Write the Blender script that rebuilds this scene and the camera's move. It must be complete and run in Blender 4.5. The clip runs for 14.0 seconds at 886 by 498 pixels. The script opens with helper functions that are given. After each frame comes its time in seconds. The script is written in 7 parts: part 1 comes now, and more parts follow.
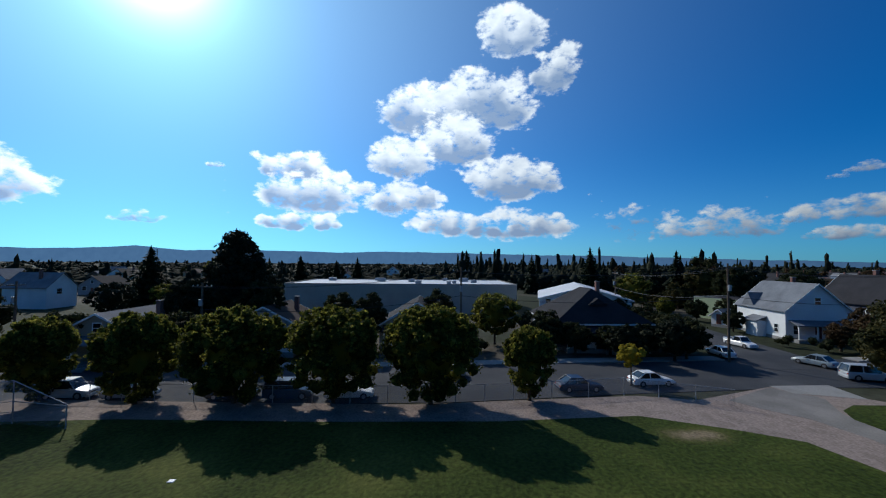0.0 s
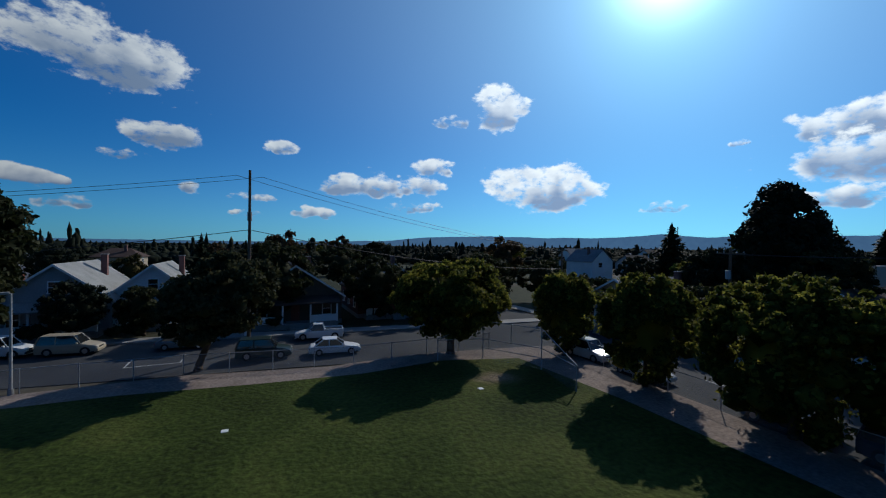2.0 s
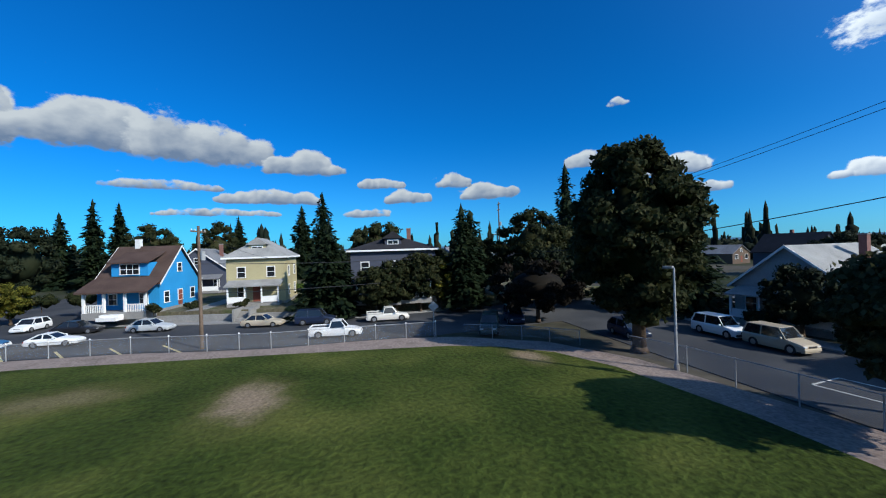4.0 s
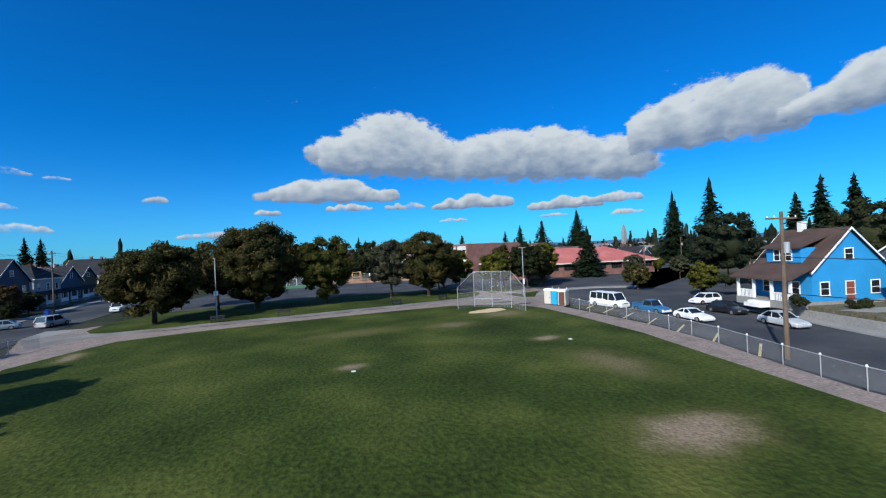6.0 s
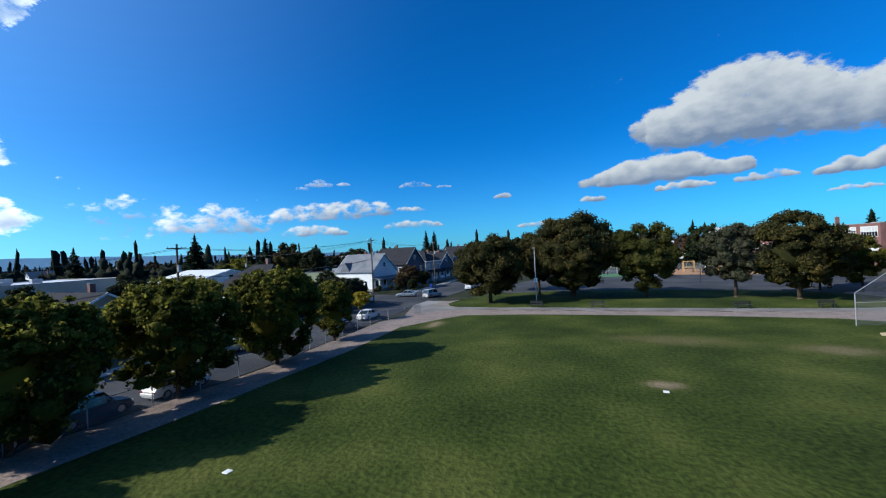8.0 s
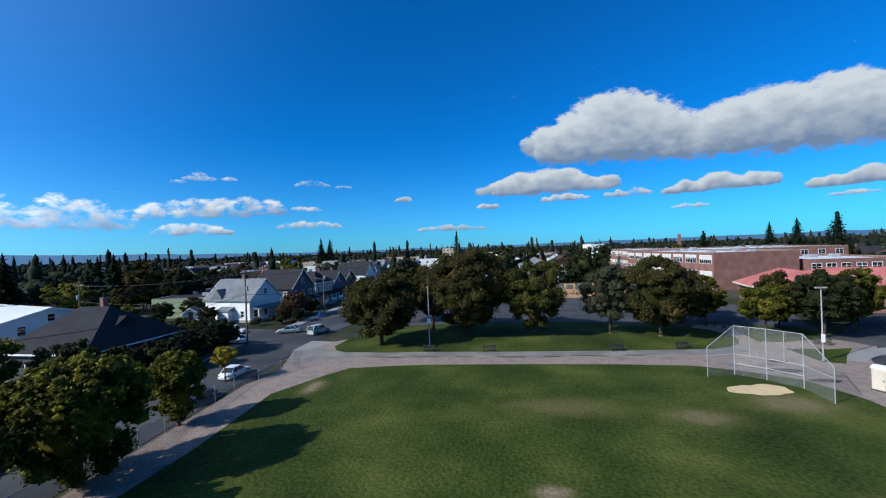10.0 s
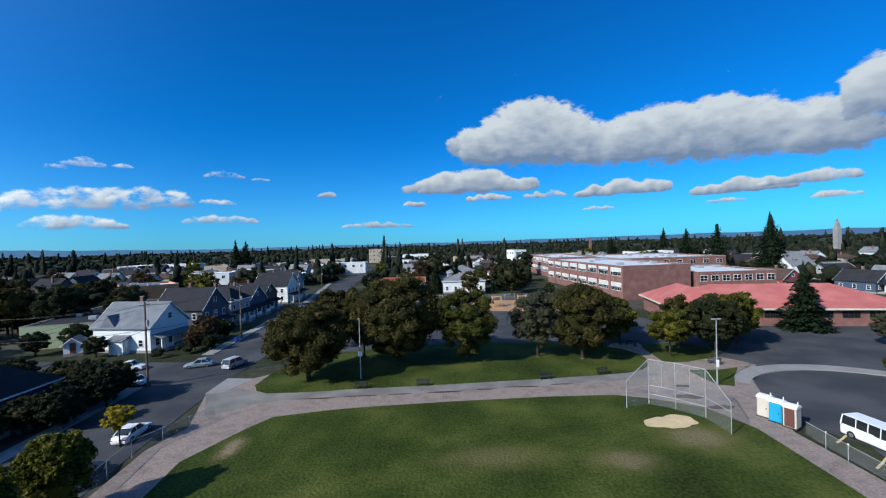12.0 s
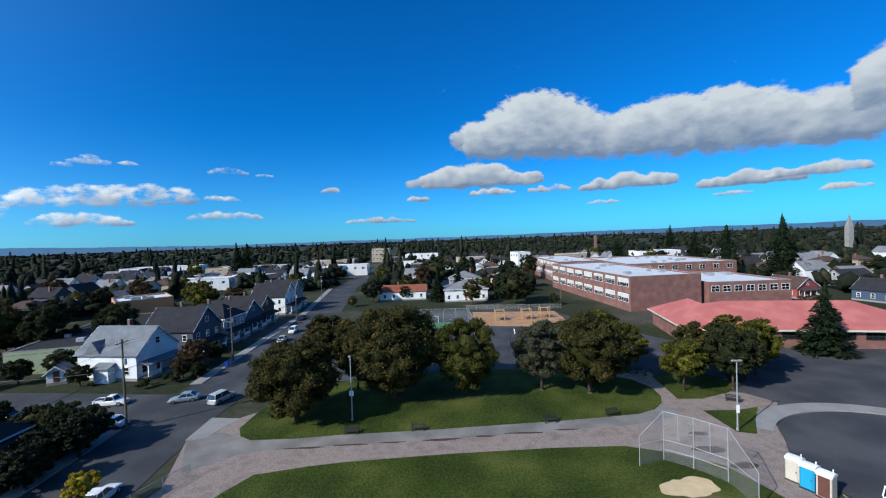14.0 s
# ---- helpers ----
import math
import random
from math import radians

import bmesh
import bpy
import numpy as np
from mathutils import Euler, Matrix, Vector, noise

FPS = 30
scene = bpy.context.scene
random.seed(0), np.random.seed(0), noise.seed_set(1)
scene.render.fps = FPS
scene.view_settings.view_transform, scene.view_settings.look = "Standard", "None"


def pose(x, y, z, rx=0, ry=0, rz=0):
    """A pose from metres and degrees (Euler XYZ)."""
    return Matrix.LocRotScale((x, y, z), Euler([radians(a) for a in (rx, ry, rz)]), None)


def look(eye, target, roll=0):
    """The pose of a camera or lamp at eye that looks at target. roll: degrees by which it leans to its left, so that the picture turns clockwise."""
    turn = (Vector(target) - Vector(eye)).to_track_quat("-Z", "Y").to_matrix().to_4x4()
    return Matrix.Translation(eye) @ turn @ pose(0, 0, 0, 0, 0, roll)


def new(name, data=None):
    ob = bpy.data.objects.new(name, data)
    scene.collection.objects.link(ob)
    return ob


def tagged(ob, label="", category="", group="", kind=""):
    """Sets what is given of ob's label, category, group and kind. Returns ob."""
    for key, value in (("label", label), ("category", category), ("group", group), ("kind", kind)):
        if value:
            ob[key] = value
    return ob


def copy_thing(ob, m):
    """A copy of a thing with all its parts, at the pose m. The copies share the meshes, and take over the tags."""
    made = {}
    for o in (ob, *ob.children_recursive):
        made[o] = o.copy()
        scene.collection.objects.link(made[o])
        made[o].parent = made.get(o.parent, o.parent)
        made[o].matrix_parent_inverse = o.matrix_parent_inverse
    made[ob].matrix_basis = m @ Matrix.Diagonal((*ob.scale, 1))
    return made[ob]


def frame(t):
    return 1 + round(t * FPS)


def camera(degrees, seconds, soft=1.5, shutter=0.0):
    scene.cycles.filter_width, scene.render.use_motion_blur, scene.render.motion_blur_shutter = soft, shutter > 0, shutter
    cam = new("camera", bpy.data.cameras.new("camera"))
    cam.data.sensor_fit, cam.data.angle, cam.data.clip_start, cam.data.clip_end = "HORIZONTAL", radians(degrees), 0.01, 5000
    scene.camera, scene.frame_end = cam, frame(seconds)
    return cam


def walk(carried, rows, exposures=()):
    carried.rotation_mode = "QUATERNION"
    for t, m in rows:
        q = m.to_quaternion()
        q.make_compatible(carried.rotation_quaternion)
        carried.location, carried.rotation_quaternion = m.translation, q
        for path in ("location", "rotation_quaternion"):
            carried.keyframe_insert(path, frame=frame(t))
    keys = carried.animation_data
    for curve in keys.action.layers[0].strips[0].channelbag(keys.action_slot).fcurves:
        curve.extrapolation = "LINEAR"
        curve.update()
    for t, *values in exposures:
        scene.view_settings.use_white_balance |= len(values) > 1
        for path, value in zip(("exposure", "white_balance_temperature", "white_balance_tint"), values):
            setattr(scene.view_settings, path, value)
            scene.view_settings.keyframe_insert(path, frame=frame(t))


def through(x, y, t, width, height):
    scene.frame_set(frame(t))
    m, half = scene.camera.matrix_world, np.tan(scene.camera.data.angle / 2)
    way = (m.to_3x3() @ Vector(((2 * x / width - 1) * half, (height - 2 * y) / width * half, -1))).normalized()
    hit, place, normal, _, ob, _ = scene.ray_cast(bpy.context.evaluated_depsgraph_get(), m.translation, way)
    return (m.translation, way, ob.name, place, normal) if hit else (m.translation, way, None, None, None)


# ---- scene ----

# ---------------------------------------------------------------- camera and flight
K = 1.2      # metres to one unit of the plan in which places are given
cam = camera(96.0, 14.0, soft=1.15)
FLIGHT = [      # seconds, place in metres, turn to the left, tilt and lean in degrees
    (0, 6.24, 16.45, 12.39, -271.55, 2.07, 0.47), (0.5, 3.62, 15.79, 11.86, -258.55, 1.62, 0.94), (1, 0.81, 14.61, 11.22, -241.90, 0.99, 1.17),
    (1.5, -2.14, 12.57, 10.46, -225.84, 0.36, 1.23), (2, -4.73, 9.94, 9.68, -205.15, -0.46, 0.72), (2.5, -7.18, 6.82, 8.93, -181.17, -0.90, -0.16),
    (3, -8.60, 3.55, 8.39, -159.57, -0.80, -0.78), (3.5, -9.09, 0.55, 8.11, -136.05, -0.42, -1.25), (4, -9.10, -2.09, 7.96, -110.43, 0.00, -1.78),
    (4.2, -8.88, -3.03, 7.91, -101.60, 0.14, -1.86), (4.7, -7.59, -5.95, 7.97, -78.68, 0.31, -2.03), (5.25, -5.12, -9.62, 8.35, -52.83, 0.25, -2.18),
    (5.8, -2.69, -12.44, 8.75, -28.37, 0.17, -2.35), (6.3, -1.50, -13.14, 8.92, -9.16, 0.44, -2.58), (6.5, -1.35, -12.92, 8.92, -2.27, 0.65, -2.69),
    (7, -1.03, -12.25, 8.84, 10.61, 0.96, -2.85), (7.5, -0.70, -11.37, 8.98, 19.42, 0.82, -2.84), (7.7, -0.56, -10.99, 9.14, 21.39, 0.51, -2.86),
    (8.2, -0.31, -9.73, 9.83, 25.87, 0.12, -2.85), (8.75, -0.20, -8.01, 11.12, 28.16, 0.25, -2.70), (9.3, -0.18, -6.50, 12.76, 25.09, 0.44, -2.45),
    (9.8, -0.20, -5.80, 14.38, 15.40, 0.20, -2.18), (10, -0.20, -5.71, 15.03, 9.93, -0.03, -2.07), (10.5, -0.58, -5.34, 16.55, 0.46, -0.37, -1.55),
    (11, -1.01, -5.11, 17.79, -0.46, -0.43, -1.51), (11.5, -1.16, -4.77, 18.97, -0.19, -0.58, -1.52), (12, -1.33, -4.35, 20.02, -0.63, -0.79, -1.68),
    (12.5, -1.32, -3.62, 21.27, -0.51, -1.12, -1.84), (13, -0.94, -2.44, 22.53, -0.76, -1.88, -1.89), (13.5, -0.58, -1.17, 23.89, -0.18, -1.61, -2.04),
    (14, -0.00, -0.00, 25.20, -0.00, -1.59, -2.03)]


def aim(x, y, z, yaw, pitch, roll):
    a, b = radians(yaw), radians(pitch)
    return look((x, y, z), (x - math.sin(a) * math.cos(b), y + math.cos(a) * math.cos(b), z + math.sin(b)), roll)


walk(cam, [(r[0], aim(*r[1:])) for r in FLIGHT],
     exposures=[(0.0, -0.62), (1.0, -0.78), (2.0, -1.0), (2.5, -0.95), (3.0, -0.7), (3.5, -0.3), (4.2, 0.12), (6.3, 0.17), (14.0, 0.17)])

# ---------------------------------------------------------------- sky and sun
SUN_AZ, SUN_EL = 125.5, 32.5      # degrees from +y towards -x, and above the horizon
sun_dir = Vector((-math.sin(radians(SUN_AZ)) * math.cos(radians(SUN_EL)), math.cos(radians(SUN_AZ)) * math.cos(radians(SUN_EL)), math.sin(radians(SUN_EL))))
world = bpy.data.worlds.new("world")
scene.world = world
world.use_nodes = True
wn, wl = world.node_tree.nodes, world.node_tree.links
wn.clear()
sky = wn.new("ShaderNodeTexSky")
sky.sky_type, sky.sun_disc, sky.sun_elevation, sky.sun_rotation = "NISHITA", False, radians(SUN_EL), radians(-SUN_AZ)
sky.altitude, sky.air_density, sky.dust_density, sky.ozone_density = 60, 1.0, 0.4, 1.5
hue = wn.new("ShaderNodeHueSaturation")
hue.inputs["Saturation"].default_value, hue.inputs["Value"].default_value = 1.0, 1.0
deep = wn.new("ShaderNodeMix")          # a camera that draws the sky a deep blue
deep.data_type, deep.blend_type = "RGBA", "MULTIPLY"
deep.inputs[0].default_value, deep.inputs[7].default_value = 1.0, (0.02, 0.80, 1.80, 1)
wl.new(sky.outputs[0], deep.inputs[6])
wl.new(deep.outputs[2], hue.inputs["Color"])
coord = wn.new("ShaderNodeTexCoord")
dot = wn.new("ShaderNodeVectorMath")
dot.operation = "DOT_PRODUCT"
dot.inputs[1].default_value = sun_dir
wl.new(coord.outputs["Generated"], dot.inputs[0])
clamp = wn.new("ShaderNodeMath")
clamp.operation = "MAXIMUM"
clamp.inputs[1].default_value = 0.0
wl.new(dot.outputs["Value"], clamp.inputs[0])
glow = None
for power, gain in ((330, 60.0), (60, 9.0), (9, 6.0), (2.6, 4.6)):          # the bright haze round the sun
    pw, mu = wn.new("ShaderNodeMath"), wn.new("ShaderNodeMath")
    pw.operation, mu.operation = "POWER", "MULTIPLY_ADD"
    pw.inputs[1].default_value, mu.inputs[1].default_value = power, gain
    wl.new(clamp.outputs[0], pw.inputs[0])
    wl.new(pw.outputs[0], mu.inputs[0])
    mu.inputs[2].default_value = 0.0
    if glow:
        wl.new(glow.outputs[0], mu.inputs[2])
    glow = mu
tint = wn.new("ShaderNodeMix")
tint.data_type, tint.blend_type = "RGBA", "ADD"
tint.inputs[0].default_value = 1.0
comb = wn.new("ShaderNodeCombineColor")
for i, k in enumerate((0.62, 0.90, 1.0)):
    m1 = wn.new("ShaderNodeMath")
    m1.operation = "MULTIPLY"
    m1.inputs[1].default_value = k
    wl.new(glow.outputs[0], m1.inputs[0])
    wl.new(m1.outputs[0], comb.inputs[i])
wl.new(hue.outputs[0], tint.inputs[6])
wl.new(comb.outputs[0], tint.inputs[7])
sepd = wn.new("ShaderNodeSeparateXYZ")          # pale haze along the horizon
wl.new(coord.outputs["Generated"], sepd.inputs[0])
low = wn.new("ShaderNodeMapRange")
low.inputs[1].default_value, low.inputs[2].default_value, low.inputs[3].default_value, low.inputs[4].default_value = 0.0, 0.30, 1.0, 0.0
wl.new(sepd.outputs["Z"], low.inputs[0])
lowp = wn.new("ShaderNodeMath")
lowp.operation = "POWER"
lowp.inputs[1].default_value = 2.6
wl.new(low.outputs[0], lowp.inputs[0])
sunward = wn.new("ShaderNodeMath")
sunward.operation = "MULTIPLY_ADD"
sunward.inputs[1].default_value, sunward.inputs[2].default_value = 2.2, 1.0
wl.new(clamp.outputs[0], sunward.inputs[0])
lowm = wn.new("ShaderNodeMath")
lowm.operation = "MULTIPLY"
wl.new(lowp.outputs[0], lowm.inputs[0])
wl.new(sunward.outputs[0], lowm.inputs[1])
hazy = wn.new("ShaderNodeMix")
hazy.data_type, hazy.blend_type = "RGBA", "ADD"
hazy.clamp_factor = False
hazy.inputs[7].default_value = (1.4, 2.0, 2.4, 1)
wl.new(lowm.outputs[0], hazy.inputs[0])
wl.new(tint.outputs[2], hazy.inputs[6])
back, wout = wn.new("ShaderNodeBackground"), wn.new("ShaderNodeOutputWorld")
back.inputs["Strength"].default_value = 0.073
wl.new(hazy.outputs[2], back.inputs["Color"])
wl.new(back.outputs[0], wout.inputs[0])

sun = new("sun", bpy.data.lights.new("sun", "SUN"))
sun.data.energy, sun.data.angle, sun.data.color = 5.0, radians(0.53), (1.0, 0.96, 0.89)
sun.matrix_world = look(sun_dir * 100, (0, 0, 0))

# ---------------------------------------------------------------- materials
MATS = {}


def mat(name, color, rough=0.85, var=0.18, scale=0.6, fine=9.0, bump=0.25, metal=0.0, island=0.0, second=None, mix=(0.45, 0.62), rand=0.0, spec=0.4, bdist=0.03):
    """A surface with a broad stain and a fine grain, both in metres; second: another colour in patches; island, rand: shade by piece or by object."""
    if name in MATS:
        return MATS[name]
    m = bpy.data.materials.new(name)
    m.use_nodes = True
    n, l = m.node_tree.nodes, m.node_tree.links
    bsdf = n["Principled BSDF"]
    bsdf.inputs["Roughness"].default_value, bsdf.inputs["Metallic"].default_value = rough, metal
    bsdf.inputs["Specular IOR Level"].default_value = spec
    geo = n.new("ShaderNodeNewGeometry")
    broad, grain = n.new("ShaderNodeTexNoise"), n.new("ShaderNodeTexNoise")
    broad.inputs["Scale"].default_value, broad.inputs["Detail"].default_value = scale, 6
    grain.inputs["Scale"].default_value, grain.inputs["Detail"].default_value = fine, 5
    for t in (broad, grain):
        l.new(geo.outputs["Position"], t.inputs["Vector"])
    src = None
    if second:
        ramp = n.new("ShaderNodeMapRange")
        ramp.inputs[1].default_value, ramp.inputs[2].default_value = mix
        l.new(broad.outputs["Fac"], ramp.inputs[0])
        mx = n.new("ShaderNodeMix")
        mx.data_type = "RGBA"
        mx.inputs[6].default_value, mx.inputs[7].default_value = (*color, 1), (*second, 1)
        l.new(ramp.outputs[0], mx.inputs[0])
        src = mx.outputs[2]
    gain = n.new("ShaderNodeMath")
    gain.operation = "ADD"
    l.new(broad.outputs["Fac"], gain.inputs[0])
    l.new(grain.outputs["Fac"], gain.inputs[1])
    rng = n.new("ShaderNodeMapRange")
    rng.inputs[1].default_value, rng.inputs[2].default_value, rng.inputs[3].default_value, rng.inputs[4].default_value = 0.65, 1.35, 1 - var * 1.6, 1 + var * 1.6
    l.new(gain.outputs[0], rng.inputs[0])
    val = rng.outputs[0]
    for amount, node, out in ((island, geo, "Random Per Island"), (rand, None, "Random")):
        if amount:
            node = node or n.new("ShaderNodeObjectInfo")
            r2, mm = n.new("ShaderNodeMapRange"), n.new("ShaderNodeMath")
            r2.inputs[3].default_value, r2.inputs[4].default_value = 1 - amount, 1 + amount
            l.new(node.outputs[out], r2.inputs[0])
            mm.operation = "MULTIPLY"
            l.new(val, mm.inputs[0])
            l.new(r2.outputs[0], mm.inputs[1])
            val = mm.outputs[0]
    vm = n.new("ShaderNodeVectorMath")
    vm.operation = "SCALE"
    vm.inputs[0].default_value = color
    if src:
        l.new(src, vm.inputs[0])
    l.new(val, vm.inputs["Scale"])
    l.new(vm.outputs[0], bsdf.inputs["Base Color"])
    if bump:
        b = n.new("ShaderNodeBump")
        b.inputs["Strength"].default_value, b.inputs["Distance"].default_value = bump, bdist
        l.new(grain.outputs["Fac"], b.inputs["Height"])
        l.new(b.outputs[0], bsdf.inputs["Normal"])
    MATS[name] = m
    return m


def leaf_mat(name, stops, through=0.35, rough=0.55):
    """Leaves: colour by leaf from a ramp of (place, colour), some light passing through."""
    if name in MATS:
        return MATS[name]
    m = bpy.data.materials.new(name)
    m.use_nodes = True
    n, l = m.node_tree.nodes, m.node_tree.links
    n.clear()
    geo, ramp, noi = n.new("ShaderNodeNewGeometry"), n.new("ShaderNodeValToRGB"), n.new("ShaderNodeTexNoise")
    noi.inputs["Scale"].default_value, noi.inputs["Detail"].default_value = 0.5, 3
    l.new(geo.outputs["Position"], noi.inputs["Vector"])
    ad = n.new("ShaderNodeMath")
    ad.operation = "MULTIPLY_ADD"
    ad.inputs[1].default_value = 0.62
    l.new(geo.outputs["Random Per Island"], ad.inputs[0])
    sc = n.new("ShaderNodeMapRange")
    sc.inputs[1].default_value, sc.inputs[2].default_value, sc.inputs[4].default_value = 0.3, 0.7, 0.38
    l.new(noi.outputs["Fac"], sc.inputs[0])
    l.new(sc.outputs[0], ad.inputs[2])
    l.new(ad.outputs[0], ramp.inputs[0])
    while len(ramp.color_ramp.elements) < len(stops):
        ramp.color_ramp.elements.new(0.5)
    for e, (p, c) in zip(ramp.color_ramp.elements, stops):
        e.position, e.color = p, (*c, 1)
    d, t, mx, o = n.new("ShaderNodeBsdfPrincipled"), n.new("ShaderNodeBsdfTranslucent"), n.new("ShaderNodeMixShader"), n.new("ShaderNodeOutputMaterial")
    d.inputs["Roughness"].default_value, d.inputs["Specular IOR Level"].default_value = max(rough, 0.7), 0.08
    mx.inputs[0].default_value = through
    l.new(ramp.outputs[0], d.inputs["Base Color"])
    l.new(ramp.outputs[0], t.inputs["Color"])
    l.new(d.outputs[0], mx.inputs[1])
    l.new(t.outputs[0], mx.inputs[2])
    l.new(mx.outputs[0], o.inputs[0])
    MATS[name] = m
    return m


GRASS = mat("grass", (0.035, 0.053, 0.009), 0.95, 0.44, 0.13, 3.4, 0.7, second=(0.060, 0.066, 0.015), mix=(0.46, 0.74), spec=0.1, bdist=0.16)
GRAVEL = mat("path_gravel", (0.245, 0.198, 0.174), 0.95, 0.30, 0.5, 5.0, 0.7, second=(0.165, 0.132, 0.115), mix=(0.52, 0.64), spec=0.1)
ASPHALT = mat("asphalt", (0.046, 0.050, 0.057), 0.92, 0.2, 0.12, 8.0, 0.3, second=(0.062, 0.064, 0.068), mix=(0.42, 0.6), spec=0.12)
PALE = mat("concrete", (0.26, 0.255, 0.245), 0.9, 0.15, 0.3, 6.0, 0.3, second=(0.20, 0.195, 0.185), spec=0.2)
PAVED = mat("worn_paving", (0.165, 0.155, 0.145), 0.92, 0.16, 0.25, 7.0, 0.25, second=(0.20, 0.188, 0.175), mix=(0.42, 0.62), spec=0.15)
MUD = mat("trodden_earth", (0.075, 0.050, 0.042), 0.95, 0.3, 0.9, 9.0, 0.4, second=(0.05, 0.035, 0.03), spec=0.1)
SAND = mat("infield_sand", (0.52, 0.40, 0.24), 0.95, 0.12, 0.9, 12.0, 0.4, spec=0.1)
EARTH = mat("town_ground", (0.030, 0.036, 0.018), 0.95, 0.3, 0.02, 0.9, 0.3, second=(0.065, 0.058, 0.046), mix=(0.5, 0.6), spec=0.1)
CHIPS = mat("wood_chips", (0.36, 0.21, 0.12), 0.95, 0.2, 0.4, 6.0, 0.4, spec=0.1)
COURT = mat("green_court", (0.06, 0.16, 0.07), 0.85, 0.12, 0.3, 6.0, 0.2)
BARK = mat("bark", (0.085, 0.062, 0.045), 0.95, 0.3, 2.0, 14.0, 0.8, spec=0.1)
WOODPOLE = mat("weathered_pole_wood", (0.13, 0.095, 0.07), 0.9, 0.25, 1.0, 16.0, 0.5, spec=0.15)
STEEL = mat("galvanised_steel", (0.34, 0.35, 0.36), 0.62, 0.12, 2.0, 18.0, 0.1, metal=0.35)
DARKSTEEL = mat("dark_metal", (0.035, 0.035, 0.038), 0.5, 0.15, 2.0, 20.0, 0.1, metal=0.3)
WHITE = mat("white_paint", (0.74, 0.74, 0.72), 0.6, 0.07, 0.7, 9.0, 0.1)
TYRE = mat("tyre_rubber", (0.018, 0.018, 0.019), 0.85, 0.15, 3.0, 20.0, 0.1)
RIM = mat("wheel_rim", (0.38, 0.38, 0.39), 0.35, 0.08, 3.0, 20.0, 0.05, metal=0.8)
GLASS = mat("dark_glass", (0.014, 0.017, 0.02), 0.06, 0.1, 0.5, 3.0, 0.0, spec=0.7)
CHROME = mat("lamp_glass", (0.6, 0.6, 0.58), 0.15, 0.05, 3.0, 20.0, 0.0)
REDLAMP = mat("red_lamp", (0.30, 0.015, 0.012), 0.2, 0.05, 3.0, 20.0, 0.0)
BRICK = mat("red_brick", (0.19, 0.096, 0.082), 0.9, 0.16, 0.5, 10.0, 0.4, second=(0.205, 0.106, 0.09), spec=0.15)
REDROOF = mat("red_roof_metal", (0.40, 0.115, 0.10), 0.75, 0.10, 0.25, 5.0, 0.2, second=(0.44, 0.14, 0.12))
WHITEROOF = mat("white_membrane_roof", (0.58, 0.60, 0.62), 0.7, 0.1, 0.15, 3.0, 0.1, second=(0.48, 0.50, 0.52))
NEEDLE = leaf_mat("conifer_needles", ((0.0, (0.005, 0.011, 0.006)), (0.5, (0.011, 0.020, 0.009)), (1.0, (0.023, 0.035, 0.013))), 0.15, 0.7)
LEAF_PARK = leaf_mat("maple_leaves", ((0.0, (0.009, 0.012, 0.004)), (0.38, (0.028, 0.030, 0.009)), (0.7, (0.069, 0.058, 0.017)), (1.0, (0.135, 0.090, 0.026))), 0.2)
LEAF_ROW = leaf_mat("street_tree_leaves", ((0.0, (0.020, 0.027, 0.005)), (0.5, (0.095, 0.102, 0.018)), (1.0, (0.36, 0.32, 0.06))), 0.6)
LEAF_DARK = leaf_mat("dark_leaves", ((0.0, (0.010, 0.015, 0.006)), (0.5, (0.027, 0.034, 0.013)), (1.0, (0.070, 0.069, 0.031))), 0.35)
LEAF_YELLOW = leaf_mat("yellow_leaves", ((0.0, (0.15, 0.115, 0.012)), (0.5, (0.32, 0.25, 0.024)), (1.0, (0.45, 0.37, 0.055))), 0.45)
LEAF_BRONZE = leaf_mat("bronze_leaves", ((0.0, (0.023, 0.017, 0.008)), (0.5, (0.066, 0.039, 0.020)), (1.0, (0.101, 0.070, 0.031))), 0.3)
LEAF_FAR = leaf_mat("far_tree_foliage", ((0.0, (0.006, 0.012, 0.009)), (0.5, (0.017, 0.023, 0.014)), (0.85, (0.039, 0.041, 0.022)), (1.0, (0.078, 0.055, 0.025))), 0.25, 0.9)


def paint(color, name):
    return mat(name, color, 0.28, 0.05, 0.8, 14.0, 0.02, spec=0.6)


def siding(color, name):
    return mat(name, color, 0.75, 0.09, 0.35, 8.0, 0.15, spec=0.25)


def shingle(color, name):
    return mat(name, color, 0.92, 0.2, 0.5, 11.0, 0.5, spec=0.12)


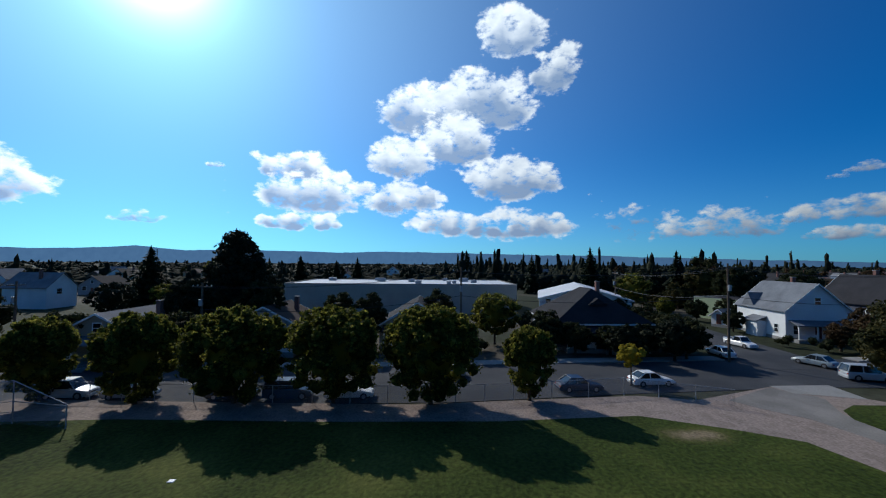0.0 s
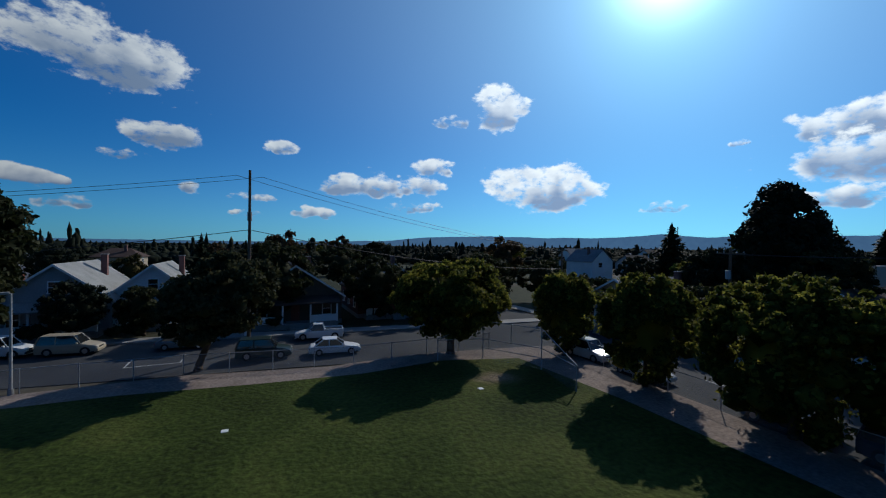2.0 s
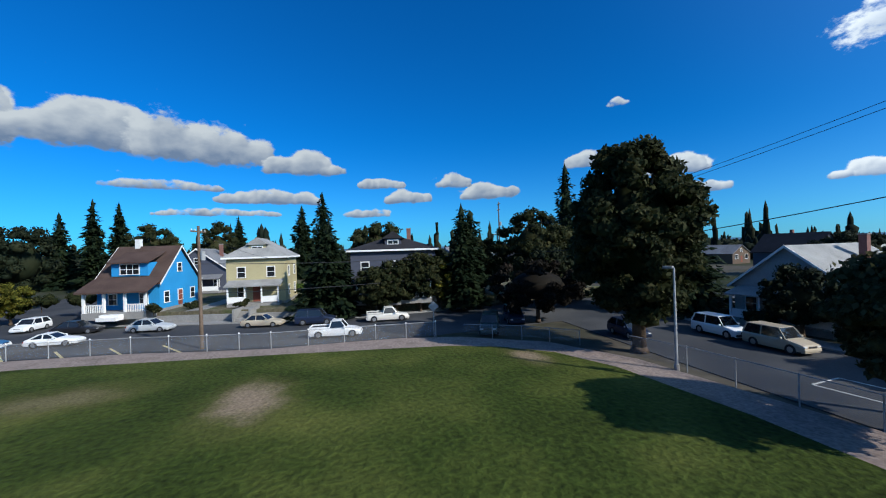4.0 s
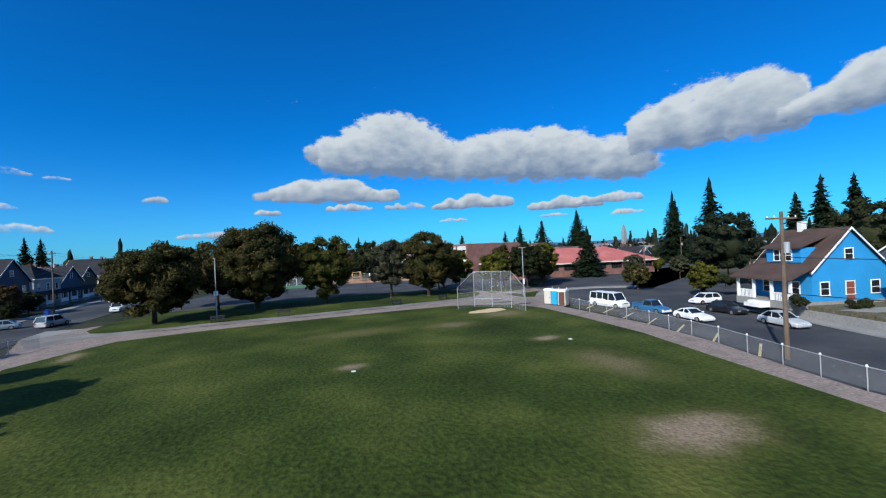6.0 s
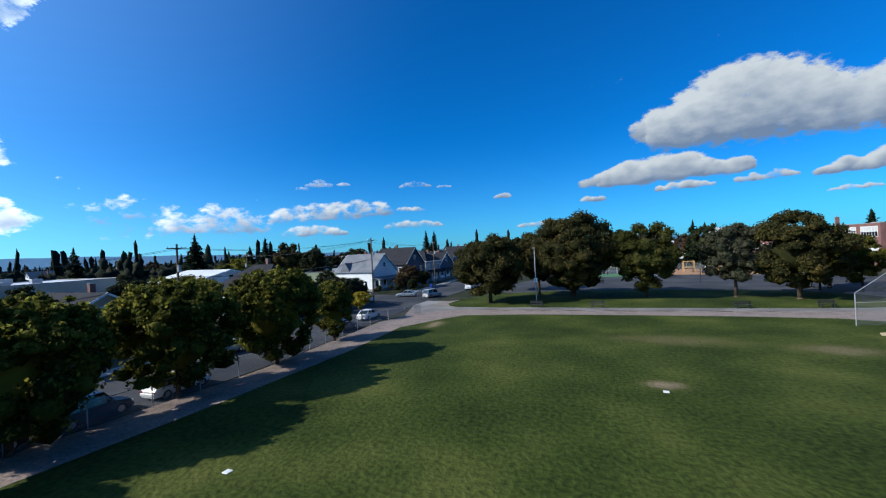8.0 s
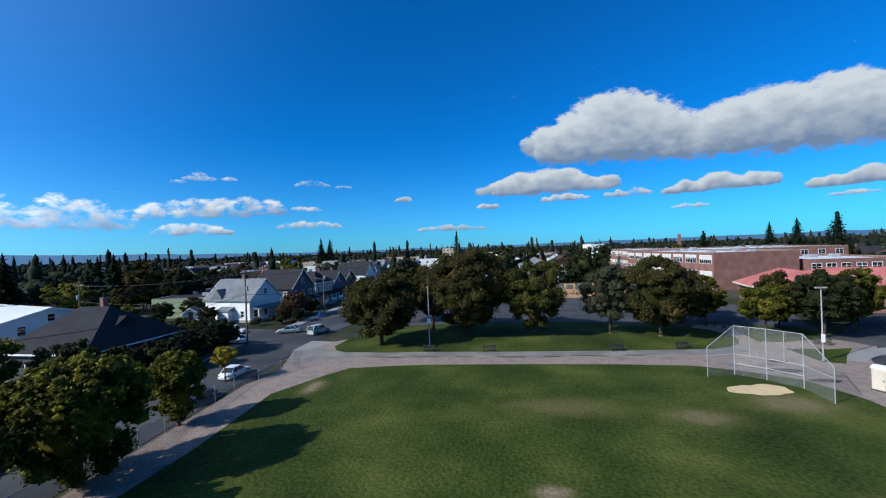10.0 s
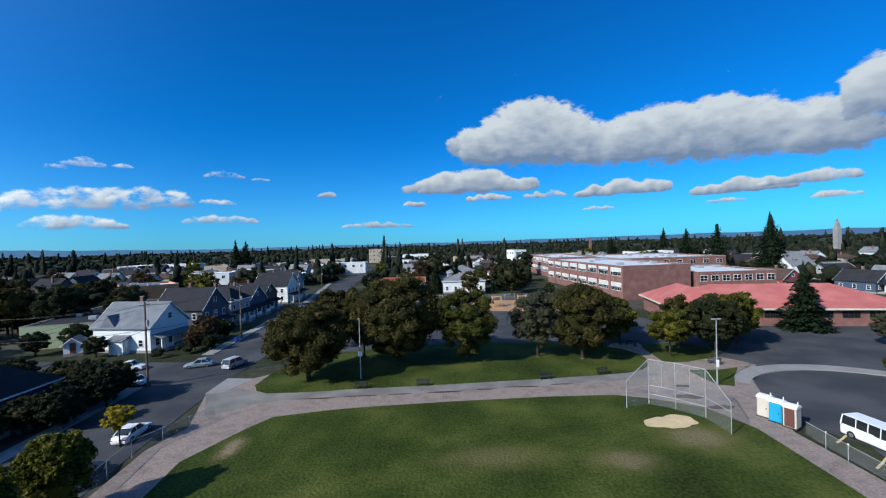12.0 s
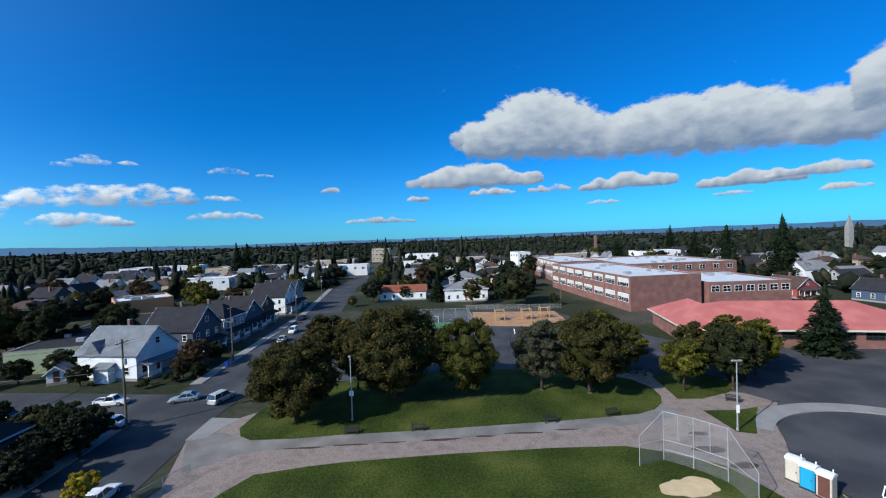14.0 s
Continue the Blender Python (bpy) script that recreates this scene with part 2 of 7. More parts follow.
# ---------------------------------------------------------------- mesh tools
class Shape:
    """Gathers boxes, tubes and slabs as one mesh."""

    def __init__(self):
        self.v, self.f = [], []

    def add(self, verts, faces):
        k = len(self.v)
        self.v += [tuple(p) for p in verts]
        self.f += [tuple(i + k for i in f) for f in faces]
        return self

    def box(self, x0, x1, y0, y1, z0, z1, c=0.0):
        if c <= 0:
            return self.add([(x, y, z) for z in (z0, z1) for y in (y0, y1) for x in (x0, x1)],
                            [(0, 2, 3, 1), (4, 5, 7, 6), (0, 1, 5, 4), (2, 6, 7, 3), (0, 4, 6, 2), (1, 3, 7, 5)])
        bm = bmesh.new()
        bmesh.ops.create_cube(bm, size=1.0, matrix=Matrix.Translation(((x0 + x1) / 2, (y0 + y1) / 2, (z0 + z1) / 2)) @ Matrix.Diagonal((x1 - x0, y1 - y0, z1 - z0, 1)))
        bmesh.ops.bevel(bm, geom=bm.edges[:], offset=c, segments=1, affect="EDGES")
        bm.verts.index_update()
        self.add([p.co[:] for p in bm.verts], [[p.index for p in f.verts] for f in bm.faces])
        bm.free()
        return self

    def tube(self, p0, p1, r0, r1=None, n=8, caps=True):
        p0, p1, r1 = Vector(p0), Vector(p1), r0 if r1 is None else r1
        q = (p1 - p0).to_track_quat("Z", "Y")
        ring = [Vector((math.cos(6.2832 * i / n), math.sin(6.2832 * i / n), 0)) for i in range(n)]
        verts = [p0 + q @ (a * r0) for a in ring] + [p1 + q @ (a * r1) for a in ring]
        faces = [(i, (i + 1) % n, n + (i + 1) % n, n + i) for i in range(n)]
        if caps:
            faces += [tuple(range(n - 1, -1, -1)), tuple(range(n, 2 * n))]
        return self.add(verts, faces)

    def slab(self, poly, z0, z1):
        n = len(poly)
        area = sum(poly[i][0] * poly[(i + 1) % n][1] - poly[(i + 1) % n][0] * poly[i][1] for i in range(n))
        if area < 0:
            poly = poly[::-1]
        return self.add([(x, y, z0) for x, y in poly] + [(x, y, z1) for x, y in poly],
                        [tuple(range(n - 1, -1, -1)), tuple(range(n, 2 * n))] + [(i, (i + 1) % n, n + (i + 1) % n, n + i) for i in range(n)])

    def side(self, profile, y0, y1):
        """A profile in x and z drawn out along y."""
        n = len(profile)
        area = sum(profile[i][0] * profile[(i + 1) % n][1] - profile[(i + 1) % n][0] * profile[i][1] for i in range(n))
        if area > 0:
            profile = profile[::-1]
        return self.add([(x, y0, z) for x, z in profile] + [(x, y1, z) for x, z in profile],
                        [tuple(range(n - 1, -1, -1)), tuple(range(n, 2 * n))] + [(i, (i + 1) % n, n + (i + 1) % n, n + i) for i in range(n)])

    def mesh(self, name, smooth=False):
        me = bpy.data.meshes.new(name)
        me.from_pydata(self.v, [], self.f)
        if smooth:
            me.polygons.foreach_set("use_smooth", [True] * len(me.polygons))
        me.update()
        return me


def part(name, shape, material, parent=None, label="", smooth=False):
    """One mesh object, under a thing or under a part."""
    me = shape.mesh(name, smooth) if isinstance(shape, Shape) else shape
    me.materials.append(material)
    ob = new(name, me)
    if parent:
        ob.parent = parent
    if label:
        tagged(ob, label)
    return ob


def thing(name, label, category, m=None, group="", kind=""):
    ob = new(name)
    if m is not None:
        ob.matrix_basis = m
    return tagged(ob, label, category, group, kind)




# ---------------------------------------------------------------- ground
def plate(name, poly, z0, z1, material, label, category, parent=None):
    return tagged(part(name, Shape().slab([(x * K, y * K) for x, y in poly], z0, z1), material, parent), label, category, kind="structure")


def band(line, half):
    """A strip of the given half width along a line of points."""
    left, right = [], []
    for i, p in enumerate(line):
        a, b = Vector(line[max(i - 1, 0)]), Vector(line[min(i + 1, len(line) - 1)])
        d = (b - a).normalized()
        left.append((p[0] - d.y * half, p[1] + d.x * half))
        right.append((p[0] + d.y * half, p[1] - d.x * half))
    return left + right[::-1]


def ring_points(cx, cy, r, n=40, a0=0.0, a1=360.0):
    return [(cx + r * math.cos(radians(a0 + (a1 - a0) * i / n)), cy + r * math.sin(radians(a0 + (a1 - a0) * i / n))) for i in range(n + (a1 - a0 < 360))]


disc = Shape()
rings = [0.1, 40, 90, 160, 300, 600, 1200, 2400, 4600]
for r in rings:
    disc.v += [(r * math.cos(6.28318 * i / 64), r * math.sin(6.28318 * i / 64), -0.2) for i in range(64)]
for k in range(len(rings) - 1):
    disc.f += [(k * 64 + i, k * 64 + (i + 1) % 64, (k + 1) * 64 + (i + 1) % 64, (k + 1) * 64 + i)[::-1] for i in range(64)]
tagged(part("ground", disc, EARTH), "flat town ground of lawns and bare earth", "ground", kind="structure")

WEST = [(-28.3, -125.0), (-29.2, -25.0), (-30.0, 0.0), (-30.4, 15.0), (-32.5, 30.8), (-34.0, 46.7), (-33.6, 74.7), (-36.1, 116.2), (-44.7, 180.2), (-49.0, 306.8), (-62.0, 483.5)]
SOUTH = [(-150.0, -12.0), (-50.0, -19.5), (-16.7, -23.2), (-4.2, -25.0), (8.3, -26.7), (20.8, -28.7), (41.7, -32.8), (116.7, -43.7)]
EAST = [(27.5, -58.3), (28.0, -21.7), (27.8, -8.3), (29.2, 0.0), (32.3, 9.2), (35.0, 18.3), (38.3, 26.7)]
plate("road_west", band(WEST, 5.2), -0.19, -0.15, ASPHALT, "dark asphalt street beside the park", "road")
plate("road_south", band(SOUTH, 4.9), -0.186, -0.146, ASPHALT, "dark asphalt street in front of the houses", "road")
plate("road_east", band(EAST, 5.8), -0.182, -0.142, ASPHALT, "asphalt street with painted parking bays", "road")
plate("road_side", band([(-34.5, 51.5), (-60, 54.5), (-150, 63)], 4.6), -0.178, -0.138, ASPHALT, "asphalt side street with parked cars", "road")
plate("parking_lot", [(41.5, 30.8), (32.4, 52.4), (40.4, 53.8), (54.9, 69.7), (125.9, 75.7), (113.0, 98.3), (62.3, 29.7), (41.5, 32.7)], -0.174, -0.134, ASPHALT, "wide grey asphalt parking lot", "road")
plate("turning_circle", ring_points(42.1, 32.9, 11.5, 48), -0.17, -0.128, ASPHALT, "round asphalt turning place at the street's end", "road")
plate("schoolyard", [(-24.0, 65.0), (-22.1, 59.9), (27.4, 58.1), (37.4, 50.6), (45.0, 71.3), (32.8, 95.2), (28.7, 113.2), (-13.5, 115.5)], -0.166, -0.06, ASPHALT, "dark asphalt schoolyard behind the trees", "road")
plate("park_path", [(-25.8, -17.5), (-25.2, -8.3), (-24.7, 4.2), (-24.4, 12.5), (-25.2, 20.0), (-26.3, 30.0), (-25.3, 34.2), (-28.6, 42.8), (-25.8, 47.5), (-23.3, 50.0), (-16.7, 48.3), (0.0, 48.3), (20.0, 51.7), (25.8, 59.2), (30.0, 60.0), (30.0, 55.0), (31.7, 53.3), (37.5, 50.0), (39.2, 47.0), (36.9, 44.2), (34.6, 41.7), (32.7, 38.3), (30.4, 35.0), (28.3, 29.2), (28.2, 25.0), (27.8, 16.7), (26.2, 9.2), (24.3, 4.2), (23.0, 0.0), (22.5, -5.0), (21.8, -9.2), (20.2, -13.2), (15.8, -18.0), (10.0, -20.0), (0.0, -20.2), (-8.3, -18.7), (-15.0, -19.3), (-21.7, -18.3)], -0.16, 0.0, GRAVEL, "worn gravel and dirt path round the field", "path")
plate("paved_path", band([(-26.6, 43.4), (-24.6, 42.2), (-22.4, 41.4), (-16.7, 41.2), (-11.7, 41.7), (-2.1, 42.1), (11.8, 43.1), (18.3, 43.7), (22.6, 44.3), (26.4, 46.6)], 1.15), -0.12, 0.014, PAVED, "smooth grey-brown paved walk along the park lawn", "path")
plate("paved_corner", [(-28.4, 42.6), (-26.9, 39.6), (-25.2, 36.6), (-23.4, 37.6), (-21.4, 39.4), (-18.0, 40.2), (-22.3, 42.5), (-25.4, 44.4), (-26.6, 43.3)], -0.12, 0.010, PAVED, "smooth worn paving at the corner of the park", "path")
plate("field", [(-22.1, 27.9), (-19.7, 33.0), (-18.0, 35.8), (-13.3, 36.9), (-9.9, 37.4), (0.0, 38.2), (10.4, 38.6), (17.1, 38.5), (20.4, 37.2), (24.3, 34.7), (25.8, 30.0), (25.3, 21.7), (24.5, 14.2), (22.4, 5.8), (20.7, -1.2), (18.8, -8.2), (17.8, -11.5), (16.0, -14.4), (13.3, -16.7), (9.2, -17.8), (2.5, -17.7), (-4.2, -16.8), (-10.0, -16.3), (-15.8, -17.0), (-21.2, -15.4), (-21.7, -6.7), (-21.2, 6.7), (-21.2, 18.3)], -0.05, 0.03, GRASS, "mown green grass of a playing field", "lawn")
plate("park_lawn", [(-24.0, 45.1), (-23.0, 43.3), (-21.4, 42.3), (-16.7, 42.3), (-11.7, 42.8), (-2.1, 43.2), (11.8, 44.2), (18.3, 44.8), (21.9, 45.3), (24.2, 46.3), (25.9, 48.0), (26.9, 50.0), (27.2, 52.5), (26.1, 55.8), (21.7, 59.6), (6.7, 62.5), (-11.7, 60.8), (-20.8, 56.2), (-23.8, 50.0)],
      -0.05, 0.06, GRASS, "grass lawn under the park trees", "lawn")
plate("lawn_corner", [(29.4, 45.5), (29.6, 40.5), (31.2, 39.9), (33.3, 42.8), (36.1, 46.0), (33.3, 45.3)], -0.05, 0.05, GRASS, "small triangle of lawn beside the turning circle", "lawn")
plate("lawn_strip", [(28.5, 49.0), (31.4, 48.8), (35.8, 50.4), (39.2, 53.3), (36.7, 58.3), (32.1, 58.3), (29.5, 57.1)], -0.05, 0.05, GRASS, "strip of lawn under young trees", "lawn")
plate("pavement_circle", ring_points(42.1, 32.9, 13.7, 30, 40, 140) + ring_points(42.1, 32.9, 11.6, 30, 140, 40), -0.16, 0.012, PALE, "curved concrete pavement round the turning circle", "pavement")
plate("pavement_corner", [(-28.8, 42.9), (-29.0, 48.3), (-25.3, 47.8), (-26.3, 45.0), (-26.8, 43.2)], -0.12, 0.012, PALE, "pale concrete corner apron with a yellow ramp", "pavement")
plate("pavement_west", band([(-34.6, -100), (-36.2, 10), (-38, 30), (-39.2, 46)], 0.9), -0.16, -0.03, PALE, "concrete pavement along the houses", "pavement")
plate("pavement_northwest", band([(-38.7, 60.7), (-39.5, 73.3), (-41.7, 115.3), (-51.3, 179.9)], 0.9), -0.16, -0.03, PALE, "concrete pavement along the houses", "pavement")
plate("pavement_south", band([(-150, -18.2), (-50, -25.4), (-17, -29.2), (-4, -30.9), (8.5, -32.6), (20, -34.4)], 0.9), -0.16, -0.03, PALE, "concrete pavement in front of the houses", "pavement")
plate("pavement_east", band([(34.2, -20), (34.2, -9), (35.6, -1), (39, 8), (42.6, 17)], 0.8), -0.16, -0.03, PALE, "concrete pavement under the garden bank", "pavement")
plate("chips_area", [(6.7, 93.9), (29.0, 89.2), (29.8, 108.3), (7.6, 110.8)], -0.1, 0.02, CHIPS, "tan wood-chip play area", "playground")
plate("green_court", [(-7.8, 89.3), (4.4, 89.3), (5.0, 98.7), (-8.8, 98.8)], -0.1, 0.025, COURT, "green painted ball court", "court")
BANK = mat("dry_bank", (0.13, 0.115, 0.075), 0.95, 0.34, 0.35, 4.0, 0.6, second=(0.06, 0.068, 0.03), mix=(0.46, 0.6), spec=0.1, bdist=0.1)
plate("road_cross", band([(40, 22.5), (60, 27), (120, 38)], 5.4), -0.176, -0.132, ASPHALT, "grey asphalt side street beside the blue house", "road")
plate("terrace", [(36.7, -1.7), (40.5, 8.3), (42.9, 15.3), (61.7, 21.7), (112.5, 29.2), (112.5, -40.0), (35.4, -40.0), (35.5, -16.7)], -0.2, 1.15, BANK, "raised garden bank of dry grass and earth", "bank")
plate("retaining_wall", band([(36.2, -2), (40.1, 8.4), (42.4, 15.2), (46, 16.6)], 0.22), -0.2, 0.75, PALE, "low stained concrete retaining wall under the gardens", "wall")
plate("driveway", [(40.8, 9.2), (41.5, 7.2), (63.3, 1.7), (63.3, 4.2)], 1.1, 1.17, PALE, "narrow concrete drive between two houses", "pavement")


def blot(name, x, y, rx, ry, z, material, label, seed):
    """An irregular patch with a smooth wandering outline."""
    rg = random.Random(seed)
    ph = [(k, rg.uniform(0, 6.28), rg.uniform(0.3, 1.0) / k) for k in (2, 3, 5, 8, 13)]
    pts = []
    for i in range(72):
        a = 6.28318 * i / 72
        f = 1 + 0.42 * sum(w * math.sin(k * a + p) for k, p, w in ph)
        pts.append((x + rx * f * math.cos(a), y + ry * f * math.sin(a)))
    return plate(name, pts, z - 0.03, z, material, label, "bare patch")


for i, (x, y, rx, ry) in enumerate(((-15.0, 40.3, 2.2, 0.14), (-10.2, 40.6, 1.6, 0.16), (-6.0, 40.8, 1.3, 0.12), (-0.8, 41.0, 2.0, 0.2), (3.7, 41.4, 1.2, 0.14), (8.0, 41.8, 1.8, 0.18), (12.6, 42.2, 1.4, 0.14), (25.6, 40.4, 1.0, 0.35), (25.9, 34.6, 1.2, 0.5), (24.6, 37.4, 1.5, 0.6))):
    blot("worn_patch", x, y, rx, ry, 0.022, MUD, "dark trodden earth on the path", 20 + i)
blot("home_plate_dirt", 19.4, 31.9, 2.1, 1.4, 0.045, SAND, "pale sandy batting dirt before the backstop", 1)


def wear(m, spots, thin, bare):
    """Soft worn spots in the turf: (x, y, half length, half width, bareness) in plan units."""
    n, l = m.node_tree.nodes, m.node_tree.links
    bsdf = n["Principled BSDF"]
    base = bsdf.inputs["Base Color"].links[0].from_socket
    geo, nz, nf = n.new("ShaderNodeNewGeometry"), n.new("ShaderNodeTexNoise"), n.new("ShaderNodeTexNoise")
    nz.inputs["Scale"].default_value, nz.inputs["Detail"].default_value, nz.inputs["Roughness"].default_value = 0.55, 9, 0.7
    nf.inputs["Scale"].default_value, nf.inputs["Detail"].default_value = 6.0, 4
    for t in (nz, nf):
        l.new(geo.outputs["Position"], t.inputs["Vector"])
    wide, tight = None, None
    for x, y, rx, ry, bareness in spots:
        sub, div, ln, mix = n.new("ShaderNodeVectorMath"), n.new("ShaderNodeVectorMath"), n.new("ShaderNodeVectorMath"), n.new("ShaderNodeMath")
        sub.operation, div.operation, ln.operation, mix.operation = "SUBTRACT", "MULTIPLY", "LENGTH", "MULTIPLY_ADD"
        sub.inputs[1].default_value, div.inputs[1].default_value = (x * K, y * K, 0), (1 / (rx * K), 1 / (ry * K), 0)
        mix.inputs[1].default_value = 1.6
        l.new(geo.outputs["Position"], sub.inputs[0])
        l.new(sub.outputs[0], div.inputs[0])
        l.new(div.outputs[0], ln.inputs[0])
        l.new(nz.outputs["Fac"], mix.inputs[0])
        l.new(ln.outputs["Value"], mix.inputs[2])
        out = []
        for a, c, top in ((2.6, 1.2, 0.8), (1.95, 1.0, bareness)):
            mr = n.new("ShaderNodeMapRange")
            mr.interpolation_type = "SMOOTHSTEP"
            mr.inputs[1].default_value, mr.inputs[2].default_value, mr.inputs[3].default_value, mr.inputs[4].default_value = c, a, top, 0.0
            l.new(mix.outputs[0], mr.inputs[0])
            out.append(mr)
        acc = []
        for old, mr in zip((wide, tight), out):
            if old:
                mx = n.new("ShaderNodeMath")
                mx.operation = "MAXIMUM"
                l.new(old.outputs[0], mx.inputs[0])
                l.new(mr.outputs[0], mx.inputs[1])
                mr = mx
            acc.append(mr)
        wide, tight = acc
    for mask, col in ((wide, thin), (tight, bare)):
        grain = n.new("ShaderNodeVectorMath")
        grain.operation = "SCALE"
        grain.inputs[0].default_value = col
        gr = n.new("ShaderNodeMapRange")
        gr.inputs[1].default_value, gr.inputs[2].default_value, gr.inputs[3].default_value, gr.inputs[4].default_value = 0.3, 0.7, 0.7, 1.3
        l.new(nf.outputs["Fac"], gr.inputs[0])
        l.new(gr.outputs[0], grain.inputs["Scale"])
        mx = n.new("ShaderNodeMix")
        mx.data_type = "RGBA"
        l.new(mask.outputs[0], mx.inputs[0])
        l.new(base, mx.inputs[6])
        l.new(grain.outputs[0], mx.inputs[7])
        base = mx.outputs[2]
    l.new(base, bsdf.inputs["Base Color"])


wear(GRASS, ((1.4, 15.9, 1.1, 0.7, 0.7), (12.6, 0.4, 2.8, 1.7, 0.9), (16.9, 16.5, 1.3, 0.9, 0.85), (13.4, -14.8, 1.9, 1.0, 0.8), (-17.4, -12.4, 1.6, 1.1, 0.8), (16.5, 9.0, 1.8, 3.0, 0.25), (12.5, 26.0, 2.4, 1.4, 0.3), (20.0, 29.0, 3.0, 2.0, 0.35), (3.0, 27.0, 4.0, 1.5, 0.1), (-19.0, 29.8, 0.9, 1.9, 0.75)),
     (0.088, 0.085, 0.026), (0.24, 0.18, 0.125))
for i, (x, y) in enumerate(((1.4, 14.8), (-2.8, -11.0), (18.2, 15.2), (-14.2, 1.6), (-15.5, -11.1))):
    tagged(part("base_plate", Shape().box(x * K - 0.17, x * K + 0.17, y * K - 0.17, y * K + 0.17, 0.03, 0.065, 0.012), WHITE), "small white base plate in the grass", "base plate")

# ---------------------------------------------------------------- trees
def leaf_cloud(rg, centres, radii, n, size, squash=0.85, keep=None):
    """Corners of n small leaves on the shells of the lobes."""
    k = rg.choice(len(centres), n, p=radii ** 1.6 / (radii ** 1.6).sum())
    d = rg.normal(size=(n, 3))
    d /= np.linalg.norm(d, axis=1, keepdims=True)
    d[:, 2] = np.where(d[:, 2] < -0.35, -d[:, 2] * 0.6, d[:, 2])
    rad = radii[k] * rg.uniform(0.72, 1.08, n) * (1 + 0.12 * np.sin(9 * d[:, 0] + 3 * k) * np.cos(8 * d[:, 1] + k))
    p = centres[k] + d * rad[:, None] * [1, 1, squash]
    nor = d + rg.normal(size=(n, 3)) * 0.8
    nor /= np.linalg.norm(nor, axis=1, keepdims=True)
    a = np.cross(nor, rg.normal(size=(n, 3)))
    a /= np.linalg.norm(a, axis=1, keepdims=True)
    b = np.cross(nor, a)
    s = (size * rg.uniform(0.6, 1.4, n))[:, None]
    q = np.stack([p - a * s, p - b * s * 0.6 + nor * s * 0.15, p + a * s, p + b * s * 0.6 + nor * s * 0.15], 1)
    return q.reshape(-1, 3)


ICO_V, ICO_F = None, None
_bm = bmesh.new()
bmesh.ops.create_icosphere(_bm, subdivisions=2, radius=1.0)
ICO_V, ICO_F = np.array([p.co[:] for p in _bm.verts]), np.array([[p.index for p in f.verts] for f in _bm.faces])
_bm.free()
_bm = bmesh.new()
bmesh.ops.create_icosphere(_bm, subdivisions=1, radius=1.0)
LOW_V, LOW_F = np.array([p.co[:] for p in _bm.verts]), np.array([[p.index for p in f.verts] for f in _bm.faces])
_bm.free()


def leafy_mesh(name, leaves, hulls):
    """Leaves as four-cornered pieces, and the shaded inside of the lobes as triangles."""
    nq = len(leaves) // 4
    verts, loops, starts, count = [leaves], [np.arange(nq * 4)], [np.arange(nq) * 4], nq * 4
    at = nq * 4
    for v in hulls:
        verts.append(v)
        tri = LOW_F if len(v) == len(LOW_V) else ICO_F
        loops.append((tri + count).ravel())
        starts.append(at + np.arange(len(tri)) * 3)
        count += len(v)
        at += tri.size
    verts, loops, starts = np.concatenate(verts), np.concatenate(loops), np.concatenate(starts)
    me = bpy.data.meshes.new(name)
    me.vertices.add(len(verts))
    me.vertices.foreach_set("co", verts.astype(np.float32).ravel())
    me.loops.add(len(loops))
    me.loops.foreach_set("vertex_index", loops.astype(np.int32))
    me.polygons.add(len(starts))
    me.polygons.foreach_set("loop_start", starts.astype(np.int32))
    me.update(calc_edges=True)
    return me


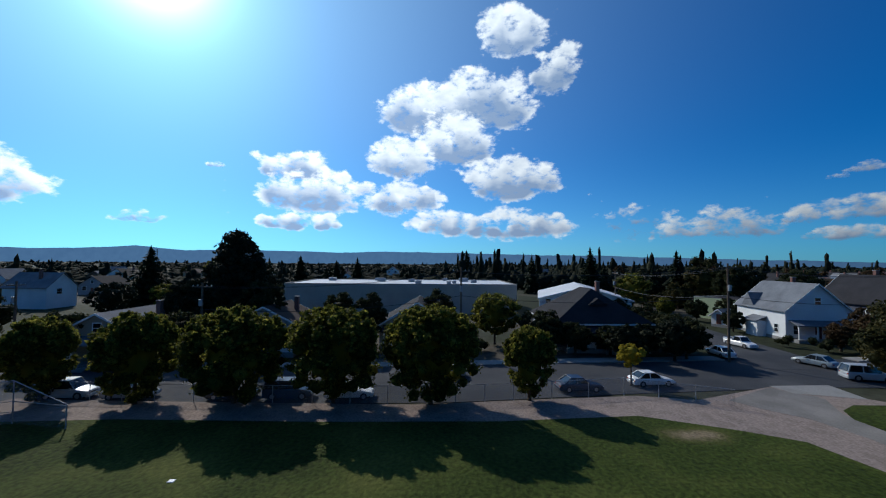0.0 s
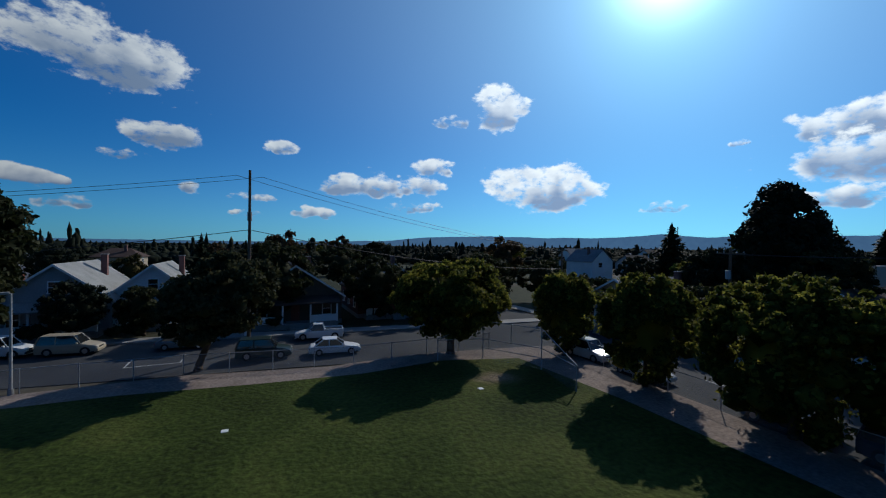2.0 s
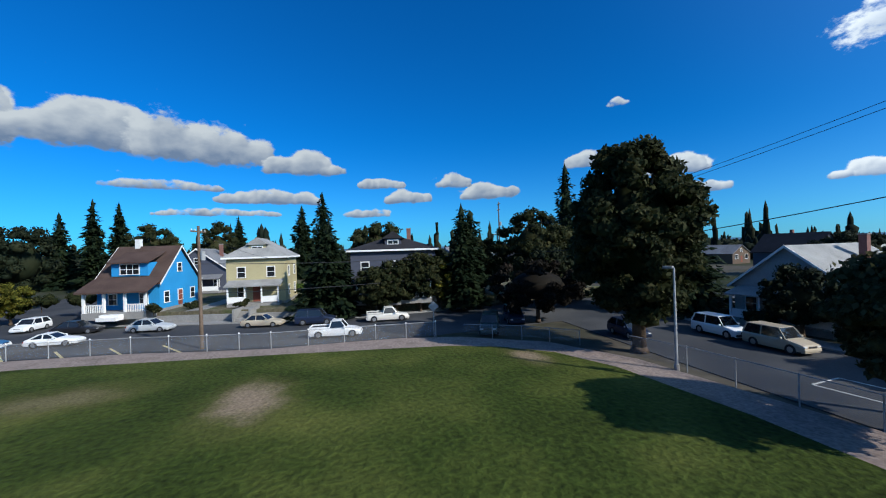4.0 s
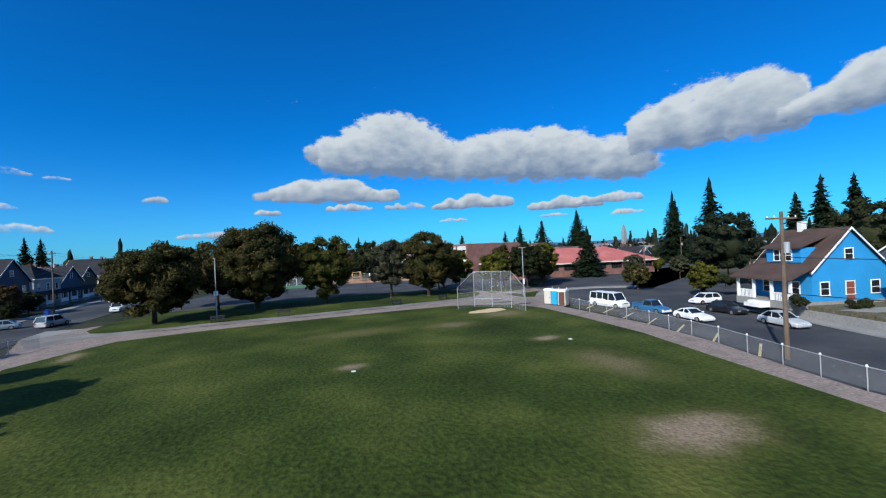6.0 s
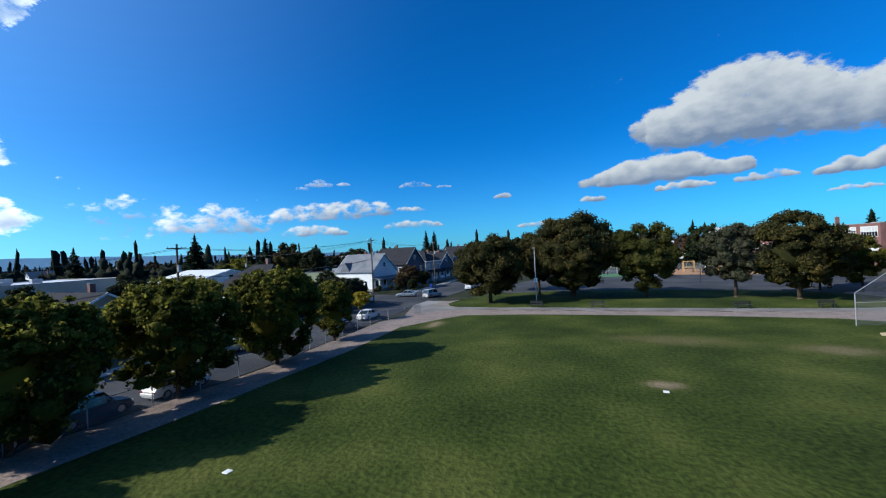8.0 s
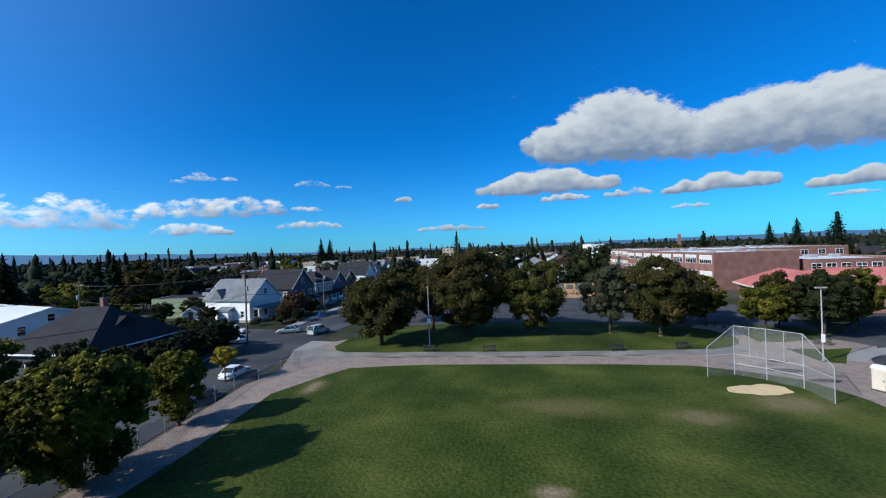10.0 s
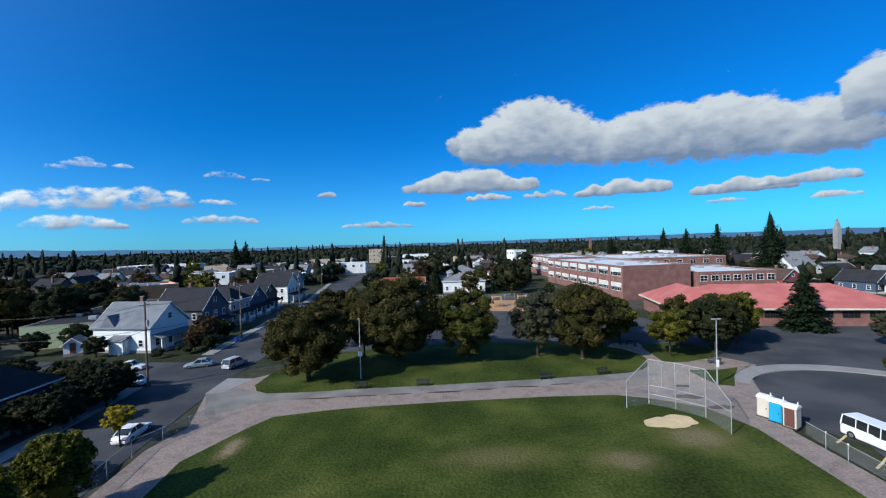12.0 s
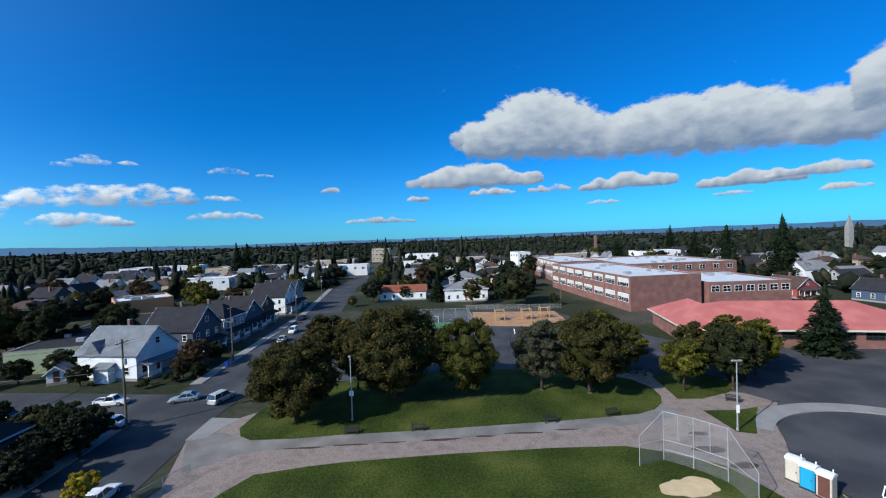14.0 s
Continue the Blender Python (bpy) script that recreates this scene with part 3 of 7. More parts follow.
def broadleaf(name, label, x, y, h, r, base, seed, leaves, n=5000, size=0.2, lean=(0, 0), lobes=26, trunk=0.22, group="", cone=0.0, z=0.0, shoots=0):
    """A tree with a tapered trunk, forked limbs and a crown of lobes covered with small leaves."""
    rg = np.random.RandomState(seed)
    h, r, base, trunk, lean = h * K, r * K, base * K, trunk * K, (lean[0] * K, lean[1] * K)
    n, size, lobes = int(n * 2.1), size * 0.8, int(lobes * 2.9)
    t = thing(name, label, "tree", pose(x * K, y * K, z), group)
    hz, cz = (h - base) / 2, (h + base) / 2
    k = np.arange(lobes) + 0.5          # lobes spread evenly over the dome, then shaken
    d = np.stack([np.cos(k * 2.39996) * np.sqrt(1 - (1 - 2 * k / lobes) ** 2), np.sin(k * 2.39996) * np.sqrt(1 - (1 - 2 * k / lobes) ** 2), 1 - 2 * k / lobes], 1) + rg.normal(size=(lobes, 3)) * 0.16
    d /= np.linalg.norm(d, axis=1, keepdims=True)
    fr = rg.uniform(0.72, 0.93, lobes) - 0.12 * (rg.uniform(0, 1, lobes) < 0.2)
    cen = d * fr[:, None] * [r, r, hz] + [lean[0], lean[1], cz]
    up = np.clip((cen[:, 2] - base) / (2 * hz), 0, 1)
    taper = (1 - cone * up) * (1 - 0.12 * np.clip(0.25 - up, 0, 1) / 0.25)
    follow = np.clip(up * 1.3, 0.2, 1)
    cen[:, 0] = lean[0] * follow + (cen[:, 0] - lean[0]) * taper
    cen[:, 1] = lean[1] * follow + (cen[:, 1] - lean[1]) * taper
    rad = rg.uniform(0.13, 0.27, lobes) * min(r, hz * 1.1) * (1 - 0.45 * cone * up)
    if shoots:          # upright leafy shoots out of the crown's top
        a, s = rg.uniform(0, 6.2832, shoots), np.sqrt(rg.uniform(0, 0.9, shoots))
        tip = np.stack([lean[0] + r * s * np.cos(a), lean[1] + r * s * np.sin(a), cz + hz * np.sqrt(1 - s * s) * 0.84 + rg.uniform(0.0, 1.3, shoots)], 1)
        cen, rad = np.concatenate([cen, tip, tip + [0, 0, -0.5]]), np.concatenate([rad, rg.uniform(0.2, 0.42, shoots), rg.uniform(0.35, 0.6, shoots)])
    hulls = []
    for c, q in zip(cen, rad):
        hulls.append(LOW_V * (q * 0.7 * (1 + 0.14 * rg.normal(size=(len(LOW_V), 1)))) * [1, 1, 0.9] + c)
    hulls.append(ICO_V * [r * 0.5 * (1 - 0.3 * cone), r * 0.5 * (1 - 0.3 * cone), hz * 0.56] + [lean[0] * 0.6, lean[1] * 0.6, cz - 0.1 * cone * hz])
    part("crown", leafy_mesh("crown", leaf_cloud(rg, cen, rad, n, size), hulls), leaves, t)
    tr = Shape()
    fork = base + 0.25 * (h - base)
    tr.tube((0, 0, -0.1), (0, 0, 0.25), trunk * 1.35, trunk, 10).tube((0, 0, 0.25), (lean[0] * 0.5, lean[1] * 0.5, fork), trunk, trunk * 0.7, 10)
    for c in cen[:7]:
        tr.tube((lean[0] * 0.5, lean[1] * 0.5, fork * 0.92), c, trunk * 0.45, trunk * 0.14, 6)
    part("trunk", tr, BARK, t, smooth=True)
    return t


def conifer(name, label, x, y, h, r, seed, n=2600, base=0.05, group="", z=0.0, column=0.0, size=0.3):
    """A fir with a straight trunk and uneven tiers of drooping needle sprays."""
    rg = np.random.RandomState(seed)
    h, r, n = h * K, r * K * 1.15, int(n * 1.6)
    t = thing(name, label, "tree", pose(x * K, y * K, z), group)
    tiers = 22
    boughs = rg.uniform(0.42, 1.25, (tiers + 1, 9))          # each bough has its own reach
    u = 1 - np.sqrt(rg.uniform(0, 1, n))
    k = np.floor(u * tiers).astype(int)
    turn = rg.uniform(0, 6.2832, tiers + 1)
    b = rg.randint(0, 9, n)
    ang = turn[k] + b * 0.698 + rg.normal(size=n) * 0.16
    f = (k + 0.5) / tiers
    reach = np.clip(1.02 - f, 0.02, 1) ** (0.85 - 0.5 * column) * boughs[k, b] * r
    out = rg.uniform(0.12, 1.0, n) ** 0.7
    rr = reach * out
    zz = h * (base + (0.97 - base) * f) + h / tiers * 0.3 * rg.normal(size=n) - rr * 0.22 * (1 - 0.7 * column)
    p = np.stack([rr * np.cos(ang), rr * np.sin(ang), zz], 1)
    dr = np.stack([np.cos(ang), np.sin(ang), -0.3 + 0.25 * rg.normal(size=n)], 1)
    tan = np.stack([-np.sin(ang), np.cos(ang), 0.5 * rg.normal(size=n)], 1)
    s = (size * (0.55 + 0.6 * np.sqrt(reach / r)) * rg.uniform(0.6, 1.4, n))[:, None]
    lo = np.array([0, 0, 1.0])
    q = np.stack([p - dr * s, p - tan * s * 0.6 - lo * s * 0.3, p + dr * s * 1.4, p + tan * s * 0.6 - lo * s * 0.3], 1).reshape(-1, 3)
    hull = []
    for j in range(7):
        g = base + 0.03 + j * 0.125
        w = r * (1 - g) ** (0.85 - 0.5 * column) * 0.38
        hull.append(LOW_V * [w, w, h * 0.12] * (1 + 0.2 * rg.normal(size=(len(LOW_V), 1))) + [0, 0, h * (g + 0.05)])
    part("crown", leafy_mesh("crown", q, hull), NEEDLE, t)
    part("trunk", Shape().tube((0, 0, -0.1), (0, 0, h), max(0.16, h * 0.014), 0.02, 8), BARK, t)
    return t


def shrub(x, y, h, r, seed, leaves=None, label="rounded green garden shrub", n=700, z=0.0):
    rg = np.random.RandomState(seed)
    cen = rg.normal(size=(7, 3)) * [r * 0.4, r * 0.4, h * 0.12] + [0, 0, h * 0.55]
    rad = rg.uniform(0.4, 0.6, 7) * min(r, h * 0.8)
    hulls = [LOW_V * q * 0.8 + c for c, q in zip(cen, rad)]
    t = thing("shrub", label, "shrub", pose(x * K, y * K, z))
    part("foliage", leafy_mesh("foliage", leaf_cloud(rg, cen, rad, n, 0.12), hulls), leaves or LEAF_DARK, t)
    part("stem", Shape().tube((0, 0, -0.05), (0, 0, h * 0.5), 0.06, 0.03, 6), BARK, t)
    return t


PARK = "round-crowned park maple with dark green and rusty leaves on the lawn"
broadleaf("maple_tree", PARK, -18.0, 46.7, 9.6, 5.1, 0.9, 11, LEAF_PARK, 14000, 0.19, lobes=34, group="park maples", trunk=0.3)
broadleaf("maple_tree", "tall broad park maple with dark green and rusty leaves", -7.2, 52.5, 12.6, 6.3, 0.9, 12, LEAF_PARK, 18000, 0.19, lobes=40, group="park maples", trunk=0.36)
broadleaf("maple_tree", "smaller yellow-green park maple on the lawn", 2.4, 52.3, 10.3, 4.5, 0.9, 13, leaf_mat("yellowing_maple_leaves", ((0.0, (0.020, 0.028, 0.006)), (0.5, (0.052, 0.058, 0.012)), (1.0, (0.125, 0.098, 0.022))), 0.3), 10000, 0.18, group="park maples")
broadleaf("ash_tree", "thin grey-green tree with bare branch tips on the lawn", 12.7, 53.3, 9.5, 3.8, 1.6, 14, leaf_mat("grey_green_leaves", ((0.0, (0.023, 0.028, 0.014)), (0.5, (0.058, 0.061, 0.035)), (1.0, (0.094, 0.086, 0.051))), 0.3), 5200, 0.17, group="park maples", lobes=30)
broadleaf("maple_tree", PARK, 18.6, 51.7, 10.8, 5.1, 1.0, 15, LEAF_PARK, 14000, 0.19, lobes=32, group="park maples", trunk=0.3)
broadleaf("young_tree", "young green tree beside the schoolyard path", 30.6, 51.2, 6.7, 3.0, 1.8, 16, LEAF_ROW, 4200, 0.18, trunk=0.13)
broadleaf("young_tree", "dark green tree beside the parking lot", 37.2, 51.5, 8.2, 3.3, 1.6, 17, LEAF_DARK, 5200, 0.2, trunk=0.16)
broadleaf("young_tree", "small rusty tree behind the maples", -18.8, 61.7, 10.0, 3.5, 2.0, 18, LEAF_PARK, 4000, 0.22)
broadleaf("young_tree", "rusty green tree beside the schoolyard", -12.7, 55.8, 10.4, 3.8, 2.0, 19, LEAF_PARK, 4200, 0.22)
broadleaf("young_tree", "small green tree beside the school wall", 25.9, 64.5, 8.1, 2.8, 1.6, 20, LEAF_PARK, 3600, 0.2)
broadleaf("young_tree", "thin grey-green tree by the parking lot", 63.5, 52.9, 5.1, 2.0, 1.0, 21, MATS["grey_green_leaves"], 1800, 0.15, trunk=0.08)
broadleaf("young_tree", "thin grey-green tree by the parking lot", 69.0, 46.8, 4.6, 1.9, 1.0, 22, MATS["grey_green_leaves"], 1600, 0.15, trunk=0.08)

for i, (x, y, h, r) in enumerate(((27.0, 58.7, 7.4, 2.5), (35.0, 56.2, 7.8, 2.7), (43.5, 55.8, 8.6, 3.0), (46.2, 59.1, 7.0, 2.4), (24.0, 62.0, 9.3, 3.3))):
    broadleaf("young_tree", "leafy green tree between schoolyard and parking lot", x, y, h, r, 1.0, 32 + i, LEAF_PARK if i % 2 else LEAF_ROW, 3600, 0.2, trunk=0.14)

ROW = "yellow-green street tree with upright leafy shoots beside the fence"
for i, (x, y, h, r) in enumerate(((-24.8, -14.7, 5.5, 2.1), (-24.6, -7.7, 6.0, 2.7), (-24.8, -0.7, 6.5, 3.7), (-24.8, 6.5, 6.6, 3.4), (-24.5, 13.7, 6.8, 3.5), (-25.3, 21.2, 4.8, 1.8))):
    broadleaf("street_tree", ROW, x, y, h, r, 0.15, 40 + i, LEAF_ROW, 7500, 0.17, lobes=26, trunk=0.15, group="street trees by the fence", shoots=150)
broadleaf("yellow_tree", "small bright yellow autumn tree beside the street", -29.2, 31.0, 3.7, 1.2, 1.5, 50, LEAF_YELLOW, 1500, 0.13, lobes=12, trunk=0.07)

broadleaf("sycamore_tree", "very tall dark broadleaf tree at the street corner", 11.5, -21.7, 13.5, 4.4, 1.4, 60, LEAF_DARK, 14000, 0.26, lobes=46, trunk=0.42, cone=0.25)
broadleaf("plum_tree", "low spreading dark purple-brown tree", 22.5, -21.7, 5.5, 4.7, 0.9, 61, leaf_mat("dark_plum_leaves", ((0.0, (0.006, 0.006, 0.005)), (0.6, (0.014, 0.012, 0.009)), (1.0, (0.031, 0.023, 0.017))), 0.15), 5000, 0.2, trunk=0.2)
broadleaf("leaning_tree", "leaning grey-green street tree with drooping leaves", -0.7, -21.3, 7.5, 3.4, 1.5, 62, leaf_mat("drooping_leaves", ((0.0, (0.016, 0.020, 0.009)), (0.5, (0.047, 0.051, 0.023)), (1.0, (0.117, 0.109, 0.055))), 0.4), 9000, 0.2, lean=(-2.0, 0.2), lobes=34, trunk=0.22)
broadleaf("spreading_tree", "wide spreading green tree at the street corner", -17.3, -18.6, 7.2, 4.4, 1.2, 63, LEAF_ROW, 11000, 0.2, lobes=42, trunk=0.3)

# ---------------------------------------------------------------- cars
def wheel(parent, x, y, r=0.32, w=0.2):
    s = 1 if y > 0 else -1
    ty = part("wheel", Shape().tube((x, y - s * w, r), (x, y, r), r, r, 18), TYRE, parent)
    part("rim", Shape().tube((x, y - s * 0.02, r), (x, y + s * 0.012, r), r * 0.62, r * 0.56, 12), RIM, ty)


def hull(profile, rows):
    """A shell lofted over cross rows: profile gives x and the rows (half width, z) round each."""
    s = Shape()
    n = len(rows[0])
    for x, row in zip(profile, rows):
        s.v += [(x, hw, z) for hw, z in row]
    k = len(profile)
    for i in range(k - 1):
        s.f += [(i * n + j, i * n + j + 1, (i + 1) * n + j + 1, (i + 1) * n + j) for j in range(n - 1)]
    s.f.append(tuple(range(n)))
    s.f.append(tuple((k - 1) * n + j for j in reversed(range(n))))
    return s


KINDS = {  # length, width, beltline, roof, base of windscreen, front of roof, rear of roof, foot of rear window, wheel radius
    "sedan": (4.4, 1.72, 0.88, 1.40, 0.85, 0.15, -1.05, -1.75, 0.31),
    "hatchback": (3.9, 1.72, 0.92, 1.48, 0.95, 0.30, -1.45, -1.95, 0.31),
    "suv": (4.3, 1.76, 1.02, 1.72, 1.0, 0.45, -1.9, -2.18, 0.36),
    "coupe": (4.2, 1.70, 0.86, 1.28, 0.60, -0.15, -0.85, -1.65, 0.31),
    "pickup": (4.8, 1.72, 0.96, 1.60, 1.05, 0.55, -0.35, -0.55, 0.36),
    "van": (5.3, 1.95, 1.15, 2.12, 1.95, 1.35, -2.6, -2.72, 0.37),
}


def car(kind, colour, cname, x, y, turn, label, z=-0.13, dark=None):
    """A car: lofted body, glazed cabin under a painted roof, bumpers, lamps and four wheels."""
    L, W, belt, roof, ws, rf, rr, rw, r = KINDS[kind]
    t = thing("pickup_truck" if kind == "pickup" else "van" if kind == "van" else "car", label, "truck" if kind == "pickup" else kind if kind == "van" else "car", pose(x * K, y * K, z, 0, 0, turn))
    body_m = paint(colour, cname)
    h, hw, sill = L / 2, W / 2, 0.24
    hood = belt - 0.1
    xs = [-h, -h + 0.12, rw, rr, 0.0, rf, ws, h - 0.55, h - 0.1, h]
    tops = [belt - 0.22, belt - 0.06, belt, belt, belt, belt, belt - 0.02, hood - 0.04, hood - 0.16, hood - 0.26]
    ws_ = [hw * 0.86, hw * 0.95, hw, hw, hw, hw, hw, hw * 0.97, hw * 0.9, hw * 0.82]
    rows = []
    for tp, w in zip(tops, ws_):
        rows.append([(-w * 0.94, sill), (-w, sill + 0.22), (-w * 0.99, tp - 0.16), (-w * 0.9, tp - 0.02), (-w * 0.6, tp + 0.015), (0, tp + 0.025),
                     (w * 0.6, tp + 0.015), (w * 0.9, tp - 0.02), (w * 0.99, tp - 0.16), (w, sill + 0.22), (w * 0.94, sill)])
    part("body", hull(xs, rows), body_m, t, smooth=False)
    cab_lo, cab_hi = hw * 0.9, hw * 0.76
    if kind == "van":
        cab_lo, cab_hi = hw * 0.97, hw * 0.88
    lo3, hi3 = [(-cab_lo, belt - 0.03), (0, belt - 0.03), (cab_lo, belt - 0.03)], [(-cab_hi, roof - 0.05), (0, roof - 0.03), (cab_hi, roof - 0.05)]
    part("windscreen", hull([rf - 0.01, rf, ws], [lo3, hi3, lo3]), GLASS, t)
    part("rear_window", hull([rw, rr, rr + 0.01], [lo3, hi3, lo3]), GLASS, t)
    for s in (-1, 1):   # glazed flanks between belt and roof
        part("side_window", Shape().add([(rw, s * cab_lo, belt - 0.03), (ws, s * cab_lo, belt - 0.03), (rf, s * cab_hi, roof - 0.05), (rr, s * cab_hi, roof - 0.05)], [(0, 1, 2, 3) if s < 0 else (3, 2, 1, 0)]), GLASS, t)
    part("roof", Shape().box(rr - 0.04, rf + 0.04, -cab_hi - 0.02, cab_hi + 0.02, roof - 0.06, roof, 0.025), body_m, t)
    mid = (rf + rr) / 2
    cuts = [mid + 1.2, mid + 0.2, mid - 0.8] if kind == "van" else [] if kind == "pickup" else [mid - 0.05]
    for s in (-1, 1):
        a, c = s * (cab_lo + 0.005), s * (cab_hi + 0.005)
        part("pillar", Shape().tube((ws, a, belt - 0.03), (rf, c, roof - 0.04), 0.04, 0.04, 5), body_m, t)
        part("pillar", Shape().tube((rw, a, belt - 0.03), (rr, c, roof - 0.04), 0.07, 0.06, 5), body_m, t)
        for q in cuts:
            part("pillar", Shape().tube((q, a, belt - 0.03), (q, c, roof - 0.04), 0.05, 0.05, 5), body_m, t)
    if kind == "van":
        for s in (-1, 1):
            part("side_panel", Shape().box(rr + 0.05, rf - 1.3, s * cab_lo - 0.02, s * cab_lo + 0.02, belt - 0.1, belt + 0.06), body_m, t)
    if kind == "pickup":
        part("cargo_bed", Shape().box(-h + 0.12, rw - 0.12, -hw * 0.84, hw * 0.84, belt - 0.012, belt + 0.03), DARKSTEEL, t, "dark open cargo bed")
        for s in (-1, 1):
            part("bed_side", Shape().box(-h + 0.05, rw - 0.05, s * hw * 0.92 - 0.06, s * hw * 0.92 + 0.06, belt - 0.05, belt + 0.14, 0.02), body_m, t)
        part("tailgate", Shape().box(-h + 0.0, -h + 0.1, -hw * 0.9, hw * 0.9, belt - 0.4, belt + 0.14, 0.02), body_m, t)
    bump_m = dark or body_m
    part("front_bumper", Shape().box(h - 0.12, h + 0.06, -hw * 0.86, hw * 0.86, 0.3, 0.52, 0.04), bump_m, t)
    part("rear_bumper", Shape().box(-h - 0.06, -h + 0.12, -hw * 0.88, hw * 0.88, 0.32, 0.55, 0.04), bump_m, t)
    part("grille", Shape().box(h - 0.04, h + 0.015, -hw * 0.4, hw * 0.4, hood - 0.36, hood - 0.24), DARKSTEEL, t)
    part("underside", Shape().box(-h + 0.2, h - 0.2, -hw * 0.9, hw * 0.9, 0.18, 0.3), TYRE, t)
    for s in (-1, 1):
        part("headlight", Shape().box(h - 0.12, h + 0.012, s * hw * 0.66 - 0.14, s * hw * 0.66 + 0.14, hood - 0.36, hood - 0.22, 0.02), CHROME, t)
        part("tail_light", Shape().box(-h - 0.012, -h + 0.1, s * hw * 0.72 - 0.12, s * hw * 0.72 + 0.12, belt - 0.36, belt - 0.2, 0.02), REDLAMP, t)
        part("mirror", Shape().box(ws - 0.28, ws - 0.14, s * (hw + 0.08) - 0.08, s * (hw + 0.08) + 0.08, belt - 0.02, belt + 0.12, 0.02), body_m, t)
        for wx in (h - 0.82, -h + 0.85):
            wheel(t, wx, s * (hw + 0.01), r)
    return t


WHITE_C, SILVER, BLACK, BLUE, DKBLUE, GREY, BEIGE, DKGREEN = (0.72, 0.73, 0.73), (0.42, 0.44, 0.45), (0.012, 0.012, 0.014), (0.03, 0.12, 0.24), (0.012, 0.02, 0.045), (0.16, 0.19, 0.21), (0.42, 0.36, 0.27), (0.02, 0.035, 0.03)
van = car("van", WHITE_C, "white_car_paint", 32.8, 26.7, -84, "white passenger van with tinted windows and a blue door mark")
part("door_mark", Shape().box(0.75, 1.3, 0.985, 0.998, 0.5, 1.05), paint((0.02, 0.30, 0.55), "blue_mark"), van, "blue square mark")
car("pickup", BLUE, "blue_car_paint", 33.5, 21.5, -92, "blue pickup truck with an open bed", dark=WHITE)
car("coupe", WHITE_C, "white_car_paint", 33.0, 16.3, -97, "white convertible coupe parked by the fence")
car("sedan", BLACK, "black_car_paint", 38.8, 17.2, -97, "black sedan parked across the street")
car("hatchback", WHITE_C, "white_car_paint", 42.9, 22.5, 170, "small white hatchback seen from its front")
car("sedan", SILVER, "silver_car_paint", 36.3, 10.8, -106, "old silver sedan parked across the street")
car("sedan", BEIGE, "beige_car_paint", 33.5, 1.2, -108, "old beige four-door sedan by the garden steps")
car("suv", DKBLUE, "dark_blue_car_paint", 32.2, -3.5, -105, "dark blue sport utility car in shade")
car("pickup", WHITE_C, "white_car_paint", 25.5, -4.7, -103, "white pickup truck parked along the fence")
car("pickup", (0.62, 0.6, 0.55), "cream_car_paint", 30.5, -10.0, -100, "cream extended-cab pickup truck")
car("suv", DKGREEN, "dark_green_car_paint", 21.3, -16.3, 150, "dark sport utility car in tree shade")
car("suv", DKBLUE, "dark_blue_car_paint", 23.8, -20.0, 160, "dark estate car in tree shade")
car("hatchback", DKBLUE, "dark_blue_car_paint", 15.0, -24.4, 170, "dark small car in shade by the fence")
car("suv", WHITE_C, "white_car_paint", 12.2, -30.0, 172, "white sport utility car by the far kerb", dark=DARKSTEEL)
car("suv", BEIGE, "beige_car_paint", 8.1, -29.3, 172, "tan sport utility car by the far kerb")
car("suv", DKGREEN, "dark_green_car_paint", -4.6, -23.0, 172, "dark green sport utility car parked along the fence")
car("sedan", WHITE_C, "white_car_paint", -9.4, -22.3, 172, "white sedan parked along the fence")
car("pickup", WHITE_C, "white_car_paint", -9.0, -27.6, -8, "white pickup truck by the far kerb", dark=DARKSTEEL)
car("sedan", GREY, "grey_car_paint", 1.0, -28.2, 172, "grey car by the far kerb")
WD = 90
for y, kind, c, cn, lab in ((-13.8, "suv", SILVER, "silver_car_paint", "silver estate car glinting under the trees"), (-9.2, "sedan", SILVER, "silver_car_paint", "silver sedan glinting under the trees"),
                            (-1.5, "sedan", BLACK, "black_car_paint", "black car parked under the trees"), (2.8, "suv", DKBLUE, "dark_blue_car_paint", "dark blue car parked under the trees"),
                            (7.4, "sedan", WHITE_C, "white_car_paint", "white sedan parked under the trees"), (26.0, "sedan", DKBLUE, "dark_blue_car_paint", "dark blue sedan parked by the fence"),
                            (32.9, "sedan", WHITE_C, "white_car_paint", "white sedan beside the yellow tree")):
    car(kind, c, cn, -26.3 if y < 20 else -28.0 - 0.22 * (y - 26), y, WD + 3, lab)
car("sedan", SILVER, "silver_car_paint", -32.1, 15.0, -88, "silver sedan parked across the street")
car("sedan", (0.22, 0.27, 0.30), "slate_car_paint", -36.2, 54.2, 198, "slate blue sedan at the street corner")
car("suv", SILVER, "silver_car_paint", -30.8, 53.8, 74, "silver sport utility car driving out of the street")
car("sedan", WHITE_C, "white_car_paint", -40.5, 47.2, 176, "white sedan parked by the utility pole")
car("pickup", WHITE_C, "white_car_paint", -45.8, 53.7, 6, "white pickup truck on the side street")
car("suv", DKBLUE, "dark_blue_car_paint", -50.0, 48.8, 4, "dark blue car on the side street")
car("sedan", BLACK, "black_car_paint", -55.8, 50.0, 4, "black car on the side street")
car("suv", WHITE_C, "white_car_paint", -36.1, 93.8, -86, "white car parked up the street")
car("sedan", SILVER, "silver_car_paint", -35.4, 85.6, -86, "silver car parked up the street")
car("sedan", BLACK, "black_car_paint", -39.6, 109.4, -86, "black car parked up the street")
car("suv", WHITE_C, "white_car_paint", -28.6, 66.8, -84, "white car half hidden by the maple")

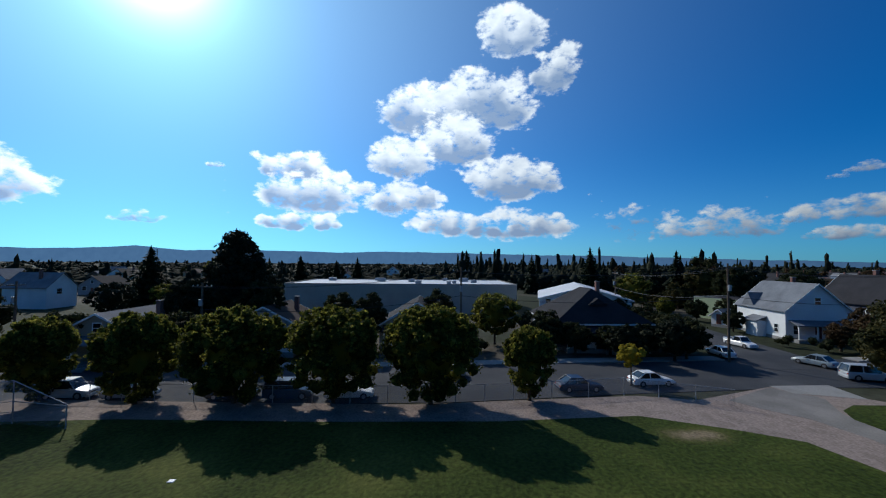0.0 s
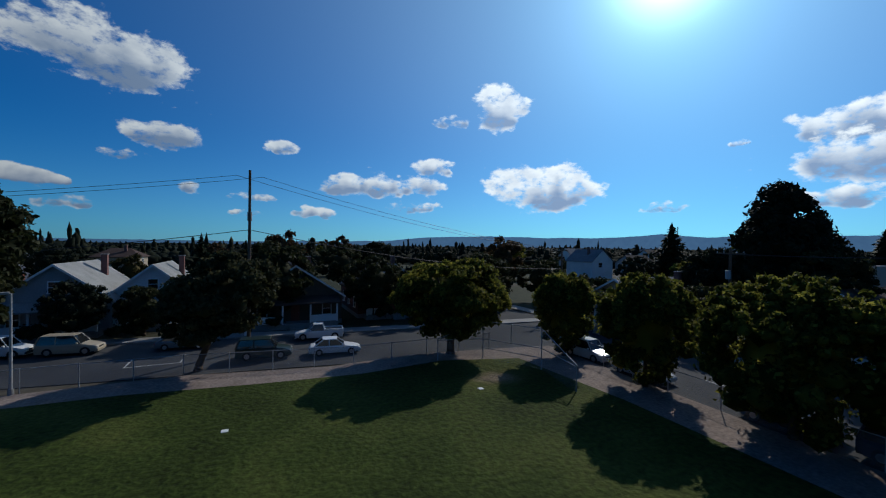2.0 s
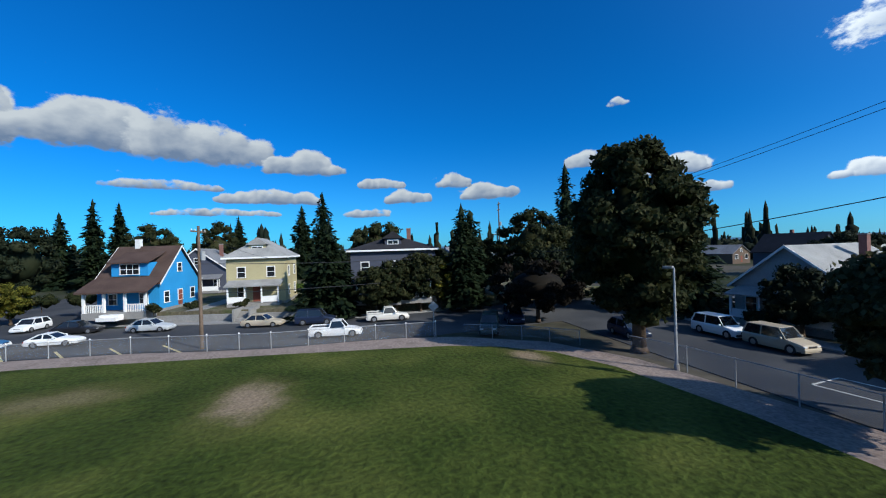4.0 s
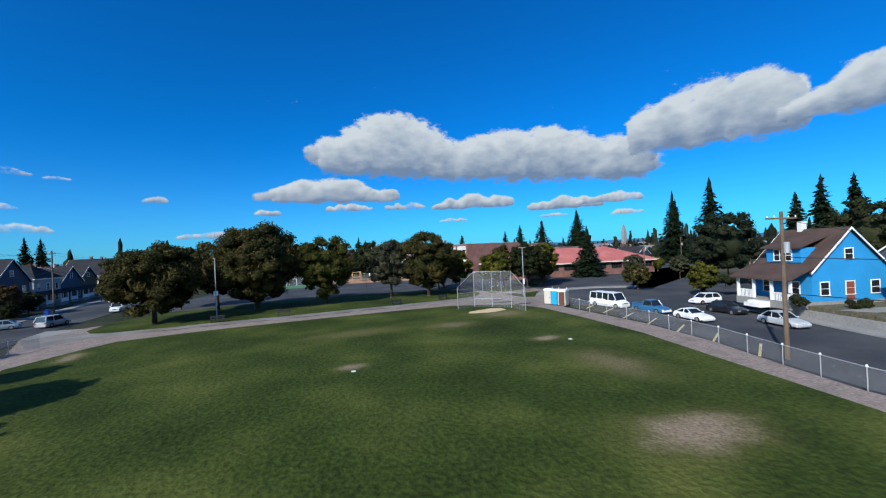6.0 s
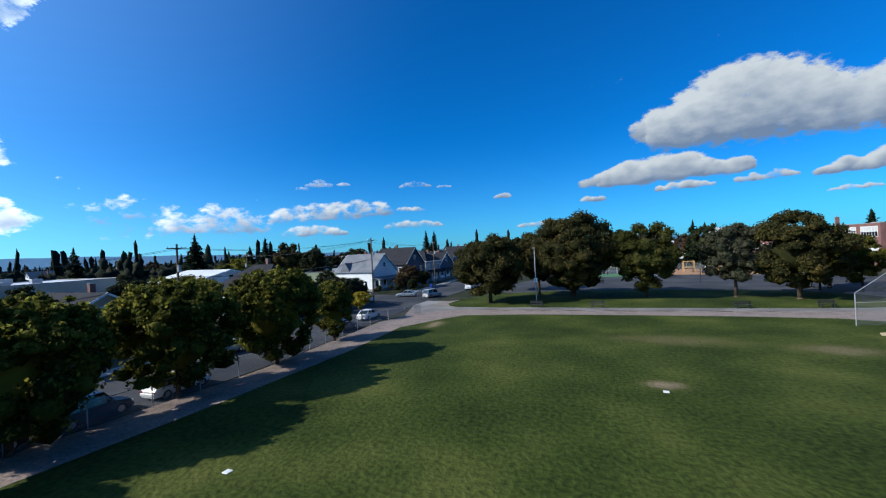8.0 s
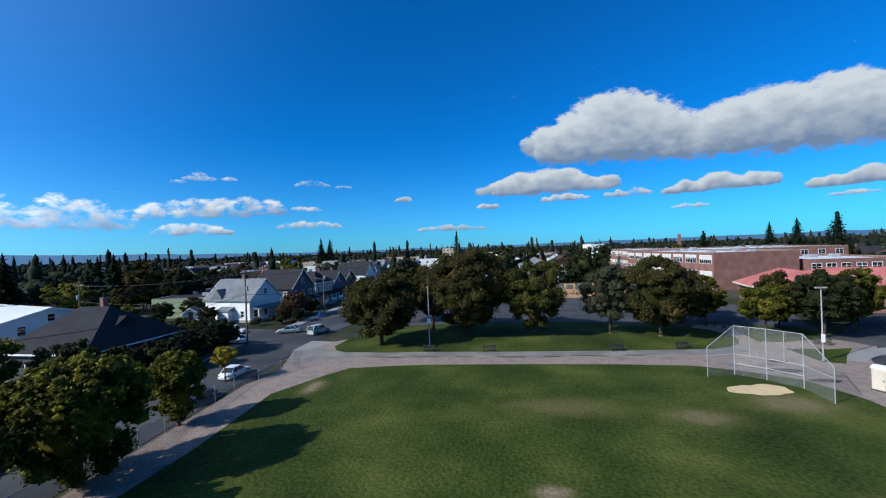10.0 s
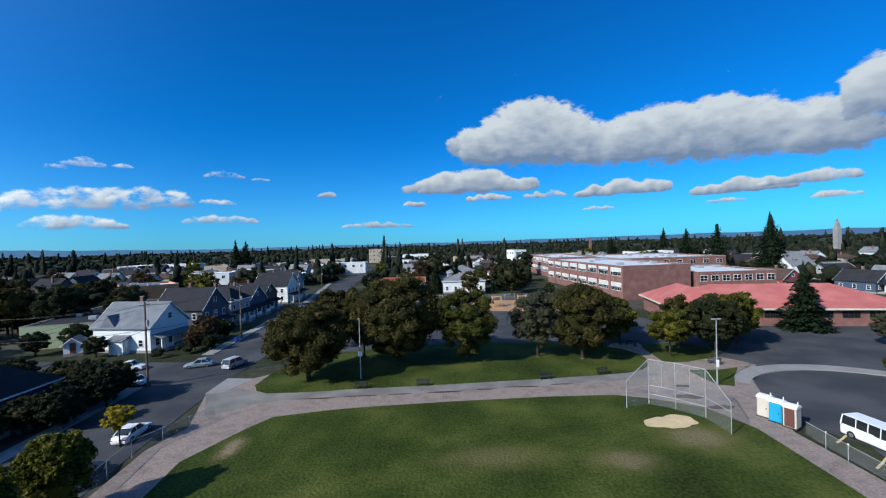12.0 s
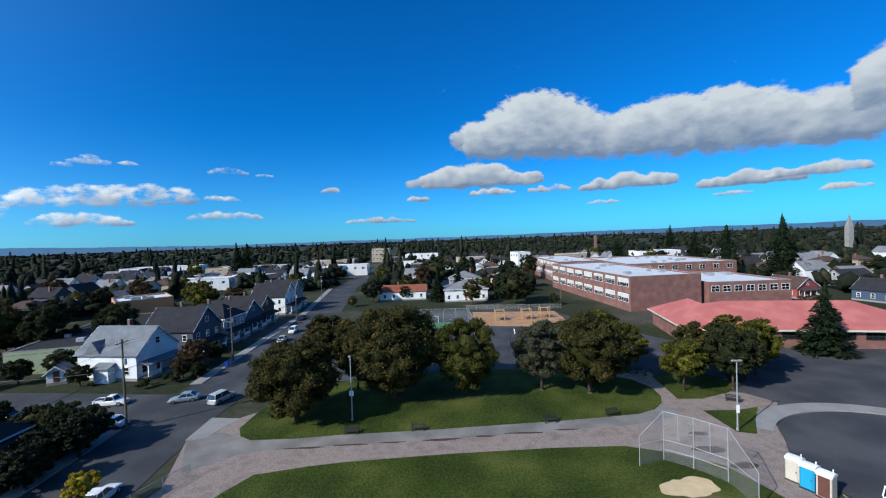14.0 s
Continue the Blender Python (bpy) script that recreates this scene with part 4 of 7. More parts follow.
# ---------------------------------------------------------------- houses
def window(parent, w, h, m, trim=WHITE, muntin=1):
    """A window with its frame, sill and panes, m: pose of its middle on the wall, facing -y."""
    f = Shape()
    f.box(-w / 2 - 0.1, w / 2 + 0.1, -0.07, 0.02, h / 2, h / 2 + 0.12).box(-w / 2 - 0.1, -w / 2, -0.06, 0.02, -h / 2, h / 2).box(w / 2, w / 2 + 0.1, -0.06, 0.02, -h / 2, h / 2)
    f.box(-w / 2, w / 2, -0.05, 0.02, -0.03, 0.03).box(-w / 2 - 0.14, w / 2 + 0.14, -0.12, 0.02, -h / 2 - 0.08, -h / 2)
    for i in range(1, muntin):
        x = -w / 2 + w * i / muntin
        f.box(x - 0.035, x + 0.035, -0.052, 0.02, -h / 2, h / 2)
    ob = part("window", f, trim, parent)
    ob.matrix_basis = m
    part("pane", Shape().box(-w / 2, w / 2, -0.025, 0.01, -h / 2, h / 2), GLASS, ob)
    return ob


def roof_gable(w, d, z, rise, over=0.4, thick=0.14):
    """Ridge along y."""
    s = Shape()
    hw, hd, k = w / 2 + over, d / 2 + over, rise / (w / 2)
    ze = z - over * k
    for sg in (-1, 1):
        s.add([(sg * hw, -hd, ze), (0, -hd, z + rise), (0, hd, z + rise), (sg * hw, hd, ze),
               (sg * hw, -hd, ze + thick), (0, -hd, z + rise + thick), (0, hd, z + rise + thick), (sg * hw, hd, ze + thick)],
              [(0, 1, 2, 3), (4, 7, 6, 5), (0, 4, 5, 1), (3, 2, 6, 7), (0, 3, 7, 4), (1, 5, 6, 2)])
    return s


def roof_hip(w, d, z, rise, over=0.5, ridge=0.35, thick=0.14):
    hw, hd = w / 2 + over, d / 2 + over
    rl = max(d / 2 - w / 2 * (1 - ridge), 0.15) if d >= w else 0.15
    s = Shape()
    s.add([(-hw, -hd, z), (hw, -hd, z), (hw, hd, z), (-hw, hd, z), (-hw, -hd, z + thick), (hw, -hd, z + thick), (hw, hd, z + thick), (-hw, hd, z + thick), (0, -rl, z + rise), (0, rl, z + rise)],
          [(3, 2, 1, 0), (0, 1, 5, 4), (1, 2, 6, 5), (2, 3, 7, 6), (3, 0, 4, 7), (4, 5, 8), (5, 6, 9, 8), (6, 7, 9), (7, 4, 8, 9)])
    return s


def house(label, x, y, turn, w, d, wall_h, rise, wall, roof, style="gable", z=0.0, porch=True, storeys=2, dormer=False, chimney=True, door=(0.2, 0.06, 0.04), trim=WHITE, win=True, sides=True):
    """A timber house, its front facing local -y; ridge from front to back, or a hipped roof."""
    t = thing("house", label, "house", pose(x * K, y * K, z, 0, 0, turn))
    part("wall", Shape().box(-w / 2, w / 2, -d / 2, d / 2, -0.3, wall_h), wall, t)
    part("foundation", Shape().box(-w / 2 - 0.03, w / 2 + 0.03, -d / 2 - 0.03, d / 2 + 0.03, -0.3, 0.35), PALE, t)
    if style == "gable":
        for s in (-1, 1):
            g = Shape().add([(-w / 2, s * d / 2, wall_h), (w / 2, s * d / 2, wall_h), (0, s * d / 2, wall_h + rise), (-w / 2, s * (d / 2 - 0.15), wall_h), (w / 2, s * (d / 2 - 0.15), wall_h), (0, s * (d / 2 - 0.15), wall_h + rise)],
                            [(0, 1, 2), (5, 4, 3), (0, 3, 4, 1), (1, 4, 5, 2), (2, 5, 3, 0)])
            part("gable", g, wall, t)
        part("roof", roof_gable(w, d, wall_h, rise), roof, t)
        for s in (-1, 1):
            k = rise / (w / 2)
            for e in (-1, 1):
                part("fascia", Shape().add([(e * (w / 2 + 0.42), s * (d / 2 + 0.42), wall_h - 0.42 * k - 0.1), (0, s * (d / 2 + 0.42), wall_h + rise - 0.1), (0, s * (d / 2 + 0.42), wall_h + rise + 0.15), (e * (w / 2 + 0.42), s * (d / 2 + 0.42), wall_h - 0.42 * k + 0.15),
                        (e * (w / 2 + 0.42), s * (d / 2 + 0.46), wall_h - 0.42 * k - 0.1), (0, s * (d / 2 + 0.46), wall_h + rise - 0.1), (0, s * (d / 2 + 0.46), wall_h + rise + 0.15), (e * (w / 2 + 0.42), s * (d / 2 + 0.46), wall_h - 0.42 * k + 0.15)],
                       [(0, 1, 2, 3), (7, 6, 5, 4), (0, 4, 5, 1), (3, 2, 6, 7), (0, 3, 7, 4), (1, 5, 6, 2)]), trim, t)
    else:
        part("roof", roof_hip(w, d, wall_h, rise), roof, t)
        for a, c, e, g in ((-w / 2 - 0.5, w / 2 + 0.5, -d / 2 - 0.53, -d / 2 - 0.5), (-w / 2 - 0.5, w / 2 + 0.5, d / 2 + 0.5, d / 2 + 0.53), (-w / 2 - 0.53, -w / 2 - 0.5, -d / 2 - 0.5, d / 2 + 0.5), (w / 2 + 0.5, w / 2 + 0.53, -d / 2 - 0.5, d / 2 + 0.5)):
            part("fascia", Shape().box(a, c, e, g, wall_h - 0.08, wall_h + 0.14), trim, t)
    if win:
        fh = 2.7
        for f in range(storeys):
            zc = 1.75 + f * fh
            if zc + 0.7 > wall_h:
                break
            k = max(2, round(w / 3.4))
            for i in range(k):
                xx = -w / 2 + w * (i + 0.5) / k
                if f == 0 and porch and i == k // 2:
                    continue
                window(t, 0.95, 1.35, pose(xx, -d / 2, zc), trim)
                window(t, 0.95, 1.3, pose(xx, d / 2, zc, 0, 0, 180), trim)
            if sides:
                k = max(2, round(d / 4))
                for i in range(k):
                    yy = -d / 2 + d * (i + 0.5) / k
                    window(t, 0.9, 1.3, pose(-w / 2, yy, zc, 0, 0, -90), trim)
                    window(t, 0.9, 1.3, pose(w / 2, yy, zc, 0, 0, 90), trim)
        if style == "gable" and rise > 1.8:
            window(t, 0.9, 1.1, pose(0, -d / 2, wall_h + rise * 0.36), trim)
            window(t, 0.9, 1.1, pose(0, d / 2, wall_h + rise * 0.36, 0, 0, 180), trim)
    dr = part("door", Shape().box(-0.48, 0.48, -d / 2 - 0.05, -d / 2 + 0.02, 0.4, 2.45), siding(door, "door_paint_%d" % (door[0] * 1000)), t)
    part("handle", Shape().tube((0.36, -d / 2 - 0.1, 1.4), (0.36, -d / 2 - 0.04, 1.4), 0.03, 0.03, 6), STEEL, dr)
    if porch:
        pd, pw = 1.9, w * 0.86
        part("porch_floor", Shape().box(-pw / 2, pw / 2, -d / 2 - pd, -d / 2, -0.2, 0.42), PALE, t)
        part("porch_roof", Shape().add([(-pw / 2 - 0.25, -d / 2 - pd - 0.3, 2.6), (pw / 2 + 0.25, -d / 2 - pd - 0.3, 2.6), (pw / 2 + 0.25, -d / 2, 3.25), (-pw / 2 - 0.25, -d / 2, 3.25),
                                          (-pw / 2 - 0.25, -d / 2 - pd - 0.3, 2.76), (pw / 2 + 0.25, -d / 2 - pd - 0.3, 2.76), (pw / 2 + 0.25, -d / 2, 3.41), (-pw / 2 - 0.25, -d / 2, 3.41)],
                                         [(3, 2, 1, 0), (4, 5, 6, 7), (0, 1, 5, 4), (2, 3, 7, 6), (1, 2, 6, 5), (3, 0, 4, 7)]), roof, t)
        for i in range(4):
            px = -pw / 2 + 0.12 + (pw - 0.24) * i / 3
            part("porch_post", Shape().box(px - 0.09, px + 0.09, -d / 2 - pd + 0.02, -d / 2 - pd + 0.2, 0.42, 2.66), trim, t)
        for a, b in ((-pw / 2 + 0.2, -pw / 6), (pw / 6, pw / 2 - 0.2)):
            rail = Shape()          # one moulded lattice panel: top rail, foot rail and infill in one piece
            rail.box(a, b, -d / 2 - pd + 0.07, -d / 2 - pd + 0.15, 1.22, 1.3)
            pr = part("porch_rail", rail, trim, t)
            part("porch_panel", Shape().box(a, b, -d / 2 - pd + 0.09, -d / 2 - pd + 0.13, 0.5, 1.22), trim, pr)
        st = Shape()
        for i in range(3):
            st.box(-0.8, 0.8, -d / 2 - pd - 0.3 * (3 - i), -d / 2 - pd, -0.2, 0.42 - 0.16 * (3 - i) + 0.06)
        part("porch_step", st, PALE, t)
    if dormer:
        dz = wall_h + rise * 0.38
        yy = -d / 2 + 0.42 * d / 2
        dm = part("dormer", Shape().box(-1.1, 1.1, yy - 0.9, yy + 1.6, dz - 0.9, dz + 0.85), wall, t)
        part("dormer_roof", Shape().add([(-1.5, yy - 1.2, dz + 0.75), (1.5, yy - 1.2, dz + 0.75), (0, yy - 1.2, dz + 1.75), (-1.5, yy + 2.4, dz + 0.75), (1.5, yy + 2.4, dz + 0.75), (0, yy + 2.4, dz + 1.75)],
                                         [(0, 1, 2), (5, 4, 3), (0, 3, 4, 1), (1, 4, 5, 2), (2, 5, 3, 0)]), roof, dm)
        window(t, 1.3, 0.95, pose(0, yy - 0.9, dz), trim, 2)
    if chimney:
        ch = part("chimney", Shape().box(w * 0.18, w * 0.18 + 0.6, d * 0.12, d * 0.12 + 0.6, wall_h, wall_h + rise + 0.9), BRICK, t)
        part("chimney_cap", Shape().box(w * 0.18 - 0.06, w * 0.18 + 0.66, d * 0.12 - 0.06, d * 0.12 + 0.66, wall_h + rise + 0.9, wall_h + rise + 1.0), PALE, ch)
    return t


W_WHITE, W_BLUE, W_YELLOW = siding((0.66, 0.67, 0.66), "white_siding"), siding((0.02, 0.24, 0.52), "bright_blue_siding"), siding((0.40, 0.35, 0.20), "pale_yellow_siding")
W_SLATE, W_GREY, W_TAN, W_BROWN, W_DKBLUE = siding((0.06, 0.068, 0.095), "slate_blue_siding"), siding((0.30, 0.31, 0.31), "grey_siding"), siding((0.36, 0.30, 0.22), "tan_siding"), siding((0.10, 0.07, 0.05), "brown_siding"), siding((0.05, 0.075, 0.12), "dark_blue_siding")
R_DARK, R_GREY, R_BROWN, R_PALE = shingle((0.028, 0.028, 0.032), "dark_shingles"), shingle((0.17, 0.175, 0.185), "grey_shingles"), shingle((0.075, 0.05, 0.042), "brown_shingles"), shingle((0.26, 0.26, 0.25), "pale_shingles")
# west side
house("dark grey bungalow with a wide hipped roof and dormer", -49.3, 34.8, 90, 14.0, 14.0, 3.6, 5.0, W_SLATE, R_DARK, "hip", dormer=True, storeys=1, porch=True)
wh = house("white two-storey house with a light grey gable roof", -54.3, 68.0, 82, 10.0, 13.0, 5.0, 4.4, W_WHITE, shingle((0.15, 0.16, 0.175), "light_grey_shingles"), "gable", porch=True, storeys=2)
part("annex", Shape().box(-6.5, -4.95, -1.8, 1.4, -0.3, 2.6), W_WHITE, wh)
part("annex_roof", Shape().add([(-6.9, -2.1, 2.5), (-4.95, -2.1, 3.3), (-4.95, 1.7, 3.3), (-6.9, 1.7, 2.5), (-6.9, -2.1, 2.64), (-4.95, -2.1, 3.44), (-4.95, 1.7, 3.44), (-6.9, 1.7, 2.64)],
                                [(0, 1, 2, 3), (4, 7, 6, 5), (0, 4, 5, 1), (3, 2, 6, 7), (0, 3, 7, 4), (1, 5, 6, 2)]), MATS["light_grey_shingles"], wh)
part("cross_gable", Shape().add([(-5.2, 1.2, 5.0), (-5.2, 4.6, 5.0), (-5.2, 2.9, 7.4), (-1.6, 1.2, 5.0), (-1.6, 4.6, 5.0), (-2.4, 2.9, 7.4)], [(0, 2, 1), (3, 4, 5), (0, 3, 5, 2), (1, 2, 5, 4), (0, 1, 4, 3)]), MATS["light_grey_shingles"], wh)
house("small white garden shed with a grey roof", -62.6, 64.0, 25, 3.0, 3.2, 2.2, 1.2, W_WHITE, R_GREY, "gable", porch=False, chimney=False, storeys=1, win=False)
house("dark slate two-storey house with a steep gable", -52.6, 79.6, 86, 10.0, 12.0, 6.2, 4.6, W_SLATE, R_DARK, "gable", storeys=2)
house("pale grey two-storey house with white trim", -52.8, 89.6, 87, 9.6, 13.0, 6.2, 3.4, W_GREY, R_DARK, "hip", storeys=2)
house("dark two-storey house up the street", -53.0, 98.8, 87, 9.6, 13.0, 5.0, 3.8, W_DKBLUE, R_DARK, "gable", storeys=2)
house("dark brown house up the street", -53.6, 107.8, 87, 9.6, 13.0, 5.0, 3.6, W_BROWN, R_DARK, "gable", storeys=2)
house("pale grey steep-gabled house up the street", -52.5, 122.5, 87, 9.6, 12.5, 6.4, 4.4, W_WHITE, R_DARK, "gable", storeys=2)
house("white steep-gabled house up the street", -53.5, 131.4, 87, 9.6, 12.5, 6.4, 4.4, W_GREY, R_DARK, "gable", storeys=2)
# south side
house("pale grey house with a steep light roof", 11.6, -41.6, 180, 9.4, 12.0, 3.6, 3.6, W_GREY, R_PALE, "gable", storeys=2)
house("grey-white gabled house beside its neighbour", 5.0, -43.0, 180, 8.4, 11.0, 3.6, 3.4, W_WHITE, R_PALE, "gable", storeys=2)
house("dark brown bungalow with a broad porch roof", -7.6, -39.0, 180, 11.0, 11.5, 3.4, 3.6, W_BROWN, R_BROWN, "gable", storeys=1)
house("dark red-brown bungalow behind shrubs", -18.5, -40.7, 180, 10.0, 11.0, 3.6, 3.4, siding((0.12, 0.04, 0.035), "dark_red_siding"), R_DARK, "gable", storeys=1)
house("tan bungalow in tree shade", -28.6, -40.0, 180, 11.0, 11.0, 3.4, 2.8, W_TAN, R_BROWN, "hip", storeys=1)
house("pale bungalow at the street corner", -40.6, -19.5, 90, 10.0, 12.0, 3.4, 2.6, W_TAN, R_GREY, "gable", storeys=1)
house("low grey house behind the street trees", -45.2, -5.4, 90, 11.0, 10.0, 3.4, 2.8, W_GREY, R_BROWN, "gable", storeys=1)
house("low tan house behind the street trees", -48.6, 12.0, 90, 11.0, 12.0, 3.4, 3.2, W_TAN, R_DARK, "gable", storeys=1)
# east side, on the bank
bh = house("bright blue house with a brown roof and white porch", 46.6, 13.6, -16.3, 9.0, 7.4, 3.9, 4.4, W_BLUE, R_BROWN, "gable", z=1.15, storeys=1, porch=False, chimney=False)
part("dormer", Shape().box(-4.1, -1.0, -2.2, 2.2, 4.6, 6.3), W_BLUE, bh)
part("dormer_roof", Shape().add([(-4.6, -2.5, 6.2), (0.2, -2.5, 7.9), (0.2, 2.5, 7.9), (-4.6, 2.5, 6.2), (-4.6, -2.5, 6.36), (0.2, -2.5, 8.06), (0.2, 2.5, 8.06), (-4.6, 2.5, 6.36)],
                                 [(0, 1, 2, 3), (4, 7, 6, 5), (0, 4, 5, 1), (3, 2, 6, 7), (0, 3, 7, 4), (1, 5, 6, 2)]), R_BROWN, bh)
window(bh, 2.2, 1.2, pose(-4.1, 0, 5.45, 0, 0, -90), WHITE, 3)
part("porch_floor", Shape().box(-7.0, -4.5, -3.7, 3.7, -0.4, 0.45), PALE, bh)
part("porch_roof", Shape().add([(-7.5, -4.1, 2.75), (-4.3, -4.1, 4.2), (-4.3, 4.1, 4.2), (-7.5, 4.1, 2.75), (-7.5, -4.1, 2.95), (-4.3, -4.1, 4.4), (-4.3, 4.1, 4.4), (-7.5, 4.1, 2.95)],
                                [(0, 1, 2, 3), (4, 7, 6, 5), (0, 4, 5, 1), (3, 2, 6, 7), (0, 3, 7, 4), (1, 5, 6, 2)]), R_BROWN, bh)
for py in (-3.5, -1.2, 1.2, 3.5):
    part("porch_post", Shape().box(-6.95, -6.7, py - 0.13, py + 0.13, 0.45, 2.9), WHITE, bh)
for a, b in ((-3.4, -1.3), (1.3, 3.4)):
    rl = Shape().box(-6.88, -6.8, a, b, 1.3, 1.4)
    q = a
    while q < b:
        rl.box(-6.87, -6.81, q, q + 0.07, 0.45, 1.3)
        q += 0.2
    part("porch_rail", rl, WHITE, bh)
part("porch_step", Shape().box(-7.8, -7.0, -1.1, 1.1, -0.4, 0.25).box(-8.3, -7.8, -1.1, 1.1, -0.4, 0.02), WHITE, bh)
part("chimney", Shape().box(-0.3, 0.35, 1.2, 1.8, 7.6, 9.4), W_WHITE, bh)
house("pale yellow foursquare house with a grey hipped roof", 46.2, 1.8, -100, 7.6, 8.6, 6.4, 2.8, W_YELLOW, R_PALE, "hip", z=1.15, storeys=2, dormer=True, chimney=False)
house("grey gabled house behind the yellow house", 67.7, 11.7, -100, 9.6, 10.0, 4.6, 3.6, W_SLATE, R_GREY, "gable", z=1.15, storeys=2)
house("dark slate-blue foursquare house with white trim", 39.4, -12.9, -104, 11.0, 10.6, 6.6, 2.2, W_SLATE, R_DARK, "hip", z=1.4, storeys=2, dormer=True)

# ---------------------------------------------------------------- large buildings
def hipped(name, label, category, x, y, turn, length, width, wall_h, rise, wall, roof, over=1.0, bays=9):
    t = thing(name, label, category, pose(x * K, y * K, 0, 0, 0, turn))
    L, W = length / 2, width / 2
    part("wall", Shape().box(-L, L, -W, W, -0.3, wall_h), wall, t)
    rd = L - W * 0.9
    part("roof", Shape().add([(-L - over, -W - over, wall_h), (L + over, -W - over, wall_h), (L + over, W + over, wall_h), (-L - over, W + over, wall_h),
                              (-L - over, -W - over, wall_h + 0.2), (L + over, -W - over, wall_h + 0.2), (L + over, W + over, wall_h + 0.2), (-L - over, W + over, wall_h + 0.2), (-rd, 0, wall_h + rise), (rd, 0, wall_h + rise)],
                             [(3, 2, 1, 0), (0, 1, 5, 4), (1, 2, 6, 5), (2, 3, 7, 6), (3, 0, 4, 7), (4, 5, 9, 8), (5, 6, 9), (6, 7, 8, 9), (7, 4, 8)]), roof, t)
    for s in (-1, 1):
        part("fascia", Shape().box(-L - over - 0.03, L + over + 0.03, s * (W + over) - 0.02, s * (W + over) + 0.04, wall_h - 0.16, wall_h + 0.22), siding((0.55, 0.50, 0.40), "cream_trim"), t)
        part("fascia", Shape().box(s * (L + over) - 0.02, s * (L + over) + 0.04, -W - over, W + over, wall_h - 0.16, wall_h + 0.22), MATS["cream_trim"], t)
    for i in range(bays):
        xx = -L + 2 * L * (i + 0.5) / bays
        window(t, 2 * L / bays * 0.62, 1.3, pose(xx, -W, wall_h - 1.2), DARKSTEEL, 3)
    for i in range(3):
        window(t, 2.2, 1.3, pose(-L, -W + 2 * W * (i + 0.5) / 3, wall_h - 1.2, 0, 0, -90), DARKSTEEL, 3)
    return t


def flat_block(name, label, category, x, y, turn, w, d, h, wall, roof, rows=0, cols=8, win=(1.6, 1.5), trim=WHITE, parapet=0.5, z0=0.0, vents=4, seed=1, sides=("front", "left", "right")):
    """A flat-roofed building with a parapet, roof vents and rows of windows; front faces local -y."""
    t = thing(name, label, category, pose(x * K, y * K, 0, 0, 0, turn))
    part("wall", Shape().box(-w / 2, w / 2, -d / 2, d / 2, -0.3 + z0, h), wall, t)
    part("roof", Shape().box(-w / 2 + 0.3, w / 2 - 0.3, -d / 2 + 0.3, d / 2 - 0.3, h - 0.2, h + 0.06), roof, t)
    for a, b, c, e in ((-w / 2, w / 2, -d / 2, -d / 2 + 0.3), (-w / 2, w / 2, d / 2 - 0.3, d / 2), (-w / 2, -w / 2 + 0.3, -d / 2 + 0.3, d / 2 - 0.3), (w / 2 - 0.3, w / 2, -d / 2 + 0.3, d / 2 - 0.3)):
        p = part("parapet", Shape().box(a, b, c, e, h, h + parapet), wall, t)
        part("coping", Shape().box(a - 0.04, b + 0.04, c - 0.04, e + 0.04, h + parapet, h + parapet + 0.12), PALE, p)
    rg = random.Random(seed)
    for i in range(vents):
        vx, vy, s = rg.uniform(-w * 0.38, w * 0.38), rg.uniform(-d * 0.38, d * 0.38), rg.uniform(0.5, 1.3)
        part("roof_vent", Shape().box(vx - s, vx + s, vy - s * 0.7, vy + s * 0.7, h, h + 0.5 + s * 0.5, 0.05), STEEL, t)
    for r in range(rows):
        zc = h - 1.6 - r * (h - 0.6) / max(rows, 1)
        for side, n, span, mk in (("front", cols, w, lambda q: pose(q, -d / 2, zc)), ("left", round(cols * d / w), d, lambda q: pose(-w / 2, -q, zc, 0, 0, -90)), ("right", round(cols * d / w), d, lambda q: pose(w / 2, q, zc, 0, 0, 90))):
            if side in sides:
                for i in range(max(n, 1)):
                    wd = window(t, win[0], win[1], mk(-span / 2 + span * (i + 0.5) / max(n, 1)), trim, 2 if win[0] < 4 else 6)
                    if win[0] > 4:
                        part("blind", Shape().box(-win[0] / 2 + 0.02, win[0] / 2 - 0.02, -0.045, -0.026, rg.uniform(-0.6, 0.5), win[1] / 2), siding((0.5, 0.5, 0.47), "pale_blind"), wd)
    return t


SCH = "large two-storey red brick school with a white flat roof"
flat_block("school", SCH, "school", 56.0, 132.6, 5.6, 24.0, 66.0, 10.4, BRICK, WHITEROOF, rows=2, cols=3, win=(6.2, 2.5), vents=9, seed=4, sides=("left",))
flat_block("school_wing", "lower red brick school wing with a white roof", "school", 80.9, 118.9, 0, 26.1, 33.1, 7.6, BRICK, WHITEROOF, rows=1, cols=7, win=(2.4, 1.8), vents=4, seed=5, sides=("front",))
flat_block("school_hall", "tall red brick school hall with a white roof", "school", 87.8, 170.0, 0, 48.4, 55.8, 10.2, BRICK, WHITEROOF, rows=1, cols=8, win=(2.4, 1.8), vents=10, seed=6, sides=("front",))
flat_block("school_annex", "long red brick school range with a white roof", "school", 58.1, 194.8, 0, 22.3, 61.4, 10.4, BRICK, WHITEROOF, rows=2, cols=3, win=(6.0, 2.5), vents=6, seed=7, sides=("left",))
ch = thing("school_chimney", "tall square red brick chimney stack", "chimney", pose(145.0 * K, 379.0 * K, 0))
part("shaft", Shape().box(-1.2, 1.2, -1.2, 1.2, 0, 21.0), BRICK, ch)
